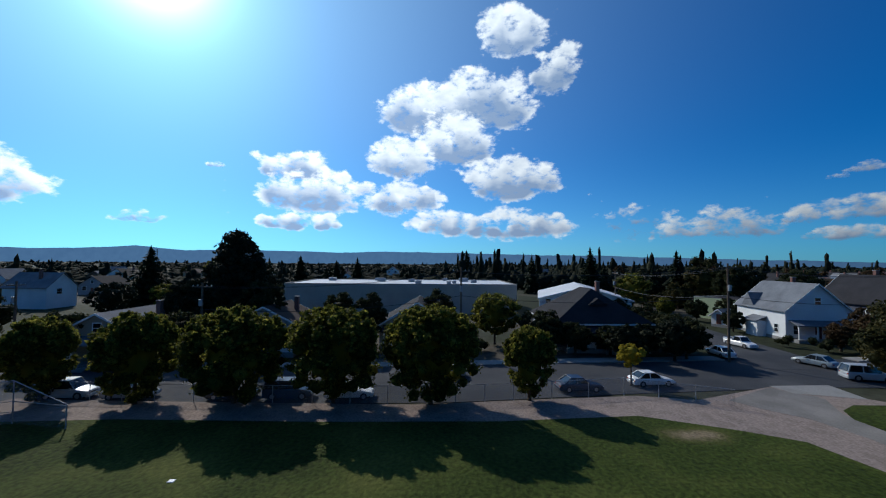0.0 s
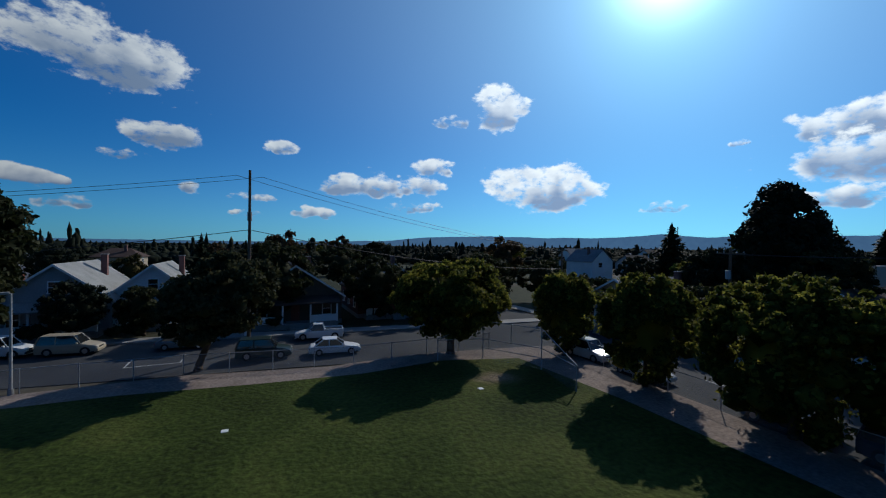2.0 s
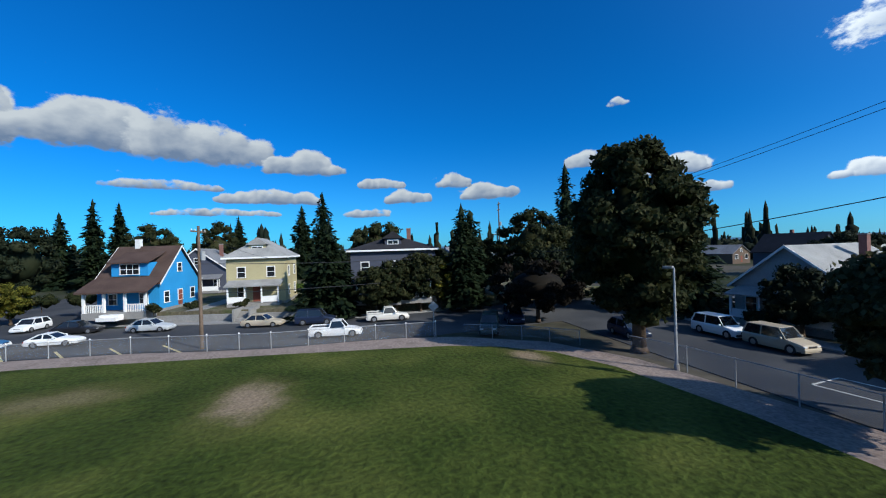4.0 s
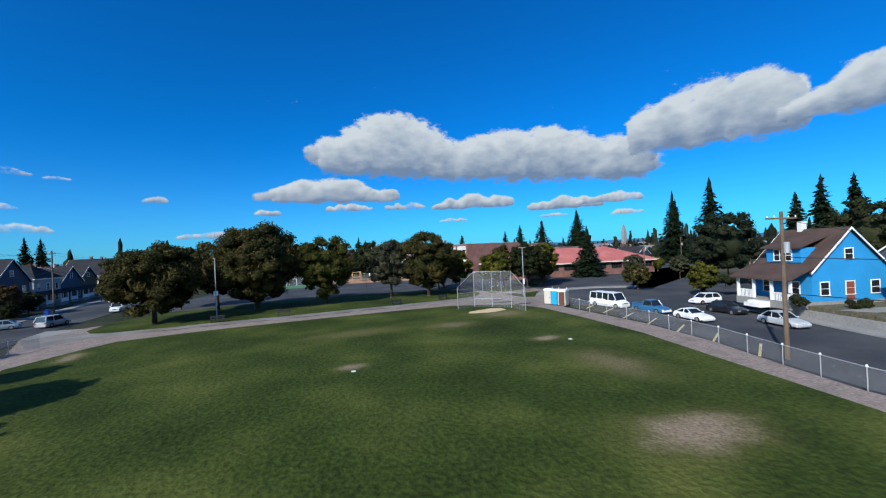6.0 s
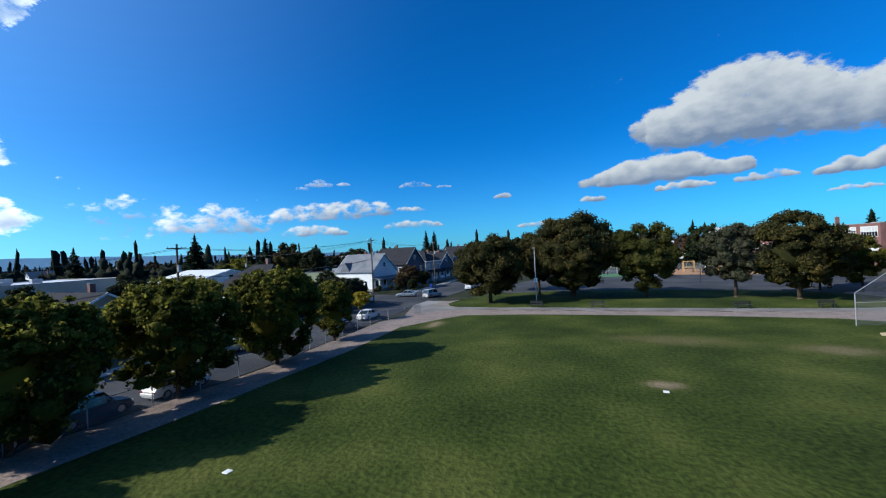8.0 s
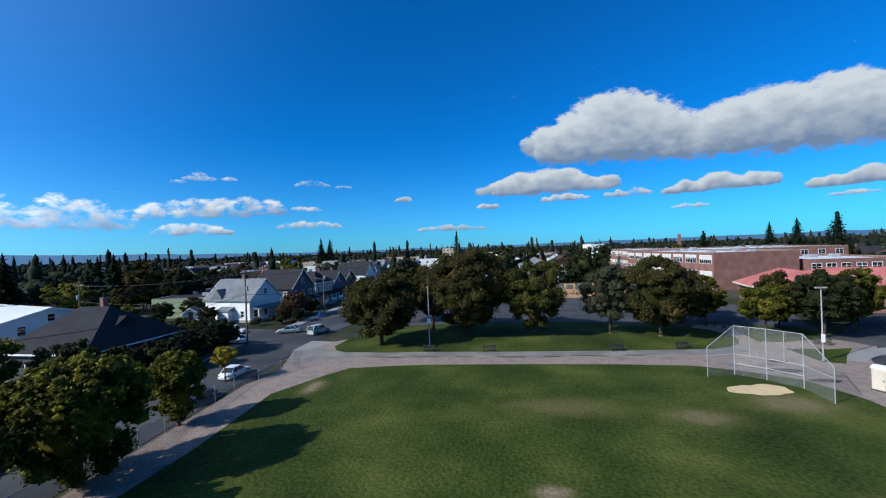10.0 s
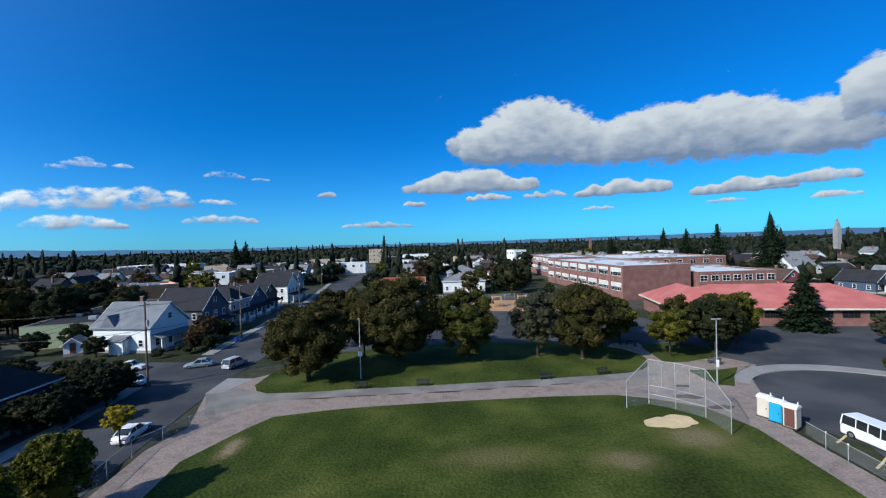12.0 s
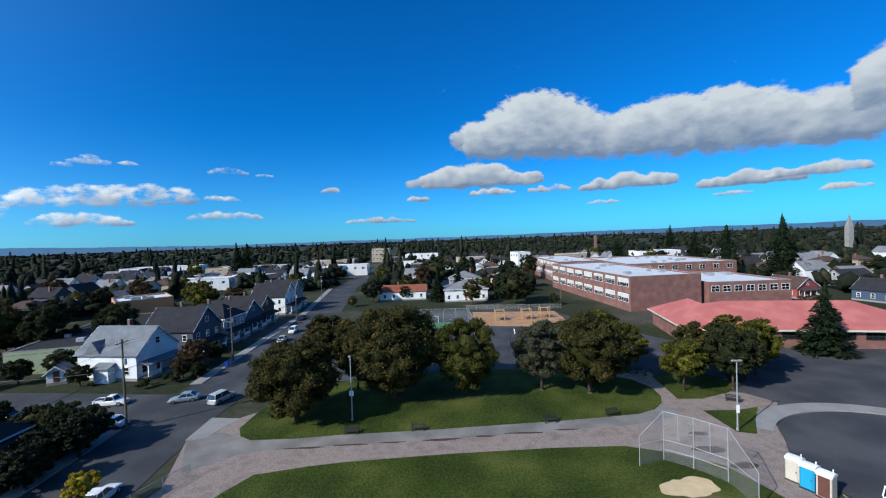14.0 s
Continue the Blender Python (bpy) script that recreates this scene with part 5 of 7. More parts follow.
part("cap", Shape().box(-1.35, 1.35, -1.35, 1.35, 21.0, 21.5).box(-0.15, 0.15, -0.15, 0.15, 21.5, 24.0), PALE, ch)
RED = "low brick building under a wide red hipped roof"
hipped("red_roof_building", RED, "building", 65.3, 76.3, -10.7, 44.5, 21.0, 3.6, 4.4, BRICK, REDROOF)
hipped("red_roof_building", "brick end wing under a red hipped roof", "building", 50.6, 79.6, 79.5, 23.0, 13.0, 3.7, 4.0, BRICK, REDROOF, bays=5)
flat_block("warehouse", "long pale warehouse with a white metal roof", "building", -89.4, 7.4, -90, 57.7, 27.9, 7.0, siding((0.34, 0.33, 0.29), "pale_grey_wall"), WHITEROOF, rows=1, cols=10, win=(1.4, 1.2), vents=10, seed=8, parapet=0.15, sides=("front", "right"))
house("white-walled hall with a pale metal gable roof", -72.8, 42.6, 75, 18.0, 24.0, 5.2, 2.4, W_WHITE, WHITEROOF, "gable", storeys=2, porch=False, chimney=False)
flat_block("long_store", "long low green-walled store with a dark flat roof", "building", -73.5, 86.9, 15, 17.2, 43.3, 4.6, siding((0.30, 0.36, 0.22), "pale_green_wall"), R_DARK, rows=0, vents=6, seed=9, parapet=0.15)
flat_block("orange_building", "flat-roofed building with an orange wall", "building", -83.6, 110.0, 42.6, 15.0, 16.0, 8.6, siding((0.55, 0.22, 0.09), "orange_render"), WHITEROOF, rows=0, vents=4, seed=10)
flat_block("white_block", "plain white flat-roofed building among trees", "building", -119.3, 194.5, 10, 37.2, 16.7, 6.0, W_WHITE, WHITEROOF, rows=1, cols=6, vents=3, seed=11)
flat_block("white_block", "plain white flat-roofed building among trees", "building", -66.9, 250.6, 5, 46.5, 18.6, 7.0, W_WHITE, WHITEROOF, rows=1, cols=8, vents=3, seed=12)
for i, (bx, by, bw, bd, bh_, bt) in enumerate(((-152.2, 214.9, 44, 20, 5.5, 8), (-97.3, 212.4, 30, 16, 6.5, 14), (-133.8, 275.2, 60, 22, 7, 5), (-28.2, 265.0, 26, 16, 7, 0), (-84.2, 306.3, 40, 18, 8, 3), (-205.3, 294.3, 60, 24, 8, 10), (18.7, 279.0, 22, 16, 8, 5), (-18.7, 353.4, 34, 18, 9, 0), (92.6, 277.9, 30, 18, 8, 12), (149.7, 283.1, 34, 20, 8, 0))):
    flat_block("pale_block", "pale flat-roofed shop building among the treetops", "building", bx, by, bt, bw, bd, bh_, W_WHITE if i % 2 else W_TAN, WHITEROOF, rows=1, cols=5, vents=2, seed=60 + i, sides=("front",))
flat_block("tan_block", "distant tan office block", "building", -60.3, 390.5, 0, 20.5, 14.9, 15.0, W_TAN, WHITEROOF, rows=3, cols=5, vents=2, seed=13)
flat_block("white_hall", "tall narrow white building among trees", "building", 41.6, 215.6, 12, 8.4, 13.0, 14.0, W_WHITE, WHITEROOF, rows=2, cols=2, vents=1, seed=14)
tow = thing("church_tower", "pale stone church tower far off", "tower", pose(316.0 * K, 310.0 * K, 0))
part("shaft", Shape().box(-2.2, 2.2, -2.2, 2.2, 0, 22.0), PALE, tow)
part("spire", Shape().add([(-2.2, -2.2, 22), (2.2, -2.2, 22), (2.2, 2.2, 22), (-2.2, 2.2, 22), (-0.3, -0.3, 33), (0.3, -0.3, 33), (0.3, 0.3, 33), (-0.3, 0.3, 33)], [(0, 1, 5, 4), (1, 2, 6, 5), (2, 3, 7, 6), (3, 0, 4, 7), (4, 5, 6, 7)]), PALE, tow)
house("white house with a red-brown roof behind the court", -14.4, 141.3, 90, 8.5, 19.0, 3.6, 2.2, W_WHITE, shingle((0.22, 0.075, 0.045), "rust_shingles"), "gable", storeys=1, porch=False)
house("grey-roofed white house behind the playground", 7.1, 135.6, 0, 17.0, 12.0, 4.6, 3.2, W_WHITE, R_GREY, "hip", storeys=1, porch=False)
house("house with solar panels on its roof", 8.0, 155.5, 0, 14.0, 11.0, 6.2, 3.4, W_GREY, R_GREY, "hip", storeys=2, porch=False)
for i, (x, y, m1, m2, lab) in enumerate(((104.5, 120.0, siding((0.30, 0.07, 0.07), "brick_red_siding"), R_BROWN, "red bungalow with white trim beyond the school"), (118.4, 107.0, W_DKBLUE, R_DARK, "dark gabled bungalow beyond the school"),
                                         (137.8, 115.9, W_WHITE, R_GREY, "white gabled bungalow beyond the school"), (154.5, 103.4, W_GREY, R_GREY, "grey bungalow beyond the parking lot"), (169.3, 86.7, W_TAN, R_GREY, "tan bungalow beyond the parking lot"))):
    house(lab, x, y, 15, 10.5, 11.0, 3.6, 3.4, m1, m2, "gable", storeys=1)

# ---------------------------------------------------------------- firs and garden trees
FIR = "dark green fir with drooping branches"
for i, (x, y, h, r) in enumerate(((36.4, -5.2, 9.6, 4.0), (94.1, -8.5, 21.8, 5.0), (87.8, -3.5, 17.6, 4.2), (100.0, 62.5, 23.3, 5.0), (100.0, 39.0, 20.0, 3.4), (105.0, 36.0, 20.0, 3.2), (112.0, 50.0, 18.0, 4.0), (80.2, 8.4, 14.3, 2.6),
                                  (35.1, -34.7, 17.6, 3.6), (20.0, -36.5, 11.2, 3.8), (-226.4, 33.7, 18.5, 7.0), (-89.8, 51.7, 14.6, 3.7), (-31.6, 220.9, 22.7, 5.6), (216.6, 379.7, 26.4, 6.0),
                                  (133.0, 155.5, 24.6, 7.0), (134.8, 189.4, 23.1, 7.4), (129.1, 204.5, 21.2, 5.1), (120.9, 91.0, 23.9, 4.7), (62.0, 64.8, 11.6, 3.2), (135.3, 158.8, 25.5, 7.0), (142.8, 107.8, 24.2, 5.0), (-128.2, 247.8, 22.5, 4.7), (-123.1, 250.3, 22.9, 4.7), (111.7, 255.7, 18.1, 5.6),
                                  (-132.4, -11.9, 12.0, 2.8), (-140.1, -20.9, 11.3, 2.4), (-110.3, -24.0, 12.4, 3.9), (-154.1, 120.5, 14.0, 3.7), (-89.6, -51.8, 13.9, 5.1), (-94.3, 75.6, 14.0, 3.2))):
    conifer("fir_tree", FIR, x, y, h, r, 100 + i, 3000 if h < 16 and abs(x) < 40 else 2200, size=0.32 if abs(x) < 70 else 0.5)
for x, y, h in ((31.8, -18.6, 11.4), (33.2, -20.2, 11.0)):
    conifer("cypress_tree", "narrow dark cypress column beside the house", x, y, h, 1.6, int(h * 10), 2600, column=1.0, size=0.26)
broadleaf("big_dark_tree", "huge dark dome-shaped tree rising over the roofs", -48.6, -12.0, 14.6, 7.4, 1.0, 130, leaf_mat("blackish_leaves", ((0.0, (0.007, 0.012, 0.007)), (0.6, (0.016, 0.022, 0.011)), (1.0, (0.035, 0.038, 0.018))), 0.12), 10000, 0.3, lobes=50, cone=0.8)
broadleaf("dark_tree", "dark tree against the big dome-shaped tree", -45.2, -16.0, 8.2, 4.0, 1.0, 131, MATS["blackish_leaves"], 5200, 0.28, lobes=30, cone=0.4)
for i, (x, y, h, r, lm) in enumerate(((34.0, -11.8, 5.6, 2.6, LEAF_DARK), (33.8, -14.4, 6.6, 2.8, LEAF_DARK), (34.2, -17.0, 6.2, 2.4, LEAF_ROW), (33.0, -9.4, 5.0, 2.2, LEAF_DARK), (-42.6, 2.7, 7.0, 2.1, LEAF_DARK), (-43.6, 6.2, 6.8, 2.1, LEAF_DARK), (-44.6, 14.5, 7.0, 2.3, LEAF_DARK), (-46.7, 21.9, 6.6, 3.3, LEAF_ROW), (-43.3, 27.1, 4.7, 2.9, LEAF_DARK), (-38.6, 42.0, 4.2, 2.4, LEAF_DARK),
                                      (-42.7, 43.2, 4.6, 2.2, LEAF_DARK), (-44.3, -7.1, 8.2, 3.2, LEAF_DARK), (-38.0, -13.0, 5.1, 2.7, LEAF_DARK), (-35.8, -23.4, 5.2, 2.9, LEAF_DARK), (33.0, -28.5, 11.3, 4.6, LEAF_DARK), (28.9, -26.8, 6.5, 4.2, MATS["blackish_leaves"]),
                                      (38.0, -23.8, 8.4, 3.7, LEAF_DARK), (39.5, -8.8, 6.0, 2.6, LEAF_DARK), (37.0, -12.1, 6.4, 2.7, LEAF_DARK), (35.8, -16.2, 7.2, 2.9, LEAF_DARK), (33.9, -18.1, 5.2, 2.3, LEAF_DARK), (56.6, -14.2, 11.4, 4.6, LEAF_DARK), (62.9, 33.3, 11.8, 4.8, MATS["blackish_leaves"]),
                                      (75.0, 11.3, 12.8, 4.1, LEAF_DARK), (73.0, 20.6, 12.2, 5.0, LEAF_DARK), (-5.8, -34.9, 8.3, 3.7, LEAF_DARK), (-17.5, -61.6, 7.9, 4.7, LEAF_DARK), (-24.6, -65.0, 9.0, 3.7, MATS["blackish_leaves"]), (23.5, -71.3, 7.6, 4.7, MATS["blackish_leaves"]),
                                      (25.5, -34.8, 9.0, 4.3, LEAF_DARK), (-15.7, -34.7, 6.8, 3.6, LEAF_DARK), (-23.7, -35.2, 7.6, 3.9, MATS["blackish_leaves"]), (-3.1, -34.3, 4.1, 2.1, LEAF_DARK), (-29.5, -34.0, 7.2, 3.8, LEAF_DARK), (-42.4, -39.1, 6.4, 3.7, LEAF_DARK),
                                      (21.1, 119.9, 11.5, 4.7, LEAF_DARK), (8.6, 123.7, 7.7, 3.0, LEAF_PARK), (-88.3, 78.3, 12.5, 4.3, LEAF_PARK), (-79.9, 78.9, 10.6, 3.7, LEAF_DARK), (-69.2, 83.7, 9.8, 4.1, LEAF_DARK), (40.3, 189.7, 12.0, 4.3, LEAF_DARK), (-3.2, 177.2, 13.2, 8.4, LEAF_DARK),
                                      (82.6, 63.9, 3.6, 1.6, LEAF_ROW), (47.1, 66.4, 6.9, 2.5, LEAF_ROW), (42.7, 61.6, 6.6, 2.7, LEAF_PARK), (87.8, 95.0, 4.3, 3.4, LEAF_BRONZE), (-60.7, 70.8, 4.6, 2.2, LEAF_DARK), (-57.3, 61.6, 3.2, 1.8, LEAF_DARK), (-42.9, 64.1, 3.4, 1.7, LEAF_BRONZE), (-40.0, 63.6, 2.4, 1.1, LEAF_DARK), (48.4, 26.8, 4.4, 1.9, LEAF_ROW), (48.6, 37.7, 3.9, 2.2, LEAF_PARK), (-69.0, 63.6, 4.0, 2.1, LEAF_DARK), (-64.8, 66.6, 4.6, 2.3, LEAF_DARK), (-61.1, 69.2, 5.5, 1.8, MATS["blackish_leaves"]), (-58.6, 71.7, 5.8, 1.9, MATS["blackish_leaves"]), (-56.4, 74.8, 4.6, 2.0, LEAF_DARK), (-73.5, 60.2, 3.7, 1.8, LEAF_ROW), (-43.3, 68.2, 5.2, 2.3, LEAF_BRONZE), (-42.1, 72.2, 3.5, 1.9, LEAF_DARK), (-40.6, 38.5, 3.6, 2.2, MATS["blackish_leaves"]), (-40.9, 34.5, 3.3, 2.1, LEAF_DARK), (-41.0, 30.4, 3.6, 2.2, LEAF_DARK), (-53.0, 45.0, 4.4, 2.3, LEAF_DARK), (-62.9, 45.8, 5.1, 2.8, LEAF_DARK), (-40.3, 42.0, 4.2, 2.2, MATS["blackish_leaves"]), (-37.9, 40.2, 4.3, 2.0, MATS["blackish_leaves"]), (-44.8, 42.6, 4.6, 2.2, LEAF_DARK), (-37.8, 34.8, 3.9, 1.9, MATS["blackish_leaves"]), (-42.5, 27.6, 4.3, 2.1, LEAF_DARK), (38.4, -17.0, 6.6, 2.9, MATS["blackish_leaves"]), (4.8, -34.0, 4.3, 2.1, LEAF_DARK), (9.2, -33.6, 4.8, 2.3, MATS["blackish_leaves"]))):
    broadleaf("garden_tree", "leafy garden tree among the houses", x, y, h, r, h * 0.13, 200 + i, lm, 2600 if h > 6 else 1500, 0.27 if h > 8 else 0.2, lobes=24, trunk=0.14)
for i, (x, y, h, r) in enumerate(((53.0, 22.4, 2.4, 2.0), (50.3, 25.1, 2.2, 1.6), (48.8, 2.3, 1.8, 1.5), (48.0, -4.7, 1.6, 1.4), (44.7, -6.9, 2.0, 1.6), (38.3, -7.2, 2.2, 1.4), (35.2, -12.7, 2.0, 1.5), (-1.7, -33.5, 1.8, 1.4), (-5.4, -33.3, 1.5, 1.2), (-17.0, -34.4, 1.7, 1.6),
                                  (-21.0, -34.9, 1.6, 1.6), (6.0, -33.4, 1.6, 1.5), (11.4, -33.2, 1.8, 1.5), (-38.3, 36.8, 1.8, 1.8), (-42.6, 31.1, 1.8, 1.6), (-42.6, 19.1, 1.8, 1.8), (-42.3, 13.1, 1.7, 1.6), (-40.4, -0.3, 1.8, 1.8), (-42.3, 61.9, 1.6, 1.5), (-45.8, 60.1, 1.4, 1.6))):
    shrub(x, y, h, r, 300 + i, z=1.1 if x > 29 else 0.0)
HEDGE = leaf_mat("hedge_leaves", ((0.0, (0.016, 0.031, 0.006)), (0.5, (0.039, 0.066, 0.012)), (1.0, (0.078, 0.117, 0.023))), 0.3)
for i, (x, y, h, r) in enumerate(((53.3, 18.3, 3.2, 2.1), (55.4, 15.7, 2.6, 1.6), (49.5, -2.0, 2.4, 1.7), (48.8, -5.9, 2.0, 1.4), (39.9, 11.6, 1.2, 1.2), (40.3, 3.7, 1.0, 1.0), (39.5, -2.7, 1.3, 1.3), (38.4, -5.8, 1.6, 1.5), (37.3, -12.9, 2.2, 1.6), (37.3, -15.4, 1.8, 1.6), (42.9, 8.8, 1.0, 1.1), (46.2, 2.6, 1.2, 1.0))):
    shrub(x, y, h, r, 340 + i, HEDGE if i < 4 else LEAF_ROW if i % 3 == 0 else None, "clipped bright green hedge bush beside the porch" if i < 4 else "low garden shrub on the dry bank", z=1.1)

# ---------------------------------------------------------------- poles, wires, signs
def utility_pole(x, y, h, turn, arms=1, label="weathered wooden utility pole with a crossarm", lamp=False):
    h *= K
    t = thing("utility_pole", label, "pole", pose(x * K, y * K, -0.15, 0, 0, turn))
    part("post", Shape().tube((0, 0, 0), (0, 0, h), 0.17, 0.11, 10), WOODPOLE, t)
    for a in range(arms):
        z = h - 0.5 - a * 1.1
        arm = part("crossarm", Shape().box(-1.2, 1.2, -0.06, 0.06, z - 0.06, z + 0.06), WOODPOLE, t)
        for i in (-1.1, -0.55, 0.55, 1.1):
            part("insulator", Shape().tube((i, 0, z + 0.06), (i, 0, z + 0.22), 0.05, 0.03, 6), CHROME, arm)
    part("transformer", Shape().tube((0, -0.32, h * 0.72), (0, -0.32, h * 0.72 + 0.8), 0.2, 0.2, 10), STEEL, t)
    if lamp:
        l2 = part("lamp_arm", Shape().tube((0, 0, h * 0.7), (0, 1.8, h * 0.74), 0.035, 0.03, 6), STEEL, t)
        part("lamp_head", Shape().box(-0.12, 0.12, 1.7, 2.2, h * 0.74 - 0.06, h * 0.74 + 0.06, 0.02), STEEL, l2)
    return t


def wire(a, b, sag, r=0.018):
    pts = [Vector(a).lerp(Vector(b), i / 14) - Vector((0, 0, sag * 4 * (i / 14) * (1 - i / 14))) for i in range(15)]
    d = (Vector(b) - Vector(a)).normalized()
    sd = Vector((-d.y, d.x, 0)) * r
    s = Shape()
    for p in pts:
        s.v += [tuple(p + sd), tuple(p + Vector((0, 0, r))), tuple(p - sd), tuple(p - Vector((0, 0, r)))]
    s.f = [(4 * i + j, 4 * i + (j + 1) % 4, 4 * i + 4 + (j + 1) % 4, 4 * i + 4 + j) for i in range(14) for j in range(4)]
    tagged(part("wire", s, DARKSTEEL), "sagging black overhead wire between poles", "wire")


POLES = [(-37.7, 46.1, 10.7, 90, 1), (-38.8, 71.9, 10.2, 90, 1), (-39.2, 104.7, 9.3, 90, 1), (-41.2, 17.1, 10.0, 90, 1), (-36.1, -9.6, 8.3, 90, 1), (-3.5, -25.8, 13.8, 0, 0), (-38.2, -30.1, 8.2, 0, 1), (26.0, 4.8, 9.0, -16, 1), (53.8, -35.1, 14.6, -16, 2), (-93.7, -53.2, 13.3, 40, 1), (37.4, -25.9, 8.8, 0, 1), (68.3, 54.5, 7.8, 20, 0), (87.4, 45.4, 8.0, 20, 1), (-46.6, 150.9, 8.4, 90, 1), (103.8, 74.4, 8.5, 20, 0), (-68.7, 48.0, 9.3, 0, 1), (34.4, 117.8, 8.7, 0, 0)]
for x, y, h, tn, arms in POLES:
    utility_pole(x, y, h, tn, arms, label="tall bare wooden utility pole" if arms == 0 else "weathered wooden utility pole with a crossarm", lamp=(x, y) == (-38.8, 71.9))
for i, j in ((0, 1), (1, 2), (0, 3), (3, 4), (2, 13), (5, 6), (5, 10), (0, 15)):
    (x0, y0, h0, _, _), (x1, y1, h1, _, _) = POLES[i], POLES[j]
    for off in (-0.9, 0.9):
        wire(((x0 + off) * K, y0 * K, h0 * K - 0.7), ((x1 + off) * K, y1 * K, h1 * K - 0.7), 0.8)
    wire((x0 * K, y0 * K, h0 * K * 0.66), (x1 * K, y1 * K, h1 * K * 0.66), 1.0, 0.03)
for z in (6.1, 3.9):
    wire((26.0 * K, 4.8 * K, z * K), (37.4 * K, -25.9 * K, z * K), 0.5, 0.03)
wire((26.0 * K, 4.8 * K, 8.4 * K), (46.0 * K, 0.0, 6.0 * K), 0.5)


def lamp_post(x, y, h, label, heads=1, box=False, turn=0):
    h *= K
    t = thing("street_lamp", label, "street lamp", pose(x * K, y * K, 0, 0, 0, turn))
    part("pole", Shape().tube((0, 0, -0.1), (0, 0, h), 0.1, 0.06, 10), STEEL, t)
    part("base", Shape().tube((0, 0, -0.1), (0, 0, 0.35), 0.17, 0.15, 10), PALE, t)
    for i in range(heads):
        s = 1 if i else -1
        part("lamp_head", Shape().box(s * 0.05, s * 0.62, -0.16, 0.16, h - 0.06, h + 0.1, 0.02) if s > 0 else Shape().box(-0.62, -0.05, -0.16, 0.16, h - 0.06, h + 0.1, 0.02), PALE, t)
    if box:
        part("sign_plate", Shape().box(-0.2, 0.2, -0.14, -0.1, h * 0.26, h * 0.26 + 1.0), WHITE, t, "white notice plate")
    return t


lamp_post(29.8, 40.7, 7.3, "grey steel park lamp with two heads and a notice", 2, True)
lamp_post(7.6, -20.1, 5.3, "grey steel street lamp with a flat head", 1, False, 200)
sp = lamp_post(-11.3, 46.2, 7.6, "slim green-grey lamp pole with a white sign", 1, False, 90)
part("sign_plate", Shape().box(-0.06, -0.03, -0.3, 0.3, 3.5, 4.2), WHITE, sp, "white sign plate").matrix_basis = pose(0, 0, 0, 0, 0, 0)
ss = thing("road_sign", "diamond-shaped road sign on a steel post", "sign", pose(21.4 * K, -11.6 * K, 0, 0, 0, 70))
part("post", Shape().tube((0, 0, -0.1), (0, 0, 2.9), 0.035, 0.035, 6), STEEL, ss)
part("plate", Shape().add([(-0.5, -0.05, 2.7), (0, -0.05, 2.2), (0.5, -0.05, 2.7), (0, -0.05, 3.2), (-0.5, -0.035, 2.7), (0, -0.035, 2.2), (0.5, -0.035, 2.7), (0, -0.035, 3.2)], [(0, 1, 2, 3), (7, 6, 5, 4), (0, 4, 5, 1), (1, 5, 6, 2), (2, 6, 7, 3), (3, 7, 4, 0)]), STEEL, ss)

# ---------------------------------------------------------------- fences and backstops
WIRE = bpy.data.materials.new("chain_link_mesh")
WIRE.use_nodes = True
_n, _l = WIRE.node_tree.nodes, WIRE.node_tree.links
_mx, _tr, _geo, _sep = _n.new("ShaderNodeMixShader"), _n.new("ShaderNodeBsdfTransparent"), _n.new("ShaderNodeNewGeometry"), _n.new("ShaderNodeTexChecker")
_n["Principled BSDF"].inputs["Base Color"].default_value = (0.30, 0.31, 0.32, 1)
_n["Principled BSDF"].inputs["Roughness"].default_value = 0.5
_sep.inputs["Scale"].default_value = 22.0
_l.new(_geo.outputs["Position"], _sep.inputs["Vector"])
_f = _n.new("ShaderNodeMapRange")
_f.inputs[3].default_value, _f.inputs[4].default_value = 0.08, 0.30
_l.new(_sep.outputs["Fac"], _f.inputs[0])
_l.new(_f.outputs[0], _mx.inputs[0])
_l.new(_tr.outputs[0], _mx.inputs[1])
_l.new(_n["Principled BSDF"].outputs[0], _mx.inputs[2])
_l.new(_mx.outputs[0], _n["Material Output"].inputs[0])


def net(parent, pts):
    return part("mesh_panel", Shape().add(pts, [tuple(range(len(pts)))]), WIRE, parent)


def fence(line, h=1.35, step=3.0, label="low chain-link fence on steel posts", caps=False):
    t = thing("fence", label, "fence", pose(line[0][0] * K, line[0][1] * K, 0))
    o = Vector((line[0][0] * K, line[0][1] * K, 0))
    for a, b in zip(line, line[1:]):
        a, b = Vector((a[0] * K, a[1] * K, 0)) - o, Vector((b[0] * K, b[1] * K, 0)) - o
        n = max(1, round((b - a).length / step))
        part("rail", Shape().tube(a + Vector((0, 0, h)), b + Vector((0, 0, h)), 0.025, 0.025, 6), STEEL, t)
        for i in range(n):
            p, q = a.lerp(b, i / n), a.lerp(b, (i + 1) / n)
            part("post", Shape().tube(p + Vector((0, 0, -0.2)), p + Vector((0, 0, h + 0.06)), 0.035, 0.035, 7), STEEL, t)
            if caps:
                part("post_cap", Shape().tube(p + Vector((0, 0, h + 0.02)), p + Vector((0, 0, h + 0.13)), 0.075, 0.05, 7), WHITE, t, "white post cap")
            net(t, [p + Vector((0, 0, 0.05)), q + Vector((0, 0, 0.05)), q + Vector((0, 0, h)), p + Vector((0, 0, h))])
    return t


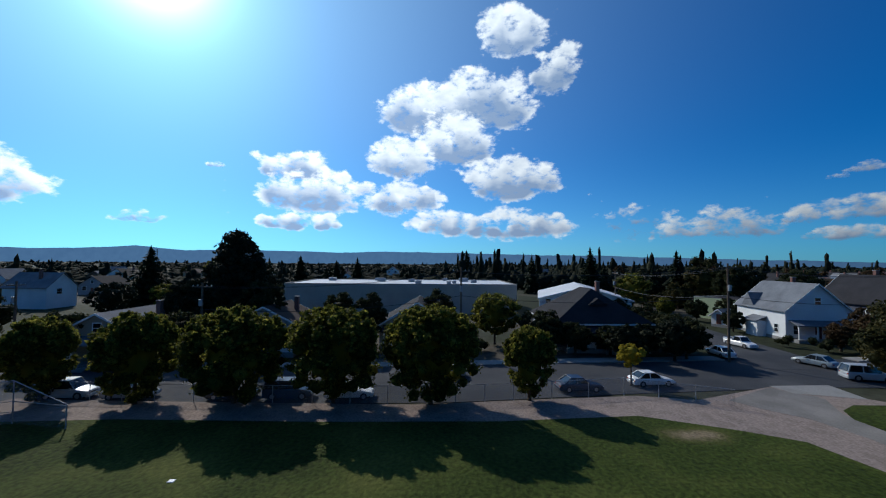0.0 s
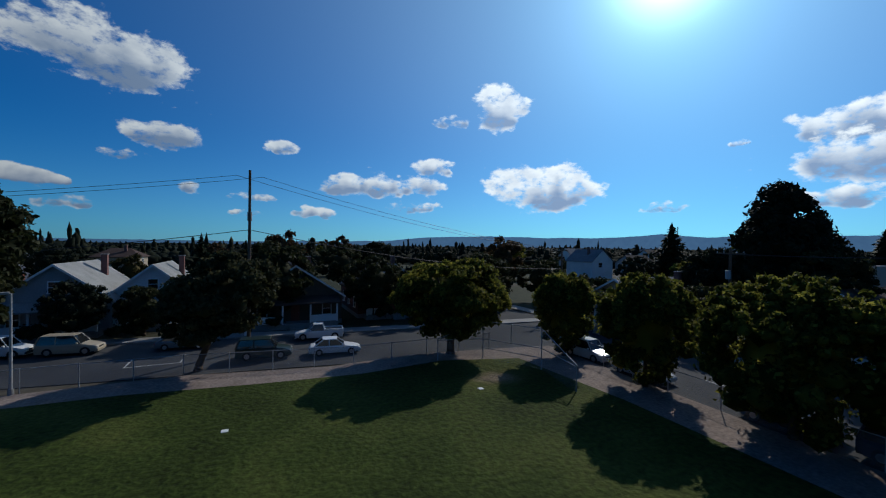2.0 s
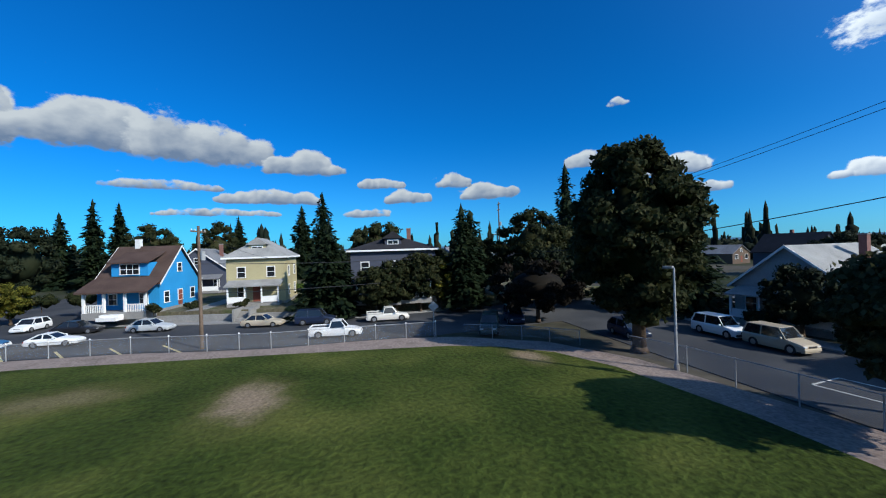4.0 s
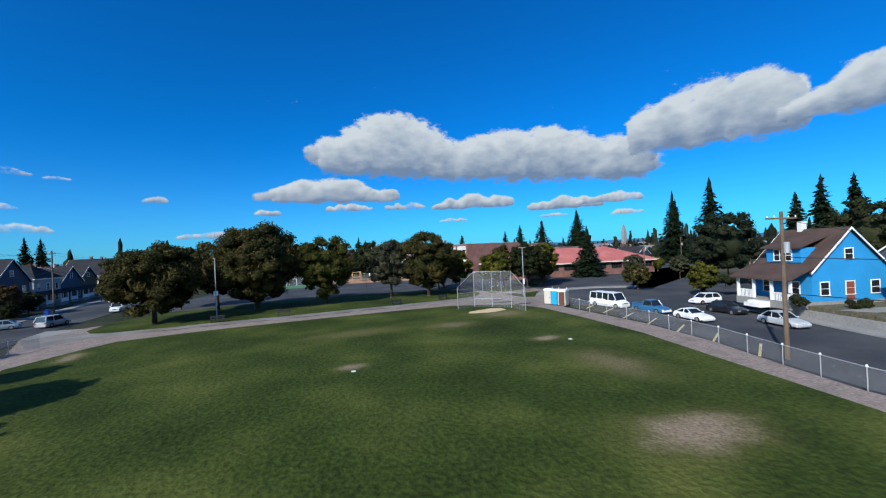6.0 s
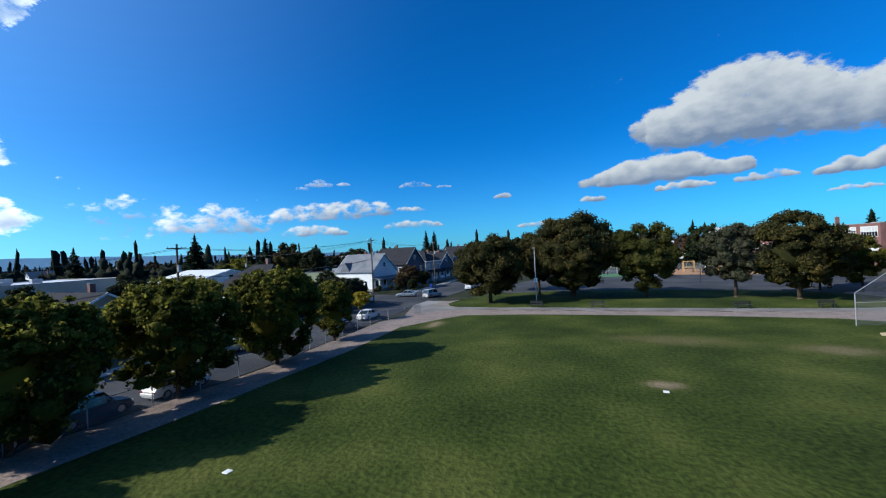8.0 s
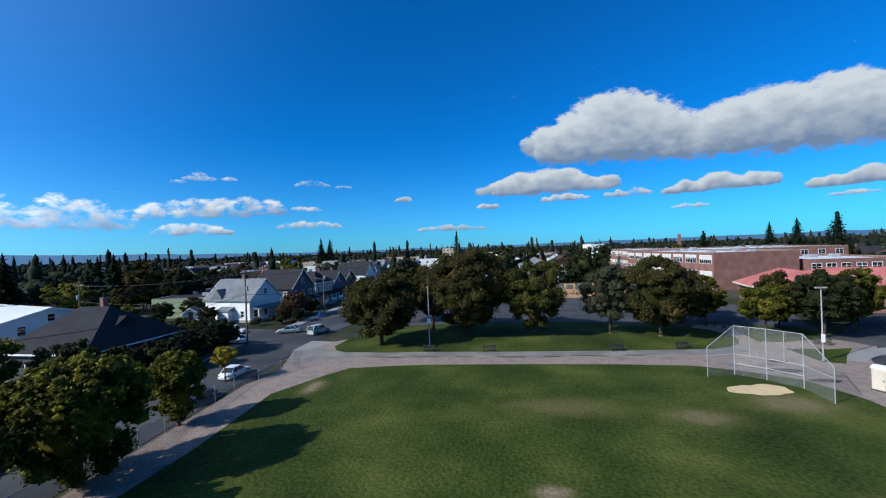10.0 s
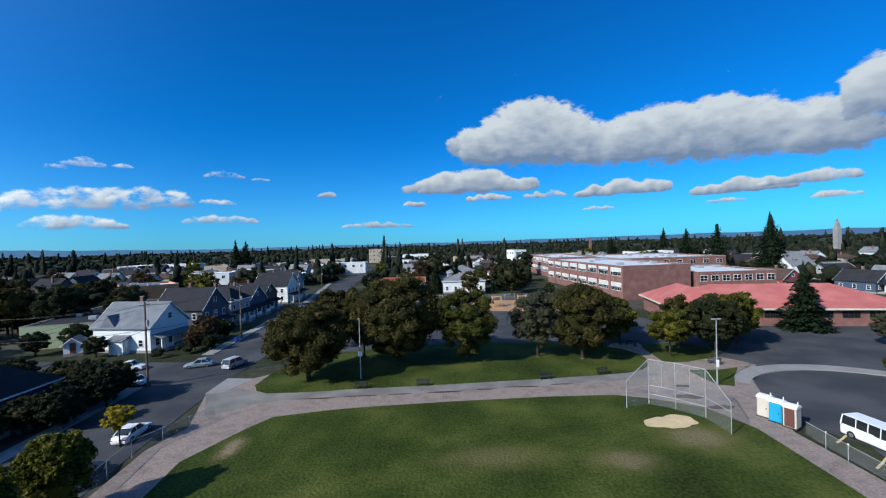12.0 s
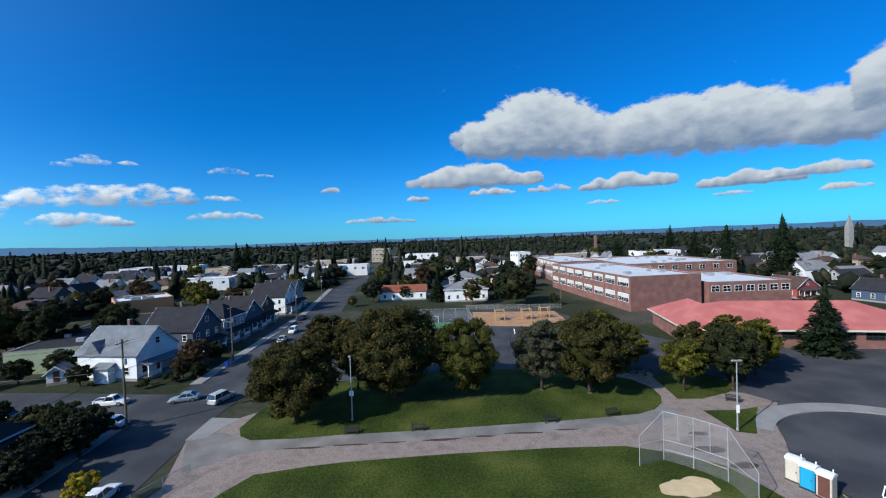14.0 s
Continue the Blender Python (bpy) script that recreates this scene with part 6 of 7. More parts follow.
fence([(-26.0, -16.7), (-25.2, -6.7), (-24.7, 5.0), (-24.7, 13.3), (-25.3, 20.0), (-26.8, 29.2), (-23.8, 36.0)], 1.5, 3.2)
fence([(-20.8, -18.8), (-10.0, -18.7), (0.0, -20.5), (7.5, -20.7), (10.8, -20.2)], 1.4)
fence([(21.3, -11.7), (22.5, -5.0), (23.2, 0.0), (24.5, 4.2), (26.3, 9.2), (28.0, 16.7), (28.4, 25.0), (28.8, 28.8)], 1.3, 2.9, "low chain-link fence on steel posts with white caps", True)
fence([(14.6, -19.7), (17.9, -17.2), (20.5, -13.7)], 1.0, 2.2)
fence([(-9.7, 99.1), (5.7, 99.1), (6.2, 81.6)], 4.0, 3.6, "tall chain-link court fence")
fence([(6.1, 114.6), (32.6, 111.6)], 1.6, 3.4)


def backstop(posts, label, mid):
    """Posts (x, y, height): upright tubes, a top rail, a middle rail and wire mesh between."""
    t = thing("backstop", label, "backstop", pose(posts[0][0] * K, posts[0][1] * K, 0))
    o = Vector((posts[0][0] * K, posts[0][1] * K, 0))
    P = [(Vector((x * K, y * K, 0)) - o, h * K) for x, y, h in posts]
    for p, h in P:
        part("post", Shape().tube(p + Vector((0, 0, -0.1)), p + Vector((0, 0, h)), 0.045, 0.045, 8), STEEL, t)
    for (p, h), (q, g) in zip(P, P[1:]):
        part("top_rail", Shape().tube(p + Vector((0, 0, h)), q + Vector((0, 0, g)), 0.035, 0.035, 8), STEEL, t)
        m = min(mid, h, g)
        part("middle_rail", Shape().tube(p + Vector((0, 0, m)), q + Vector((0, 0, m)), 0.03, 0.03, 8), STEEL, t)
        if h == g:
            part("lower_rail", Shape().tube(p + Vector((0, 0, m * 0.55)), q + Vector((0, 0, m * 0.55)), 0.03, 0.03, 8), STEEL, t)
            part("top_stay", Shape().tube(p.lerp(q, 0.5) + Vector((0, 0, m)), p.lerp(q, 0.5) + Vector((0, 0, h)), 0.03, 0.03, 8), STEEL, t)
        net(t, [p, q, q + Vector((0, 0, g)), p + Vector((0, 0, h))])
    return t


backstop([(16.9, 35.1, 2.7), (19.5, 35.9, 4.5), (21.3, 34.4, 4.5), (22.9, 32.4, 4.5), (22.9, 29.2, 2.7)], "tall steel-tube baseball backstop with wire mesh", 2.3)
backstop([(-15.6, -17.2, 1.5), (-18.8, -16.4, 2.7), (-21.0, -12.6, 2.7), (-20.2, -8.6, 1.5)], "old steel baseball backstop with wire mesh in tree shade", 1.7)

# ---------------------------------------------------------------- park furniture
def bench(x, y, turn):
    t = thing("park_bench", "dark slatted park bench beside the path", "bench", pose(x * K, y * K, 0.03, 0, 0, turn), "park benches")
    for i in range(3):
        part("seat_slat", Shape().box(-0.95, 0.95, -0.28 + i * 0.17, -0.15 + i * 0.17, 0.42, 0.47, 0.01), DARKSTEEL, t)
    for i in range(2):
        part("back_slat", Shape().box(-0.95, 0.95, 0.25 + i * 0.04, 0.29 + i * 0.04, 0.58 + i * 0.2, 0.72 + i * 0.2, 0.01), DARKSTEEL, t)
    for s in (-0.75, 0.75):
        part("leg", Shape().box(s - 0.05, s + 0.05, -0.26, -0.18, 0, 0.42).box(s - 0.05, s + 0.05, 0.2, 0.3, 0, 0.9).box(s - 0.05, s + 0.05, -0.26, 0.3, 0.36, 0.42), DARKSTEEL, t)
    return t


for x, y, a in ((-10.7, 42.9, 2), (-3.4, 43.1, 0), (11.3, 43.9, 8), (18.7, 45.1, 14), (28.2, 57.6, -50), (34.3, 47.6, -35)):
    bench(x, y, a)


def toilet(x, y, turn, colour, cname, door, dname, label):
    t = thing("portable_toilet", label, "portable toilet", pose(x * K, y * K, 0, 0, 0, turn))
    part("cabin", Shape().box(-0.57, 0.57, -0.57, 0.57, 0.08, 2.12, 0.04), siding(colour, cname), t)
    part("base", Shape().box(-0.6, 0.6, -0.64, 0.6, -0.03, 0.1), DARKSTEEL, t)
    arch = [(0.64 * math.cos(math.pi * k / 8), 2.1 + 0.3 * math.sin(math.pi * k / 8) ** 0.7) for k in range(9)]
    part("roof", Shape().add([(sx, a, b) for sx in (-0.62, 0.62) for a, b in arch], [(k, k + 1, k + 10, k + 9) for k in range(8)] + [tuple(range(8, -1, -1)), tuple(range(9, 18)), (0, 9, 17, 8)]), WHITE, t, "white arched translucent roof")
    d = part("door", Shape().box(-0.42, 0.42, -0.615, -0.56, 0.16, 2.02, 0.015), siding(door, dname), t)
    part("latch", Shape().box(0.28, 0.38, -0.64, -0.61, 1.0, 1.12), DARKSTEEL, d)
    part("vent_pipe", Shape().tube((0.35, 0.4, 2.1), (0.35, 0.4, 2.6), 0.05, 0.05, 8), WHITE, t)
    return t


toilet(28.4, 32.4, -62, (0.50, 0.46, 0.38), "cream_plastic", (0.52, 0.47, 0.4), "cream_door_plastic", "cream portable toilet with a white roof")
toilet(28.6, 31.3, -62, (0.01, 0.26, 0.46), "blue_plastic", (0.012, 0.30, 0.52), "blue_door_plastic", "bright blue portable toilet with a white roof")
toilet(28.9, 30.2, -62, (0.50, 0.46, 0.38), "cream_plastic", (0.12, 0.05, 0.04), "brown_door_plastic", "brown and cream portable toilet with a white roof")


def goal(x, y, turn):
    t = thing("football_goal", "small white football goal frame on the court", "goal", pose(x * K, y * K, 0, 0, 0, turn))
    for s in (-1.5, 1.5):
        part("post", Shape().tube((s, 0, 0), (s, 0, 2.1), 0.06, 0.06, 8), WHITE, t)
    part("crossbar", Shape().tube((-1.5, 0, 2.1), (1.5, 0, 2.1), 0.06, 0.06, 8), WHITE, t)


goal(-3.0, 98.0, 0)
WOODTAN = mat("play_timber", (0.45, 0.27, 0.12), 0.8, 0.15, 1.0, 12.0, 0.3)
for px, py in ((13.5, 99.1), (20.2, 99.3), (25.0, 100.5)):
    pg = thing("play_frame", "tan timber climbing frame on wood chips", "play frame", pose(px * K, py * K, 0.02))
    for sx in (-1.3, 1.3):
        for sy in (-1.0, 1.0):
            part("post", Shape().box(sx - 0.1, sx + 0.1, sy - 0.1, sy + 0.1, -0.02, 3.2), WOODTAN, pg)
    part("deck", Shape().box(-1.3, 1.3, -1.0, 1.0, 1.3, 1.45), WOODTAN, pg)
    part("beam", Shape().box(-1.4, 1.4, -0.1, 0.1, 2.9, 3.1), WOODTAN, pg)
    part("slide", Shape().add([(1.3, -0.35, 1.45), (1.3, 0.35, 1.45), (3.6, 0.35, 0.2), (3.6, -0.35, 0.2), (1.3, -0.35, 1.35), (1.3, 0.35, 1.35), (3.6, 0.35, 0.1), (3.6, -0.35, 0.1)], [(0, 3, 2, 1), (4, 5, 6, 7), (0, 4, 7, 3), (1, 2, 6, 5), (2, 3, 7, 6)]), paint((0.1, 0.25, 0.4), "slide_plastic"), pg)
hp = thing("basketball_hoop", "basketball hoop on a bent dark post", "basketball hoop", pose(12.2 * K, 75.3 * K, -0.06, 0, 0, 90))
part("post", Shape().tube((0, 0, 0), (0, 0, 2.9), 0.07, 0.07, 8).tube((0, 0, 2.85), (0, -0.9, 3.3), 0.06, 0.06, 8), DARKSTEEL, hp)
part("backboard", Shape().box(-0.7, 0.7, -1.0, -0.94, 2.9, 3.9, 0.02), WHITE, hp)
part("rim", Shape().tube((0, -1.05, 3.05), (0, -1.45, 3.05), 0.02, 0.02, 6).tube((-0.22, -1.25, 3.05), (0.22, -1.25, 3.05), 0.02, 0.02, 6), REDLAMP, hp)
bn = thing("wheelie_bin", "blue plastic recycling bin on the kerb", "bin", pose(-38.2 * K, 68.7 * K, -0.03))
part("body", Shape().add([(-0.26, -0.26, 0.06), (0.26, -0.26, 0.06), (0.26, 0.26, 0.06), (-0.26, 0.26, 0.06), (-0.33, -0.33, 0.95), (0.33, -0.33, 0.95), (0.33, 0.33, 0.95), (-0.33, 0.33, 0.95)], [(3, 2, 1, 0), (0, 1, 5, 4), (1, 2, 6, 5), (2, 3, 7, 6), (3, 0, 4, 7), (4, 5, 6, 7)]), paint((0.01, 0.05, 0.3), "blue_bin_plastic"), bn)
part("lid", Shape().box(-0.36, 0.36, -0.38, 0.36, 0.95, 1.03, 0.02), MATS["blue_bin_plastic"], bn)
for s in (-0.22, 0.22):
    part("wheel", Shape().tube((s - 0.04, 0.28, 0.1), (s + 0.04, 0.28, 0.1), 0.1, 0.1, 10), TYRE, bn)

# garden steps before the yellow house
st = thing("garden_steps", "concrete garden steps up the bank with a landing", "steps", pose(37.0 * K, 3.4 * K, -0.05, 0, 0, -106))
for i in range(8):
    part("step", Shape().box(-0.8, 0.8, 0.32 * i, 2.9, 0.17 * i, 0.17 * (i + 1)), PALE, st)
for s in (-0.95, 0.95):
    part("cheek_wall", Shape().box(s - 0.12, s + 0.12, -0.1, 2.9, -0.1, 1.5), PALE, st)

hy = thing("fire_hydrant", "small pale fire hydrant on the kerb", "hydrant", pose(-3.2 * K, -30.7 * K, -0.03))
part("barrel", Shape().tube((0, 0, 0), (0, 0, 0.5), 0.13, 0.12, 10).tube((0, 0, 0.5), (0, 0, 0.66), 0.14, 0.05, 10), WHITE, hy)
for s in (-1, 1):
    part("outlet_cap", Shape().tube((s * 0.1, 0, 0.4), (s * 0.2, 0, 0.4), 0.06, 0.06, 8), STEEL, hy)
# painted bays on the streets
LINE = mat("road_paint", (0.5, 0.42, 0.2), 0.8, 0.2, 1.5, 8.0, 0.1)
LINEW = mat("white_road_paint", (0.5, 0.5, 0.48), 0.8, 0.2, 1.5, 8.0, 0.1)
for i in range(7):
    fx, fy = 25.4 + i * 0.8, 6.0 + i * 3.6
    d = Vector((0.86, 0.5))
    tagged(part("bay_line", Shape().slab([(fx * K + 0.05, fy * K - 0.08), (fx * K + d.x * 4.6 + 0.05, fy * K + d.y * 4.6 - 0.08), (fx * K + d.x * 4.6 - 0.05, fy * K + d.y * 4.6 + 0.08), (fx * K - 0.05, fy * K + 0.08)], -0.141, -0.119), LINE), "worn yellow parking bay line", "road marking", kind="structure")
for x0, x1, y0, y1 in ((0.6, 3.8, -23.9, -23.8), (0.6, 3.8, -26.0, -25.9), (3.7, 3.8, -26.0, -23.8), (0.6, 0.7, -24.6, -23.8)):
    tagged(part("bay_line", Shape().box(x0 * K, x1 * K, y0 * K, y1 * K, -0.15, -0.138), LINEW), "worn white parking bay line", "road marking", kind="structure")

# ---------------------------------------------------------------- the town beyond
def town_house(label, w, d, wall_h, rise, wall, roof, style, chimney):
    """A house of the far town: walls, roof, door, chimney and a few windows."""
    t = thing("town_house", label, "house", None, "town houses")
    body = Shape().box(-w / 2, w / 2, -d / 2, d / 2, -0.3, wall_h)
    if style == "gable":
        for s in (-1, 1):
            body.add([(-w / 2, s * d / 2, wall_h), (w / 2, s * d / 2, wall_h), (0, s * d / 2, wall_h + rise), (-w / 2, s * (d / 2 - 0.15), wall_h), (w / 2, s * (d / 2 - 0.15), wall_h), (0, s * (d / 2 - 0.15), wall_h + rise)],
                     [(0, 1, 2), (5, 4, 3), (0, 3, 4, 1), (1, 4, 5, 2), (2, 5, 3, 0)] if s > 0 else [(2, 1, 0), (3, 4, 5), (1, 4, 3, 0), (2, 5, 4, 1), (0, 3, 5, 2)])
    part("wall", body, wall, t)
    part("roof", roof_gable(w, d, wall_h, rise) if style == "gable" else roof_hip(w, d, wall_h, rise), roof, t)
    part("door", Shape().box(-0.48, 0.48, -d / 2 - 0.05, -d / 2 + 0.02, 0.4, 2.45), siding((0.2, 0.06, 0.04), "door_paint_200"), t)
    for q, m in ((-0.28, -1), (0.28, -1), (0.1, 1)):
        window(t, 1.5, 1.4, pose(q * w, m * d / 2, wall_h - 1.2, 0, 0, 0 if m < 0 else 180), WHITE)
    if style == "gable":
        window(t, 1.0, 1.1, pose(0, -d / 2, wall_h + rise * 0.36), WHITE)
    if chimney:
        part("chimney", Shape().box(w * 0.18, w * 0.18 + 0.6, d * 0.12, d * 0.12 + 0.6, wall_h, wall_h + rise + 0.9), BRICK, t)
    return t


TEMPLATES = []
for w, d, wh_, rise, m1, m2, stl, lab in ((9, 11, 5.4, 3.6, W_WHITE, R_GREY, "gable", "white gabled house among trees"), (10, 12, 3.4, 3.2, W_GREY, R_DARK, "gable", "grey bungalow among trees"), (9, 10, 5.6, 2.4, W_TAN, R_BROWN, "hip", "tan two-storey house among trees"),
                                          (10, 11, 3.4, 2.8, W_BROWN, R_GREY, "gable", "brown bungalow among trees"), (9, 12, 5.2, 3.8, W_SLATE, R_DARK, "gable", "dark gabled house among trees"), (12, 10, 3.6, 2.2, W_WHITE, R_PALE, "hip", "white bungalow with a pale roof among trees"),
                                          (10, 11, 5.6, 3.2, W_WHITE, R_DARK, "gable", "white two-storey house with a dark roof among trees")):
    TEMPLATES.append((town_house(lab, w, d, wh_, rise, m1, m2, stl, len(TEMPLATES) % 2 == 0), lab))


def free(x, y, gap=0.0):
    """True where the plan leaves room for town houses and trees."""
    if -62 - gap < x < 62 + gap and -42 - gap < y < 70 + gap:
        return False
    if -32 - gap < x < 28 + gap and 128 < y < 176 and gap > 3:
        return False
    if -66 - gap < x < -20 and 60 < y < 172 + gap:
        return False
    if -22 <= x < 120 + gap and 60 < y < 132 + gap:
        return False
    if 36 - gap < x < 122 + gap and 100 < y < 252 + gap:
        return False
    if -112 - gap < x < -60 and -20 - gap < y < 80 + gap:
        return False
    if -110 - gap < x < -70 and 84 < y < 190 + gap:
        return False
    if 40 < x < 112 + gap and -45 - gap < y < 62:
        return False
    if abs(x + 44 + (y - 190) * 0.08) < 9 + gap and y > 100:
        return False
    return True


rg = random.Random(77)
placed, other = [], []
for gx in range(-24, 25):
    for gy in range(-12, 32):
        x, y = gx * 12.5 + rg.uniform(-1.6, 1.6), gy * 15.0 + rg.uniform(-1.5, 1.5) + (gx % 2) * 2
        if gx % 3 == 1 or not free(x, y, 5) or math.hypot(x, y) > 440:
            continue
        (placed if y > 60 and abs(x) < y * 1.05 else other).append((x, y))
rg.shuffle(placed)
rg.shuffle(other)
placed = sorted(placed, key=lambda p: math.hypot(*p) + rg.uniform(0, 120))[:150] + other[:50]
for i, (x, y) in enumerate(placed):
    tpl, lab = TEMPLATES[rg.randrange(7)]
    m = pose(x * K, y * K, 0, 0, 0, rg.choice((90, 270, 90, 270, 0, 180)) + rg.uniform(-4, 4))
    if i < 7:
        tpl, lab = TEMPLATES[i]
        tpl.matrix_basis = m
    else:
        copy_thing(tpl, m)

# mid-distance trees, each one a thing
MID = []
for i, lm in enumerate((LEAF_DARK, LEAF_PARK, LEAF_ROW, LEAF_DARK, LEAF_BRONZE, MATS["blackish_leaves"])):
    MID.append(broadleaf("town_tree", "leafy town tree between the houses", 0, 0, 8.0 + (i % 3), 4.0 + 0.5 * (i % 2), 1.2, 400 + i, lm, 800, 0.48, lobes=14, group="town trees"))
MID.append(conifer("town_fir", "dark fir between the houses", 0, 0, 13.0, 3.2, 420, 900, group="town trees", size=0.6))
spots = []
while len(spots) < 296:
    a, d = rg.uniform(0, 6.2832), rg.uniform(62, 300)
    if len(spots) > 110:
        a, d = radians(90) + rg.uniform(-0.85, 0.95), rg.uniform(90, 330)
    x, y = d * math.cos(a), d * math.sin(a)
    if free(x, y, 0) and min([math.hypot(x - u, y - v) for u, v in placed] + [99]) > 5.2:
        spots.append((x, y))
spots += [(-101.6, 87.0), (-96.0, 95.5), (-89.5, 104.7), (-83.8, 112.1), (-106.4, 75.3), (-85.9, 59.9), (-91.4, 65.0), (-97.5, 69.6), (-94.9, 69.8), (-103.1, 75.7), (-86.5, 66.1), (-63.0, 119.8), (-57.2, 127.5), (-69.4, 121.1), (20.8, 140.1), (25.7, 128.5), (29.3, 148.2), (22.6, 159.7), (-24.6, 135.6), (-29.7, 127.7), (32.5, 118.2), (-2.0, 148.6), (33.8, 163.8), (-54.5, 137.1)]
while len(spots) < 352:          # trees round the houses beyond the southern street
    a, d = radians(90) + radians(rg.uniform(70, 185)), rg.uniform(60, 150)
    x, y = d * math.cos(a), d * math.sin(a)
    if free(x, y, 0) and min(math.hypot(x - u, y - v) for u, v in placed) > 5:
        spots.append((x, y))
while len(spots) < 376:          # gardens and yards behind the western houses
    x, y = rg.uniform(-122, -64), rg.uniform(62, 146)
    if math.hypot(x + 73.5, (y - 86.9) * 0.55) > 14 and math.hypot(x + 83.6, y - 110) > 11 and min(math.hypot(x - u, y - v) for u, v in placed) > 5:
        spots.append((x, y))
for i, (x, y) in enumerate(spots):
    s = rg.uniform(0.5, 1.12)
    m = pose(x * K, y * K, -0.1, 0, 0, rg.uniform(0, 360)) @ Matrix.Diagonal((s, s, s * rg.uniform(0.85, 1.15), 1))
    k = i if i < 7 else rg.choice((0, 0, 1, 1, 2, 3, 3, 5, 5, 4, 6, 6))
    if i < 7:
        MID[k].matrix_basis = m
    else:
        copy_thing(MID[k], m)

# far woods as one piece
rn = np.random.RandomState(9)
verts, faces, nv = [], [], len(LOW_V)
count = 0
while count < 36000:
    a, d = rn.uniform(0, 6.2832), 165 * (3000 / 165) ** (rn.uniform(0, 1) ** 1.35)
    x, y = d * math.cos(a), d * math.sin(a)
    if not free(x, y, 2):
        continue
    if d < 440 and (rn.uniform() < 0.25 or min(math.hypot(x - u, y - v * 1.0 + 6.0) for u, v in placed) < 10):
        continue
    big = 1 + d / 900
    h, r = rn.uniform(4, 8.6) * (1 + d / 4000), rn.uniform(2.2, 4.2) * big
    fir = rn.uniform() < 0.14
    if fir:
        h, r = h * rn.uniform(1.0, 1.85), r * 0.9
    if x < 0.3 * abs(y) and y < 30:          # the land falls away towards the river
        h *= 0.58
    for part_ in range(3):          # a treetop is a heap of uneven clumps
        jag = 1 + 0.3 * rn.normal(size=(nv, 1))
        off = rn.normal(size=2) * r * 0.42
        if fir:
            v = LOW_V * jag * [r * (0.75 - 0.22 * part_), r * (0.75 - 0.22 * part_), h * 0.42] + [off[0] * 0.2, off[1] * 0.2, h * (0.4 + 0.4 * part_)]
        else:
            v = LOW_V * jag * [r * 0.72, r * 0.72, h * rn.uniform(0.3, 0.5)] + [off[0], off[1], h * rn.uniform(0.4, 0.6)]
        verts.append(v + [x * K, y * K, -0.2])
        faces.append(LOW_F + nv * count)
        count += 1
me = bpy.data.meshes.new("far_woods")
V, Fc = np.concatenate(verts), np.concatenate(faces)
me.vertices.add(len(V))
me.vertices.foreach_set("co", V.astype(np.float32).ravel())
me.loops.add(Fc.size)
me.loops.foreach_set("vertex_index", Fc.astype(np.int32).ravel())
me.polygons.add(len(Fc))
me.polygons.foreach_set("loop_start", (np.arange(len(Fc)) * 3).astype(np.int32))
me.update(calc_edges=True)
tagged(part("far_woods", me, LEAF_FAR), "dense dark green treetops of the distant town", "woods", kind="stuff")

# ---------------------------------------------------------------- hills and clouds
# the hills shine by themselves, with the blue of distant haze in their colour
HILL = bpy.data.materials.new("haze_painted_hills")
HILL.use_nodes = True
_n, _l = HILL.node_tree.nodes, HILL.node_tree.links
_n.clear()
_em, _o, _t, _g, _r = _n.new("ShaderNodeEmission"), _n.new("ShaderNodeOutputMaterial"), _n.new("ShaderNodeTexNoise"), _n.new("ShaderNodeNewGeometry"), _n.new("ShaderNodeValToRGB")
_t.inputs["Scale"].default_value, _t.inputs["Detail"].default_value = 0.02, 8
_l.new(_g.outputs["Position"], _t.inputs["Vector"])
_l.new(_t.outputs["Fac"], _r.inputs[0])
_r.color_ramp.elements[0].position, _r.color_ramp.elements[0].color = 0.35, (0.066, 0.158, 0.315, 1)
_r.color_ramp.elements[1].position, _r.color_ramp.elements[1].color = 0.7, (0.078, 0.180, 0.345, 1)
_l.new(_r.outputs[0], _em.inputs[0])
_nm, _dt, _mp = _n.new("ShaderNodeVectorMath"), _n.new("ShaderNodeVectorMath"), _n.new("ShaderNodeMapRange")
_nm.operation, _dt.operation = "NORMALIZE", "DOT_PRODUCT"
_dt.inputs[1].default_value = sun_dir          # painted haze: the hills' own glow grows towards the sun
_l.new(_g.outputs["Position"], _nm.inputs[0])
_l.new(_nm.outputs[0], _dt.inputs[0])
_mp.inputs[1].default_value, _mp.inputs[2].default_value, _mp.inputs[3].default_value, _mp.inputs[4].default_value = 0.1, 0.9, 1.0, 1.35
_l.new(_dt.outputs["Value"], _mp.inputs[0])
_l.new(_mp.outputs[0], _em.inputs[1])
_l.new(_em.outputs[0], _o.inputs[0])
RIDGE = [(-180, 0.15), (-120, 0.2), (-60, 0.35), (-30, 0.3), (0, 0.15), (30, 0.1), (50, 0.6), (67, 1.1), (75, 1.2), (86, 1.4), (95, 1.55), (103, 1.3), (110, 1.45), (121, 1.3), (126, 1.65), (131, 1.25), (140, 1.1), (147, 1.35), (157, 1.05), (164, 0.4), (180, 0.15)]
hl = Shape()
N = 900
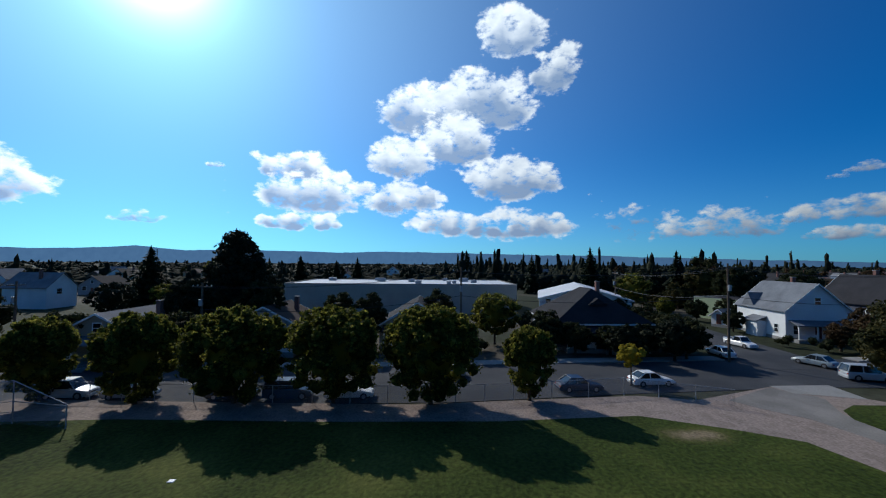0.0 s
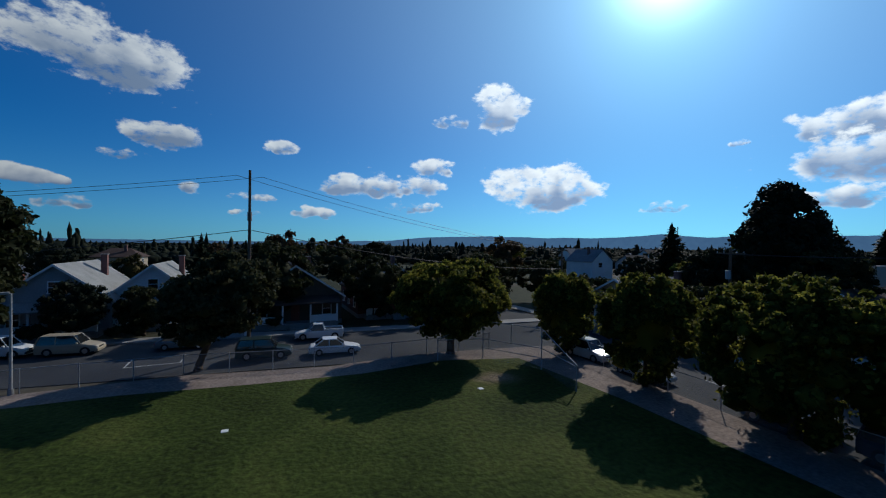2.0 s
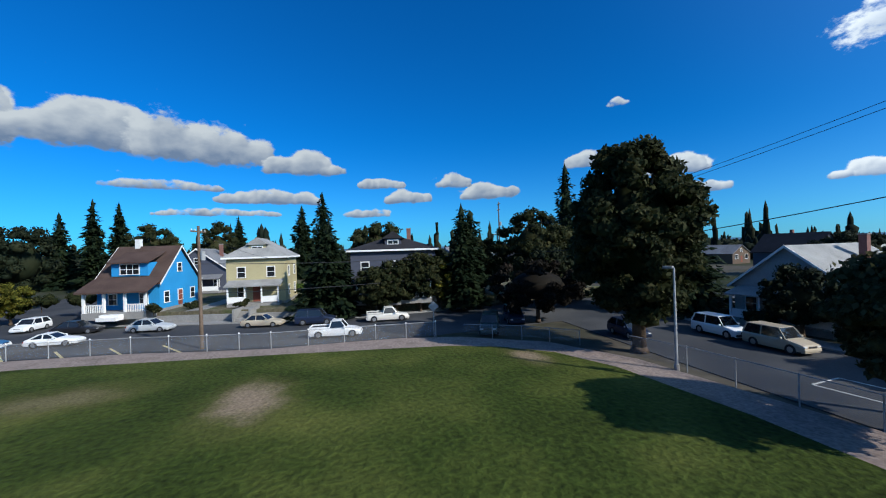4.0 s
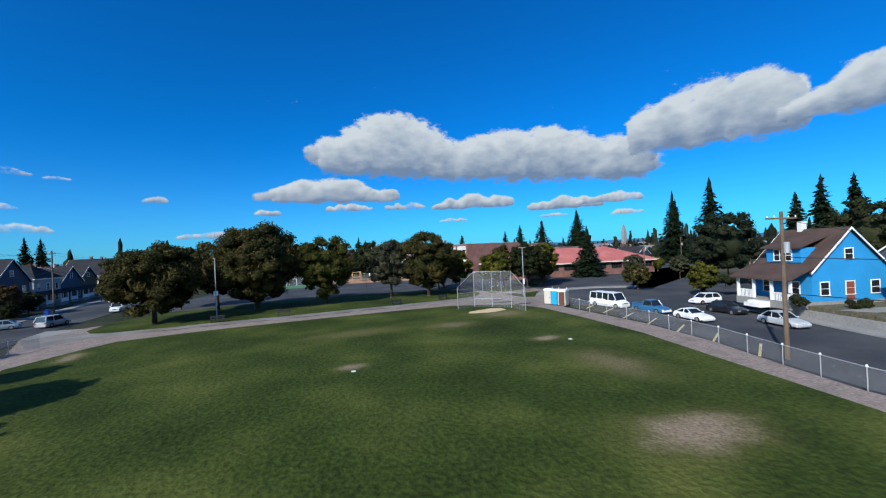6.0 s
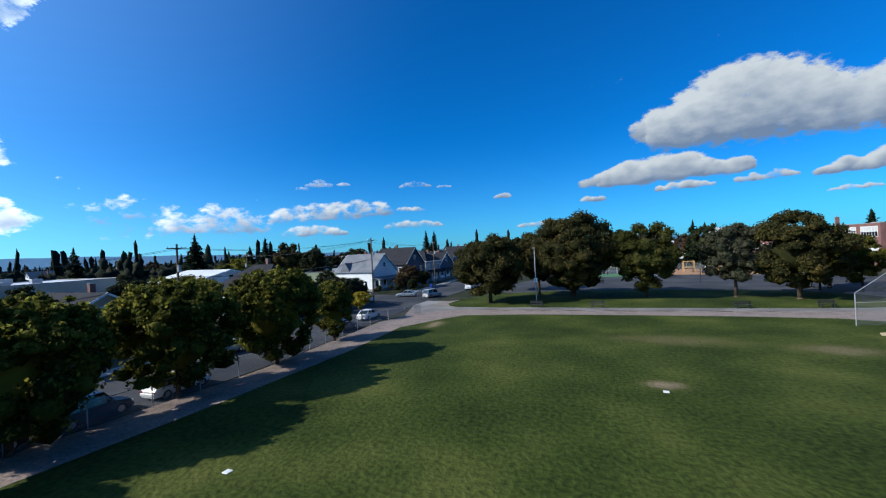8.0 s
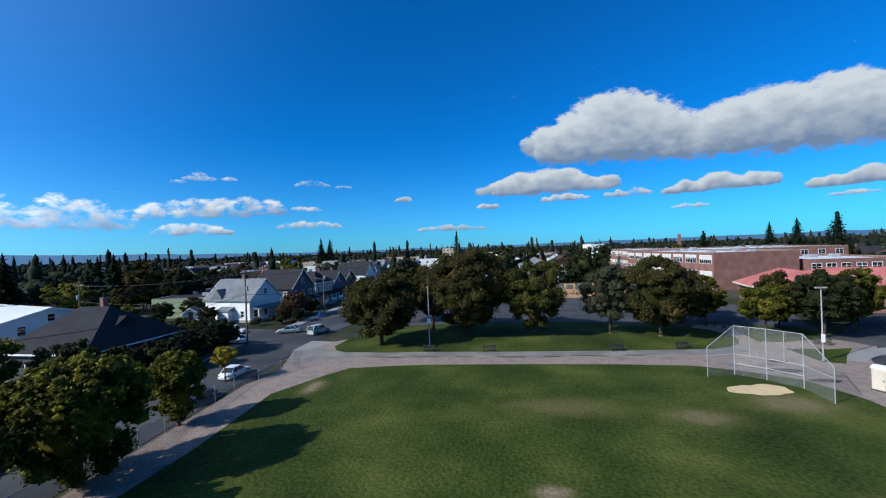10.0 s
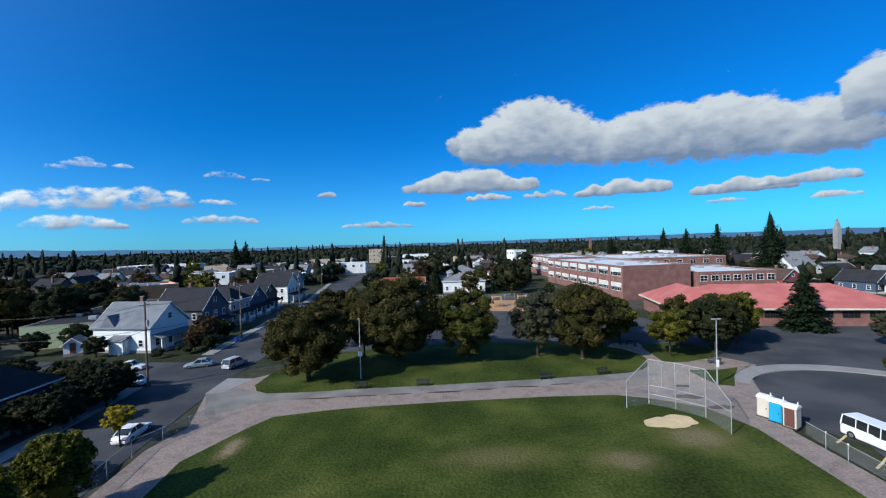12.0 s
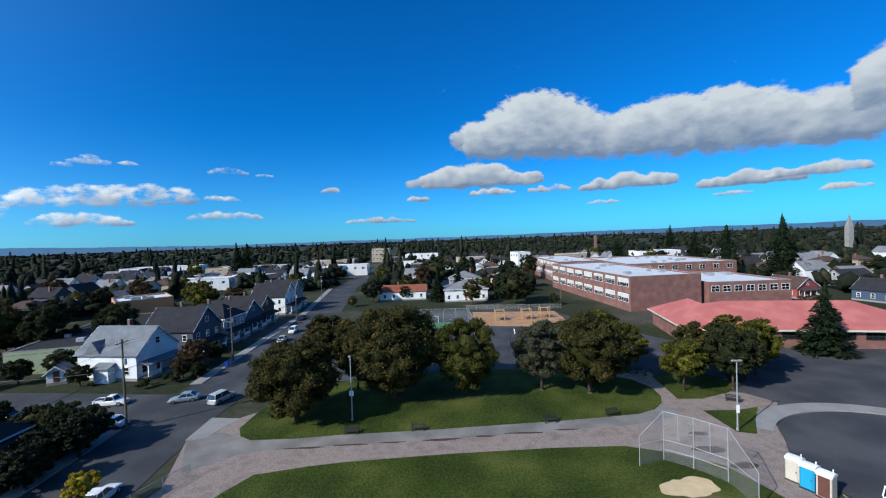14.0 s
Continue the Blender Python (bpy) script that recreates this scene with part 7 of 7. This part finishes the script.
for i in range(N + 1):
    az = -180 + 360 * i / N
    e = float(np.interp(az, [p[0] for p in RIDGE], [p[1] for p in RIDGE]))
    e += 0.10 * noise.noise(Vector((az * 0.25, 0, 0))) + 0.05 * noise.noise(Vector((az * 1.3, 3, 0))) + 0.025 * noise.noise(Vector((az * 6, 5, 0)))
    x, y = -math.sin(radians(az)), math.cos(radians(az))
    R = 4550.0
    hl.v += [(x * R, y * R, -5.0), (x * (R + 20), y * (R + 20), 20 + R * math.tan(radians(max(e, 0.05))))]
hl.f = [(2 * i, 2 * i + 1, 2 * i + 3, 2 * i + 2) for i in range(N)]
tagged(part("backdrop_hills", hl, HILL), "wooded hills on the horizon with blue haze painted in", "hills", kind="structure")

# clouds emit their own light; bright heads and grey shade are painted in
CLOUD = bpy.data.materials.new("cumulus")
CLOUD.use_nodes = True
_n, _l = CLOUD.node_tree.nodes, CLOUD.node_tree.links
_n.clear()
_o, _mx, _tr, _em = _n.new("ShaderNodeOutputMaterial"), _n.new("ShaderNodeMixShader"), _n.new("ShaderNodeBsdfTransparent"), _n.new("ShaderNodeEmission")
_da, _la, _g = _n.new("ShaderNodeAttribute"), _n.new("ShaderNodeAttribute"), _n.new("ShaderNodeNewGeometry")
_da.attribute_name, _la.attribute_name = "puff", "lit_tone"
_n1, _n2 = _n.new("ShaderNodeTexNoise"), _n.new("ShaderNodeTexNoise")
_n1.inputs["Scale"].default_value, _n1.inputs["Detail"].default_value, _n1.inputs["Roughness"].default_value = 0.0080, 10, 0.62
_n2.inputs["Scale"].default_value, _n2.inputs["Detail"].default_value = 0.007, 6
_flat = _n.new("ShaderNodeVectorMath")
_flat.operation, _flat.inputs[1].default_value = "MULTIPLY", (1.0, 1.0, 1.75)
_l.new(_g.outputs["Position"], _flat.inputs[0])
for k in (_n1, _n2):
    _l.new(_flat.outputs[0], k.inputs["Vector"])
_a1 = _n.new("ShaderNodeMath")
_a1.operation = "MULTIPLY_ADD"
_a1.inputs[1].default_value = 1.7
_l.new(_n1.outputs["Fac"], _a1.inputs[0])
_l.new(_da.outputs["Fac"], _a1.inputs[2])
_al = _n.new("ShaderNodeMapRange")
_al.interpolation_type = "SMOOTHSTEP"
_al.inputs[1].default_value, _al.inputs[2].default_value = 1.14, 1.60
_l.new(_a1.outputs[0], _al.inputs[0])
_l.new(_al.outputs[0], _mx.inputs[0])
_s1 = _n.new("ShaderNodeMath")
_s1.operation = "MULTIPLY_ADD"
_s1.inputs[1].default_value = 0.62
_l.new(_n2.outputs["Fac"], _s1.inputs[0])
_l.new(_la.outputs["Fac"], _s1.inputs[2])
_rp = _n.new("ShaderNodeValToRGB")
_rp.color_ramp.elements[0].position, _rp.color_ramp.elements[0].color = 0.33, (0.20, 0.30, 0.47, 1)
_rp.color_ramp.elements[1].position, _rp.color_ramp.elements[1].color = 1.0, (0.73, 0.82, 0.89, 1)
_l.new(_s1.outputs[0], _rp.inputs[0])
_l.new(_rp.outputs[0], _em.inputs[0])
_nm, _dt, _mp = _n.new("ShaderNodeVectorMath"), _n.new("ShaderNodeVectorMath"), _n.new("ShaderNodeMapRange")
_nm.operation, _dt.operation = "NORMALIZE", "DOT_PRODUCT"
_dt.inputs[1].default_value = sun_dir          # glow raised near the sun, standing for light passing through
_l.new(_g.outputs["Position"], _nm.inputs[0])
_l.new(_nm.outputs[0], _dt.inputs[0])
_mp.inputs[1].default_value, _mp.inputs[2].default_value, _mp.inputs[3].default_value, _mp.inputs[4].default_value = -0.35, 0.95, 0.0, 1.0
_l.new(_dt.outputs["Value"], _mp.inputs[0])
_pw, _ma = _n.new("ShaderNodeMath"), _n.new("ShaderNodeMath")
_pw.operation, _ma.operation = "POWER", "MULTIPLY_ADD"
_pw.inputs[1].default_value, _ma.inputs[1].default_value, _ma.inputs[2].default_value = 2.2, 1.8, 0.74
_l.new(_mp.outputs[0], _pw.inputs[0])
_l.new(_pw.outputs[0], _ma.inputs[0])
_l.new(_ma.outputs[0], _em.inputs[1])
_l.new(_tr.outputs[0], _mx.inputs[1])
_l.new(_em.outputs[0], _mx.inputs[2])
_l.new(_mx.outputs[0], _o.inputs[0])


def cloud(az0, az1, el0, el1, seed, puffs=0, thin=0.0, tops=None, slope=0.0):
    """A fair-weather cloud far off, between two azimuths and two elevations in degrees: heaped puffs on a flat foot."""
    rg = np.random.RandomState(seed)
    w, h = abs(az0 - az1), el1 - el0
    step = 0.17
    nx, ny = int((w * 1.2 + 1.8) / step) + 3, int((h * 1.5 + 1.2) / step) + 4
    A = np.linspace(min(az0, az1) - 0.1 * w - 0.9, max(az0, az1) + 0.1 * w + 0.9, nx)
    E = np.linspace(el0 - 0.2 * h - 0.5, el0 + 1.3 * h + 0.7, ny)
    aa, ee = np.meshgrid(A, E)
    lo, hi = min(az0, az1), max(az0, az1)
    heap = np.zeros_like(aa)
    n = puffs or max(5, int(3.6 * w / h))
    cx = np.linspace(lo + 0.06 * w, hi - 0.06 * w, n) + rg.uniform(-0.4, 0.4, n) * w / n
    cx.sort()
    env = (0.5 + 0.5 * rg.uniform(0, 1, n)) * np.sin(np.linspace(0.5, 2.64, n)) ** 0.5
    if tops:          # heights of the heads along the cloud
        env = np.interp(-cx, [-p[0] for p in tops], [(p[1] - el0) / h for p in tops])
    loose = 60 < (az0 + az1) / 2 < 200
    if loose:          # ragged heaps against the light
        m = 9 + int(6 * w / h)
        qa, qr = rg.uniform(0, 6.2832, m), np.sqrt(rg.uniform(0, 1, m)) * 0.82
        for a1, q1 in zip(qa, qr):
            rad = h * rg.uniform(0.10, 0.36) * (1.15 - 0.5 * q1)
            px, cy = (lo + hi) / 2 + math.cos(a1) * q1 * w / 2, el0 + h * 0.5 + math.sin(a1) * q1 * h * 0.5
            heap += np.exp(-1.4 * (((aa - px) / (rad * 1.6)) ** 2 + ((ee - cy) / rad) ** 2))
        den = 1 - np.exp(-1.7 * heap)
    else:
        tone, mass = np.zeros_like(aa), np.full_like(aa, 1e-6)
        for k in range(n):
            top = el0 + env[k] * h
            for j in range(6):
                rad = max(0.2 * h, (top - el0) * rg.uniform(0.3, 0.46)) if j < 2 else (top - el0) * rg.uniform(0.14, 0.26) + 0.1
                cy = (top - rad) if j == 0 else el0 + rad * 0.9 if j == 1 else rg.uniform(el0 + rad, max(top - rad, el0 + rad + 0.01))
                px = cx[k] + (0 if j == 0 else rg.normal() * 0.6 * w / n)
                heap += np.exp(-1.5 * (((aa - px) / (rad * (1.25 if j != 1 else 1.7))) ** 2 + ((ee - cy) / rad) ** 2) ** 1.3)
                u, v = (aa - px) / (rad * 1.25), (ee - cy) / rad
                weight = np.exp(7.0 * np.sqrt(np.clip(1 - u * u - v * v, 0, 1)) * (0.6 + 0.4 * rad / h)) - 1
                tone += weight * np.clip(0.42 + 0.45 * v + 0.28 * u, 0, 1)          # each head is painted brighter on its upper sun side
                mass += weight
        den = (1 - np.exp(-2.2 * heap)) * np.clip((ee - el0 + 0.10 * h) / (0.25 * h), 0, 1)
    crest = np.interp(aa, cx, env) * h
    lit_tone = np.clip((ee - el0) / np.maximum(crest, 0.3 * h), 0, 1)
    if loose:          # against the sun the thick core is painted grey
        lit_tone = 0.80 - 1.0 * den ** 2 * np.clip(1.2 - lit_tone, 0.25, 1)
    else:
        lit_tone = 0.98 * (0.5 * lit_tone + 0.5 * np.where(mass > 0.05, tone / mass, lit_tone)) - 0.13
    den *= (0.74 if loose else 0.95) - 0.5 * thin
    edge = np.minimum.reduce([aa - A[0], A[-1] - aa, ee - E[0], E[-1] - ee])
    den *= np.clip(edge / 0.9, 0, 1)
    R = 4300.0 - 7.0 * (seed - 470)
    ra, re = np.radians(aa), np.radians(ee - slope * (hi - aa))
    P = np.stack([-np.sin(ra) * np.cos(re) * R, np.cos(ra) * np.cos(re) * R, np.sin(re) * R + 15], -1).reshape(-1, 3)
    idx = np.arange(nx * ny).reshape(ny, nx)
    q = np.stack([idx[:-1, :-1], idx[:-1, 1:], idx[1:, 1:], idx[1:, :-1]], -1).reshape(-1, 4)
    me = bpy.data.meshes.new("cloud")
    me.from_pydata(P.tolist(), [], q.tolist())
    for nm, val in (("puff", den), ("lit_tone", lit_tone)):
        at = me.attributes.new(nm, "FLOAT", "POINT")
        at.data.foreach_set("value", val.astype(np.float32).ravel())
    me.materials.append(CLOUD)
    return tagged(new("cloud", me), "white fair-weather cloud with a grey foot", "cloud", "clouds", "structure")


SKY_A = ((97.6, 84.8, 18.3, 25.1), (89.9, 75.2, 18.6, 26.6), (92.3, 81.2, 14.0, 20.5), (98.2, 90.4, 11.8, 17.4), (115.8, 103.6, 10.9, 15.1), (115.7, 96.1, 6.7, 13.0), (100.4, 88.0, 6.8, 11.6), (86.7, 69.2, 9.1, 14.7), (75.8, 68.6, 23.1, 28.5), (82.5, 73.4, 27.3, 33.1), (96.4, 66.6, 3.6, 7.7), (67.0, 56.8, 3.1, 8.5), (59.3, 48.4, 3.1, 7.5),
         (129.3, 122.3, 4.4, 5.9), (115.0, 100.8, 4.3, 6.7), (119.4, 116.8, 11.6, 12.5))
SKY_B = ((205.3, 187.1, 16.7, 23.1), (223.1, 215.9, 8.2, 10.9), (219.1, 213.8, 5.7, 7.9), (194.4, 185.3, 10.9, 14.0), (196.3, 191.9, 9.1, 10.2), (179.2, 174.7, 11.6, 13.5), (204.9, 198.0, 5.7, 7.8), (201.5, 195.1, 3.4, 4.8), (184.3, 176.5, 5.3, 6.5), (174.4, 152.6, 6.6, 10.0), (159.9, 152.1, 9.8, 12.2), (151.3, 142.2, 16.2, 21.6), (156.9, 149.7, 16.3, 18.0),
         (149.6, 132.6, 5.0, 11.0), (176.1, 169.9, 3.3, 5.2), (163.7, 153.9, 4.6, 6.2), (183.9, 178.4, 3.5, 4.3), (186.2, 188.7, 5.9, 7.3))
SKY_C = ((-47.5, -61.8, 10.6, 19.1), (-62.3, -75.5, 11.7, 18.3), (-73.0, -86.2, 11.0, 18.3), (-87.6, -96.0, 10.3, 13.9), (-69.2, -82.1, 7.8, 9.2), (-81.0, -93.5, 6.4, 8.7), (-74.0, -89.2, 4.8, 5.9), (-98.8, -105.1, 8.6, 10.3), (-102.9, -108.5, 6.5, 8.8), (-96.8, -103.0, 4.6, 6.1), (-133.7, -135.7, 17.3, 18.8), (-128.4, -132.8, 10.1, 12.7), (-113.8, -120.7, 6.7, 9.5), (-110.4, -114.4, 8.5, 11.1))
SKY_D = ((3.2, -14.4, 7.0, 10.6), (-4.1, -10.5, 5.9, 7.1), (-12.4, -17.4, 5.9, 7.4), (-19.9, -30.2, 5.7, 8.0), (-33.1, -42.4, 4.9, 6.8), (-39.2, -47.5, 5.3, 6.8), (-34.0, -38.0, 3.9, 4.5), (47.3, 43.0, 4.4, 7.4), (44.4, 36.4, 4.6, 8.0), (39.2, 31.8, 5.0, 7.9),
         (46.0, 38.0, 2.6, 4.6), (44.1, 42.6, 8.8, 9.8), (42.6, 39.4, 9.2, 10.5), (38.6, 37.0, 9.4, 10.1), (29.8, 26.0, 9.0, 10.1), (24.6, 22.8, 8.8, 9.3), (30.4, 26.6, 5.6, 6.6), (16.5, 14.2, 6.8, 7.9), (4.8, 1.9, 5.4, 6.4), (32.7, 24.0, 3.3, 4.6), (13.8, 3.6, 2.5, 3.6), (-20.0, -24.0, 3.9, 4.6), (-43.5, -47.0, 3.6, 4.4))
cloud(-1.9, -48.8, 11.2, 20.0, 470, puffs=30, slope=0.075, tops=((-1.9, 14.9), (-7.7, 16.5), (-11.7, 19.1), (-14.8, 20.0), (-17.7, 18.7), (-19.2, 17.1), (-25.4, 16.4), (-27.4, 18.0), (-33.4, 17.8), (-35.9, 18.4), (-41.1, 16.6), (-42.9, 15.5), (-44.6, 17.1), (-46.2, 17.3), (-48.8, 14.7)))
for i, c in enumerate(SKY_A + SKY_B + SKY_C + SKY_D):
    cloud(*c, seed=500 + i, thin=0.8 if 15 < c[1] < 62 else 0.5 if c[3] - c[2] < 1.7 else 0.0)
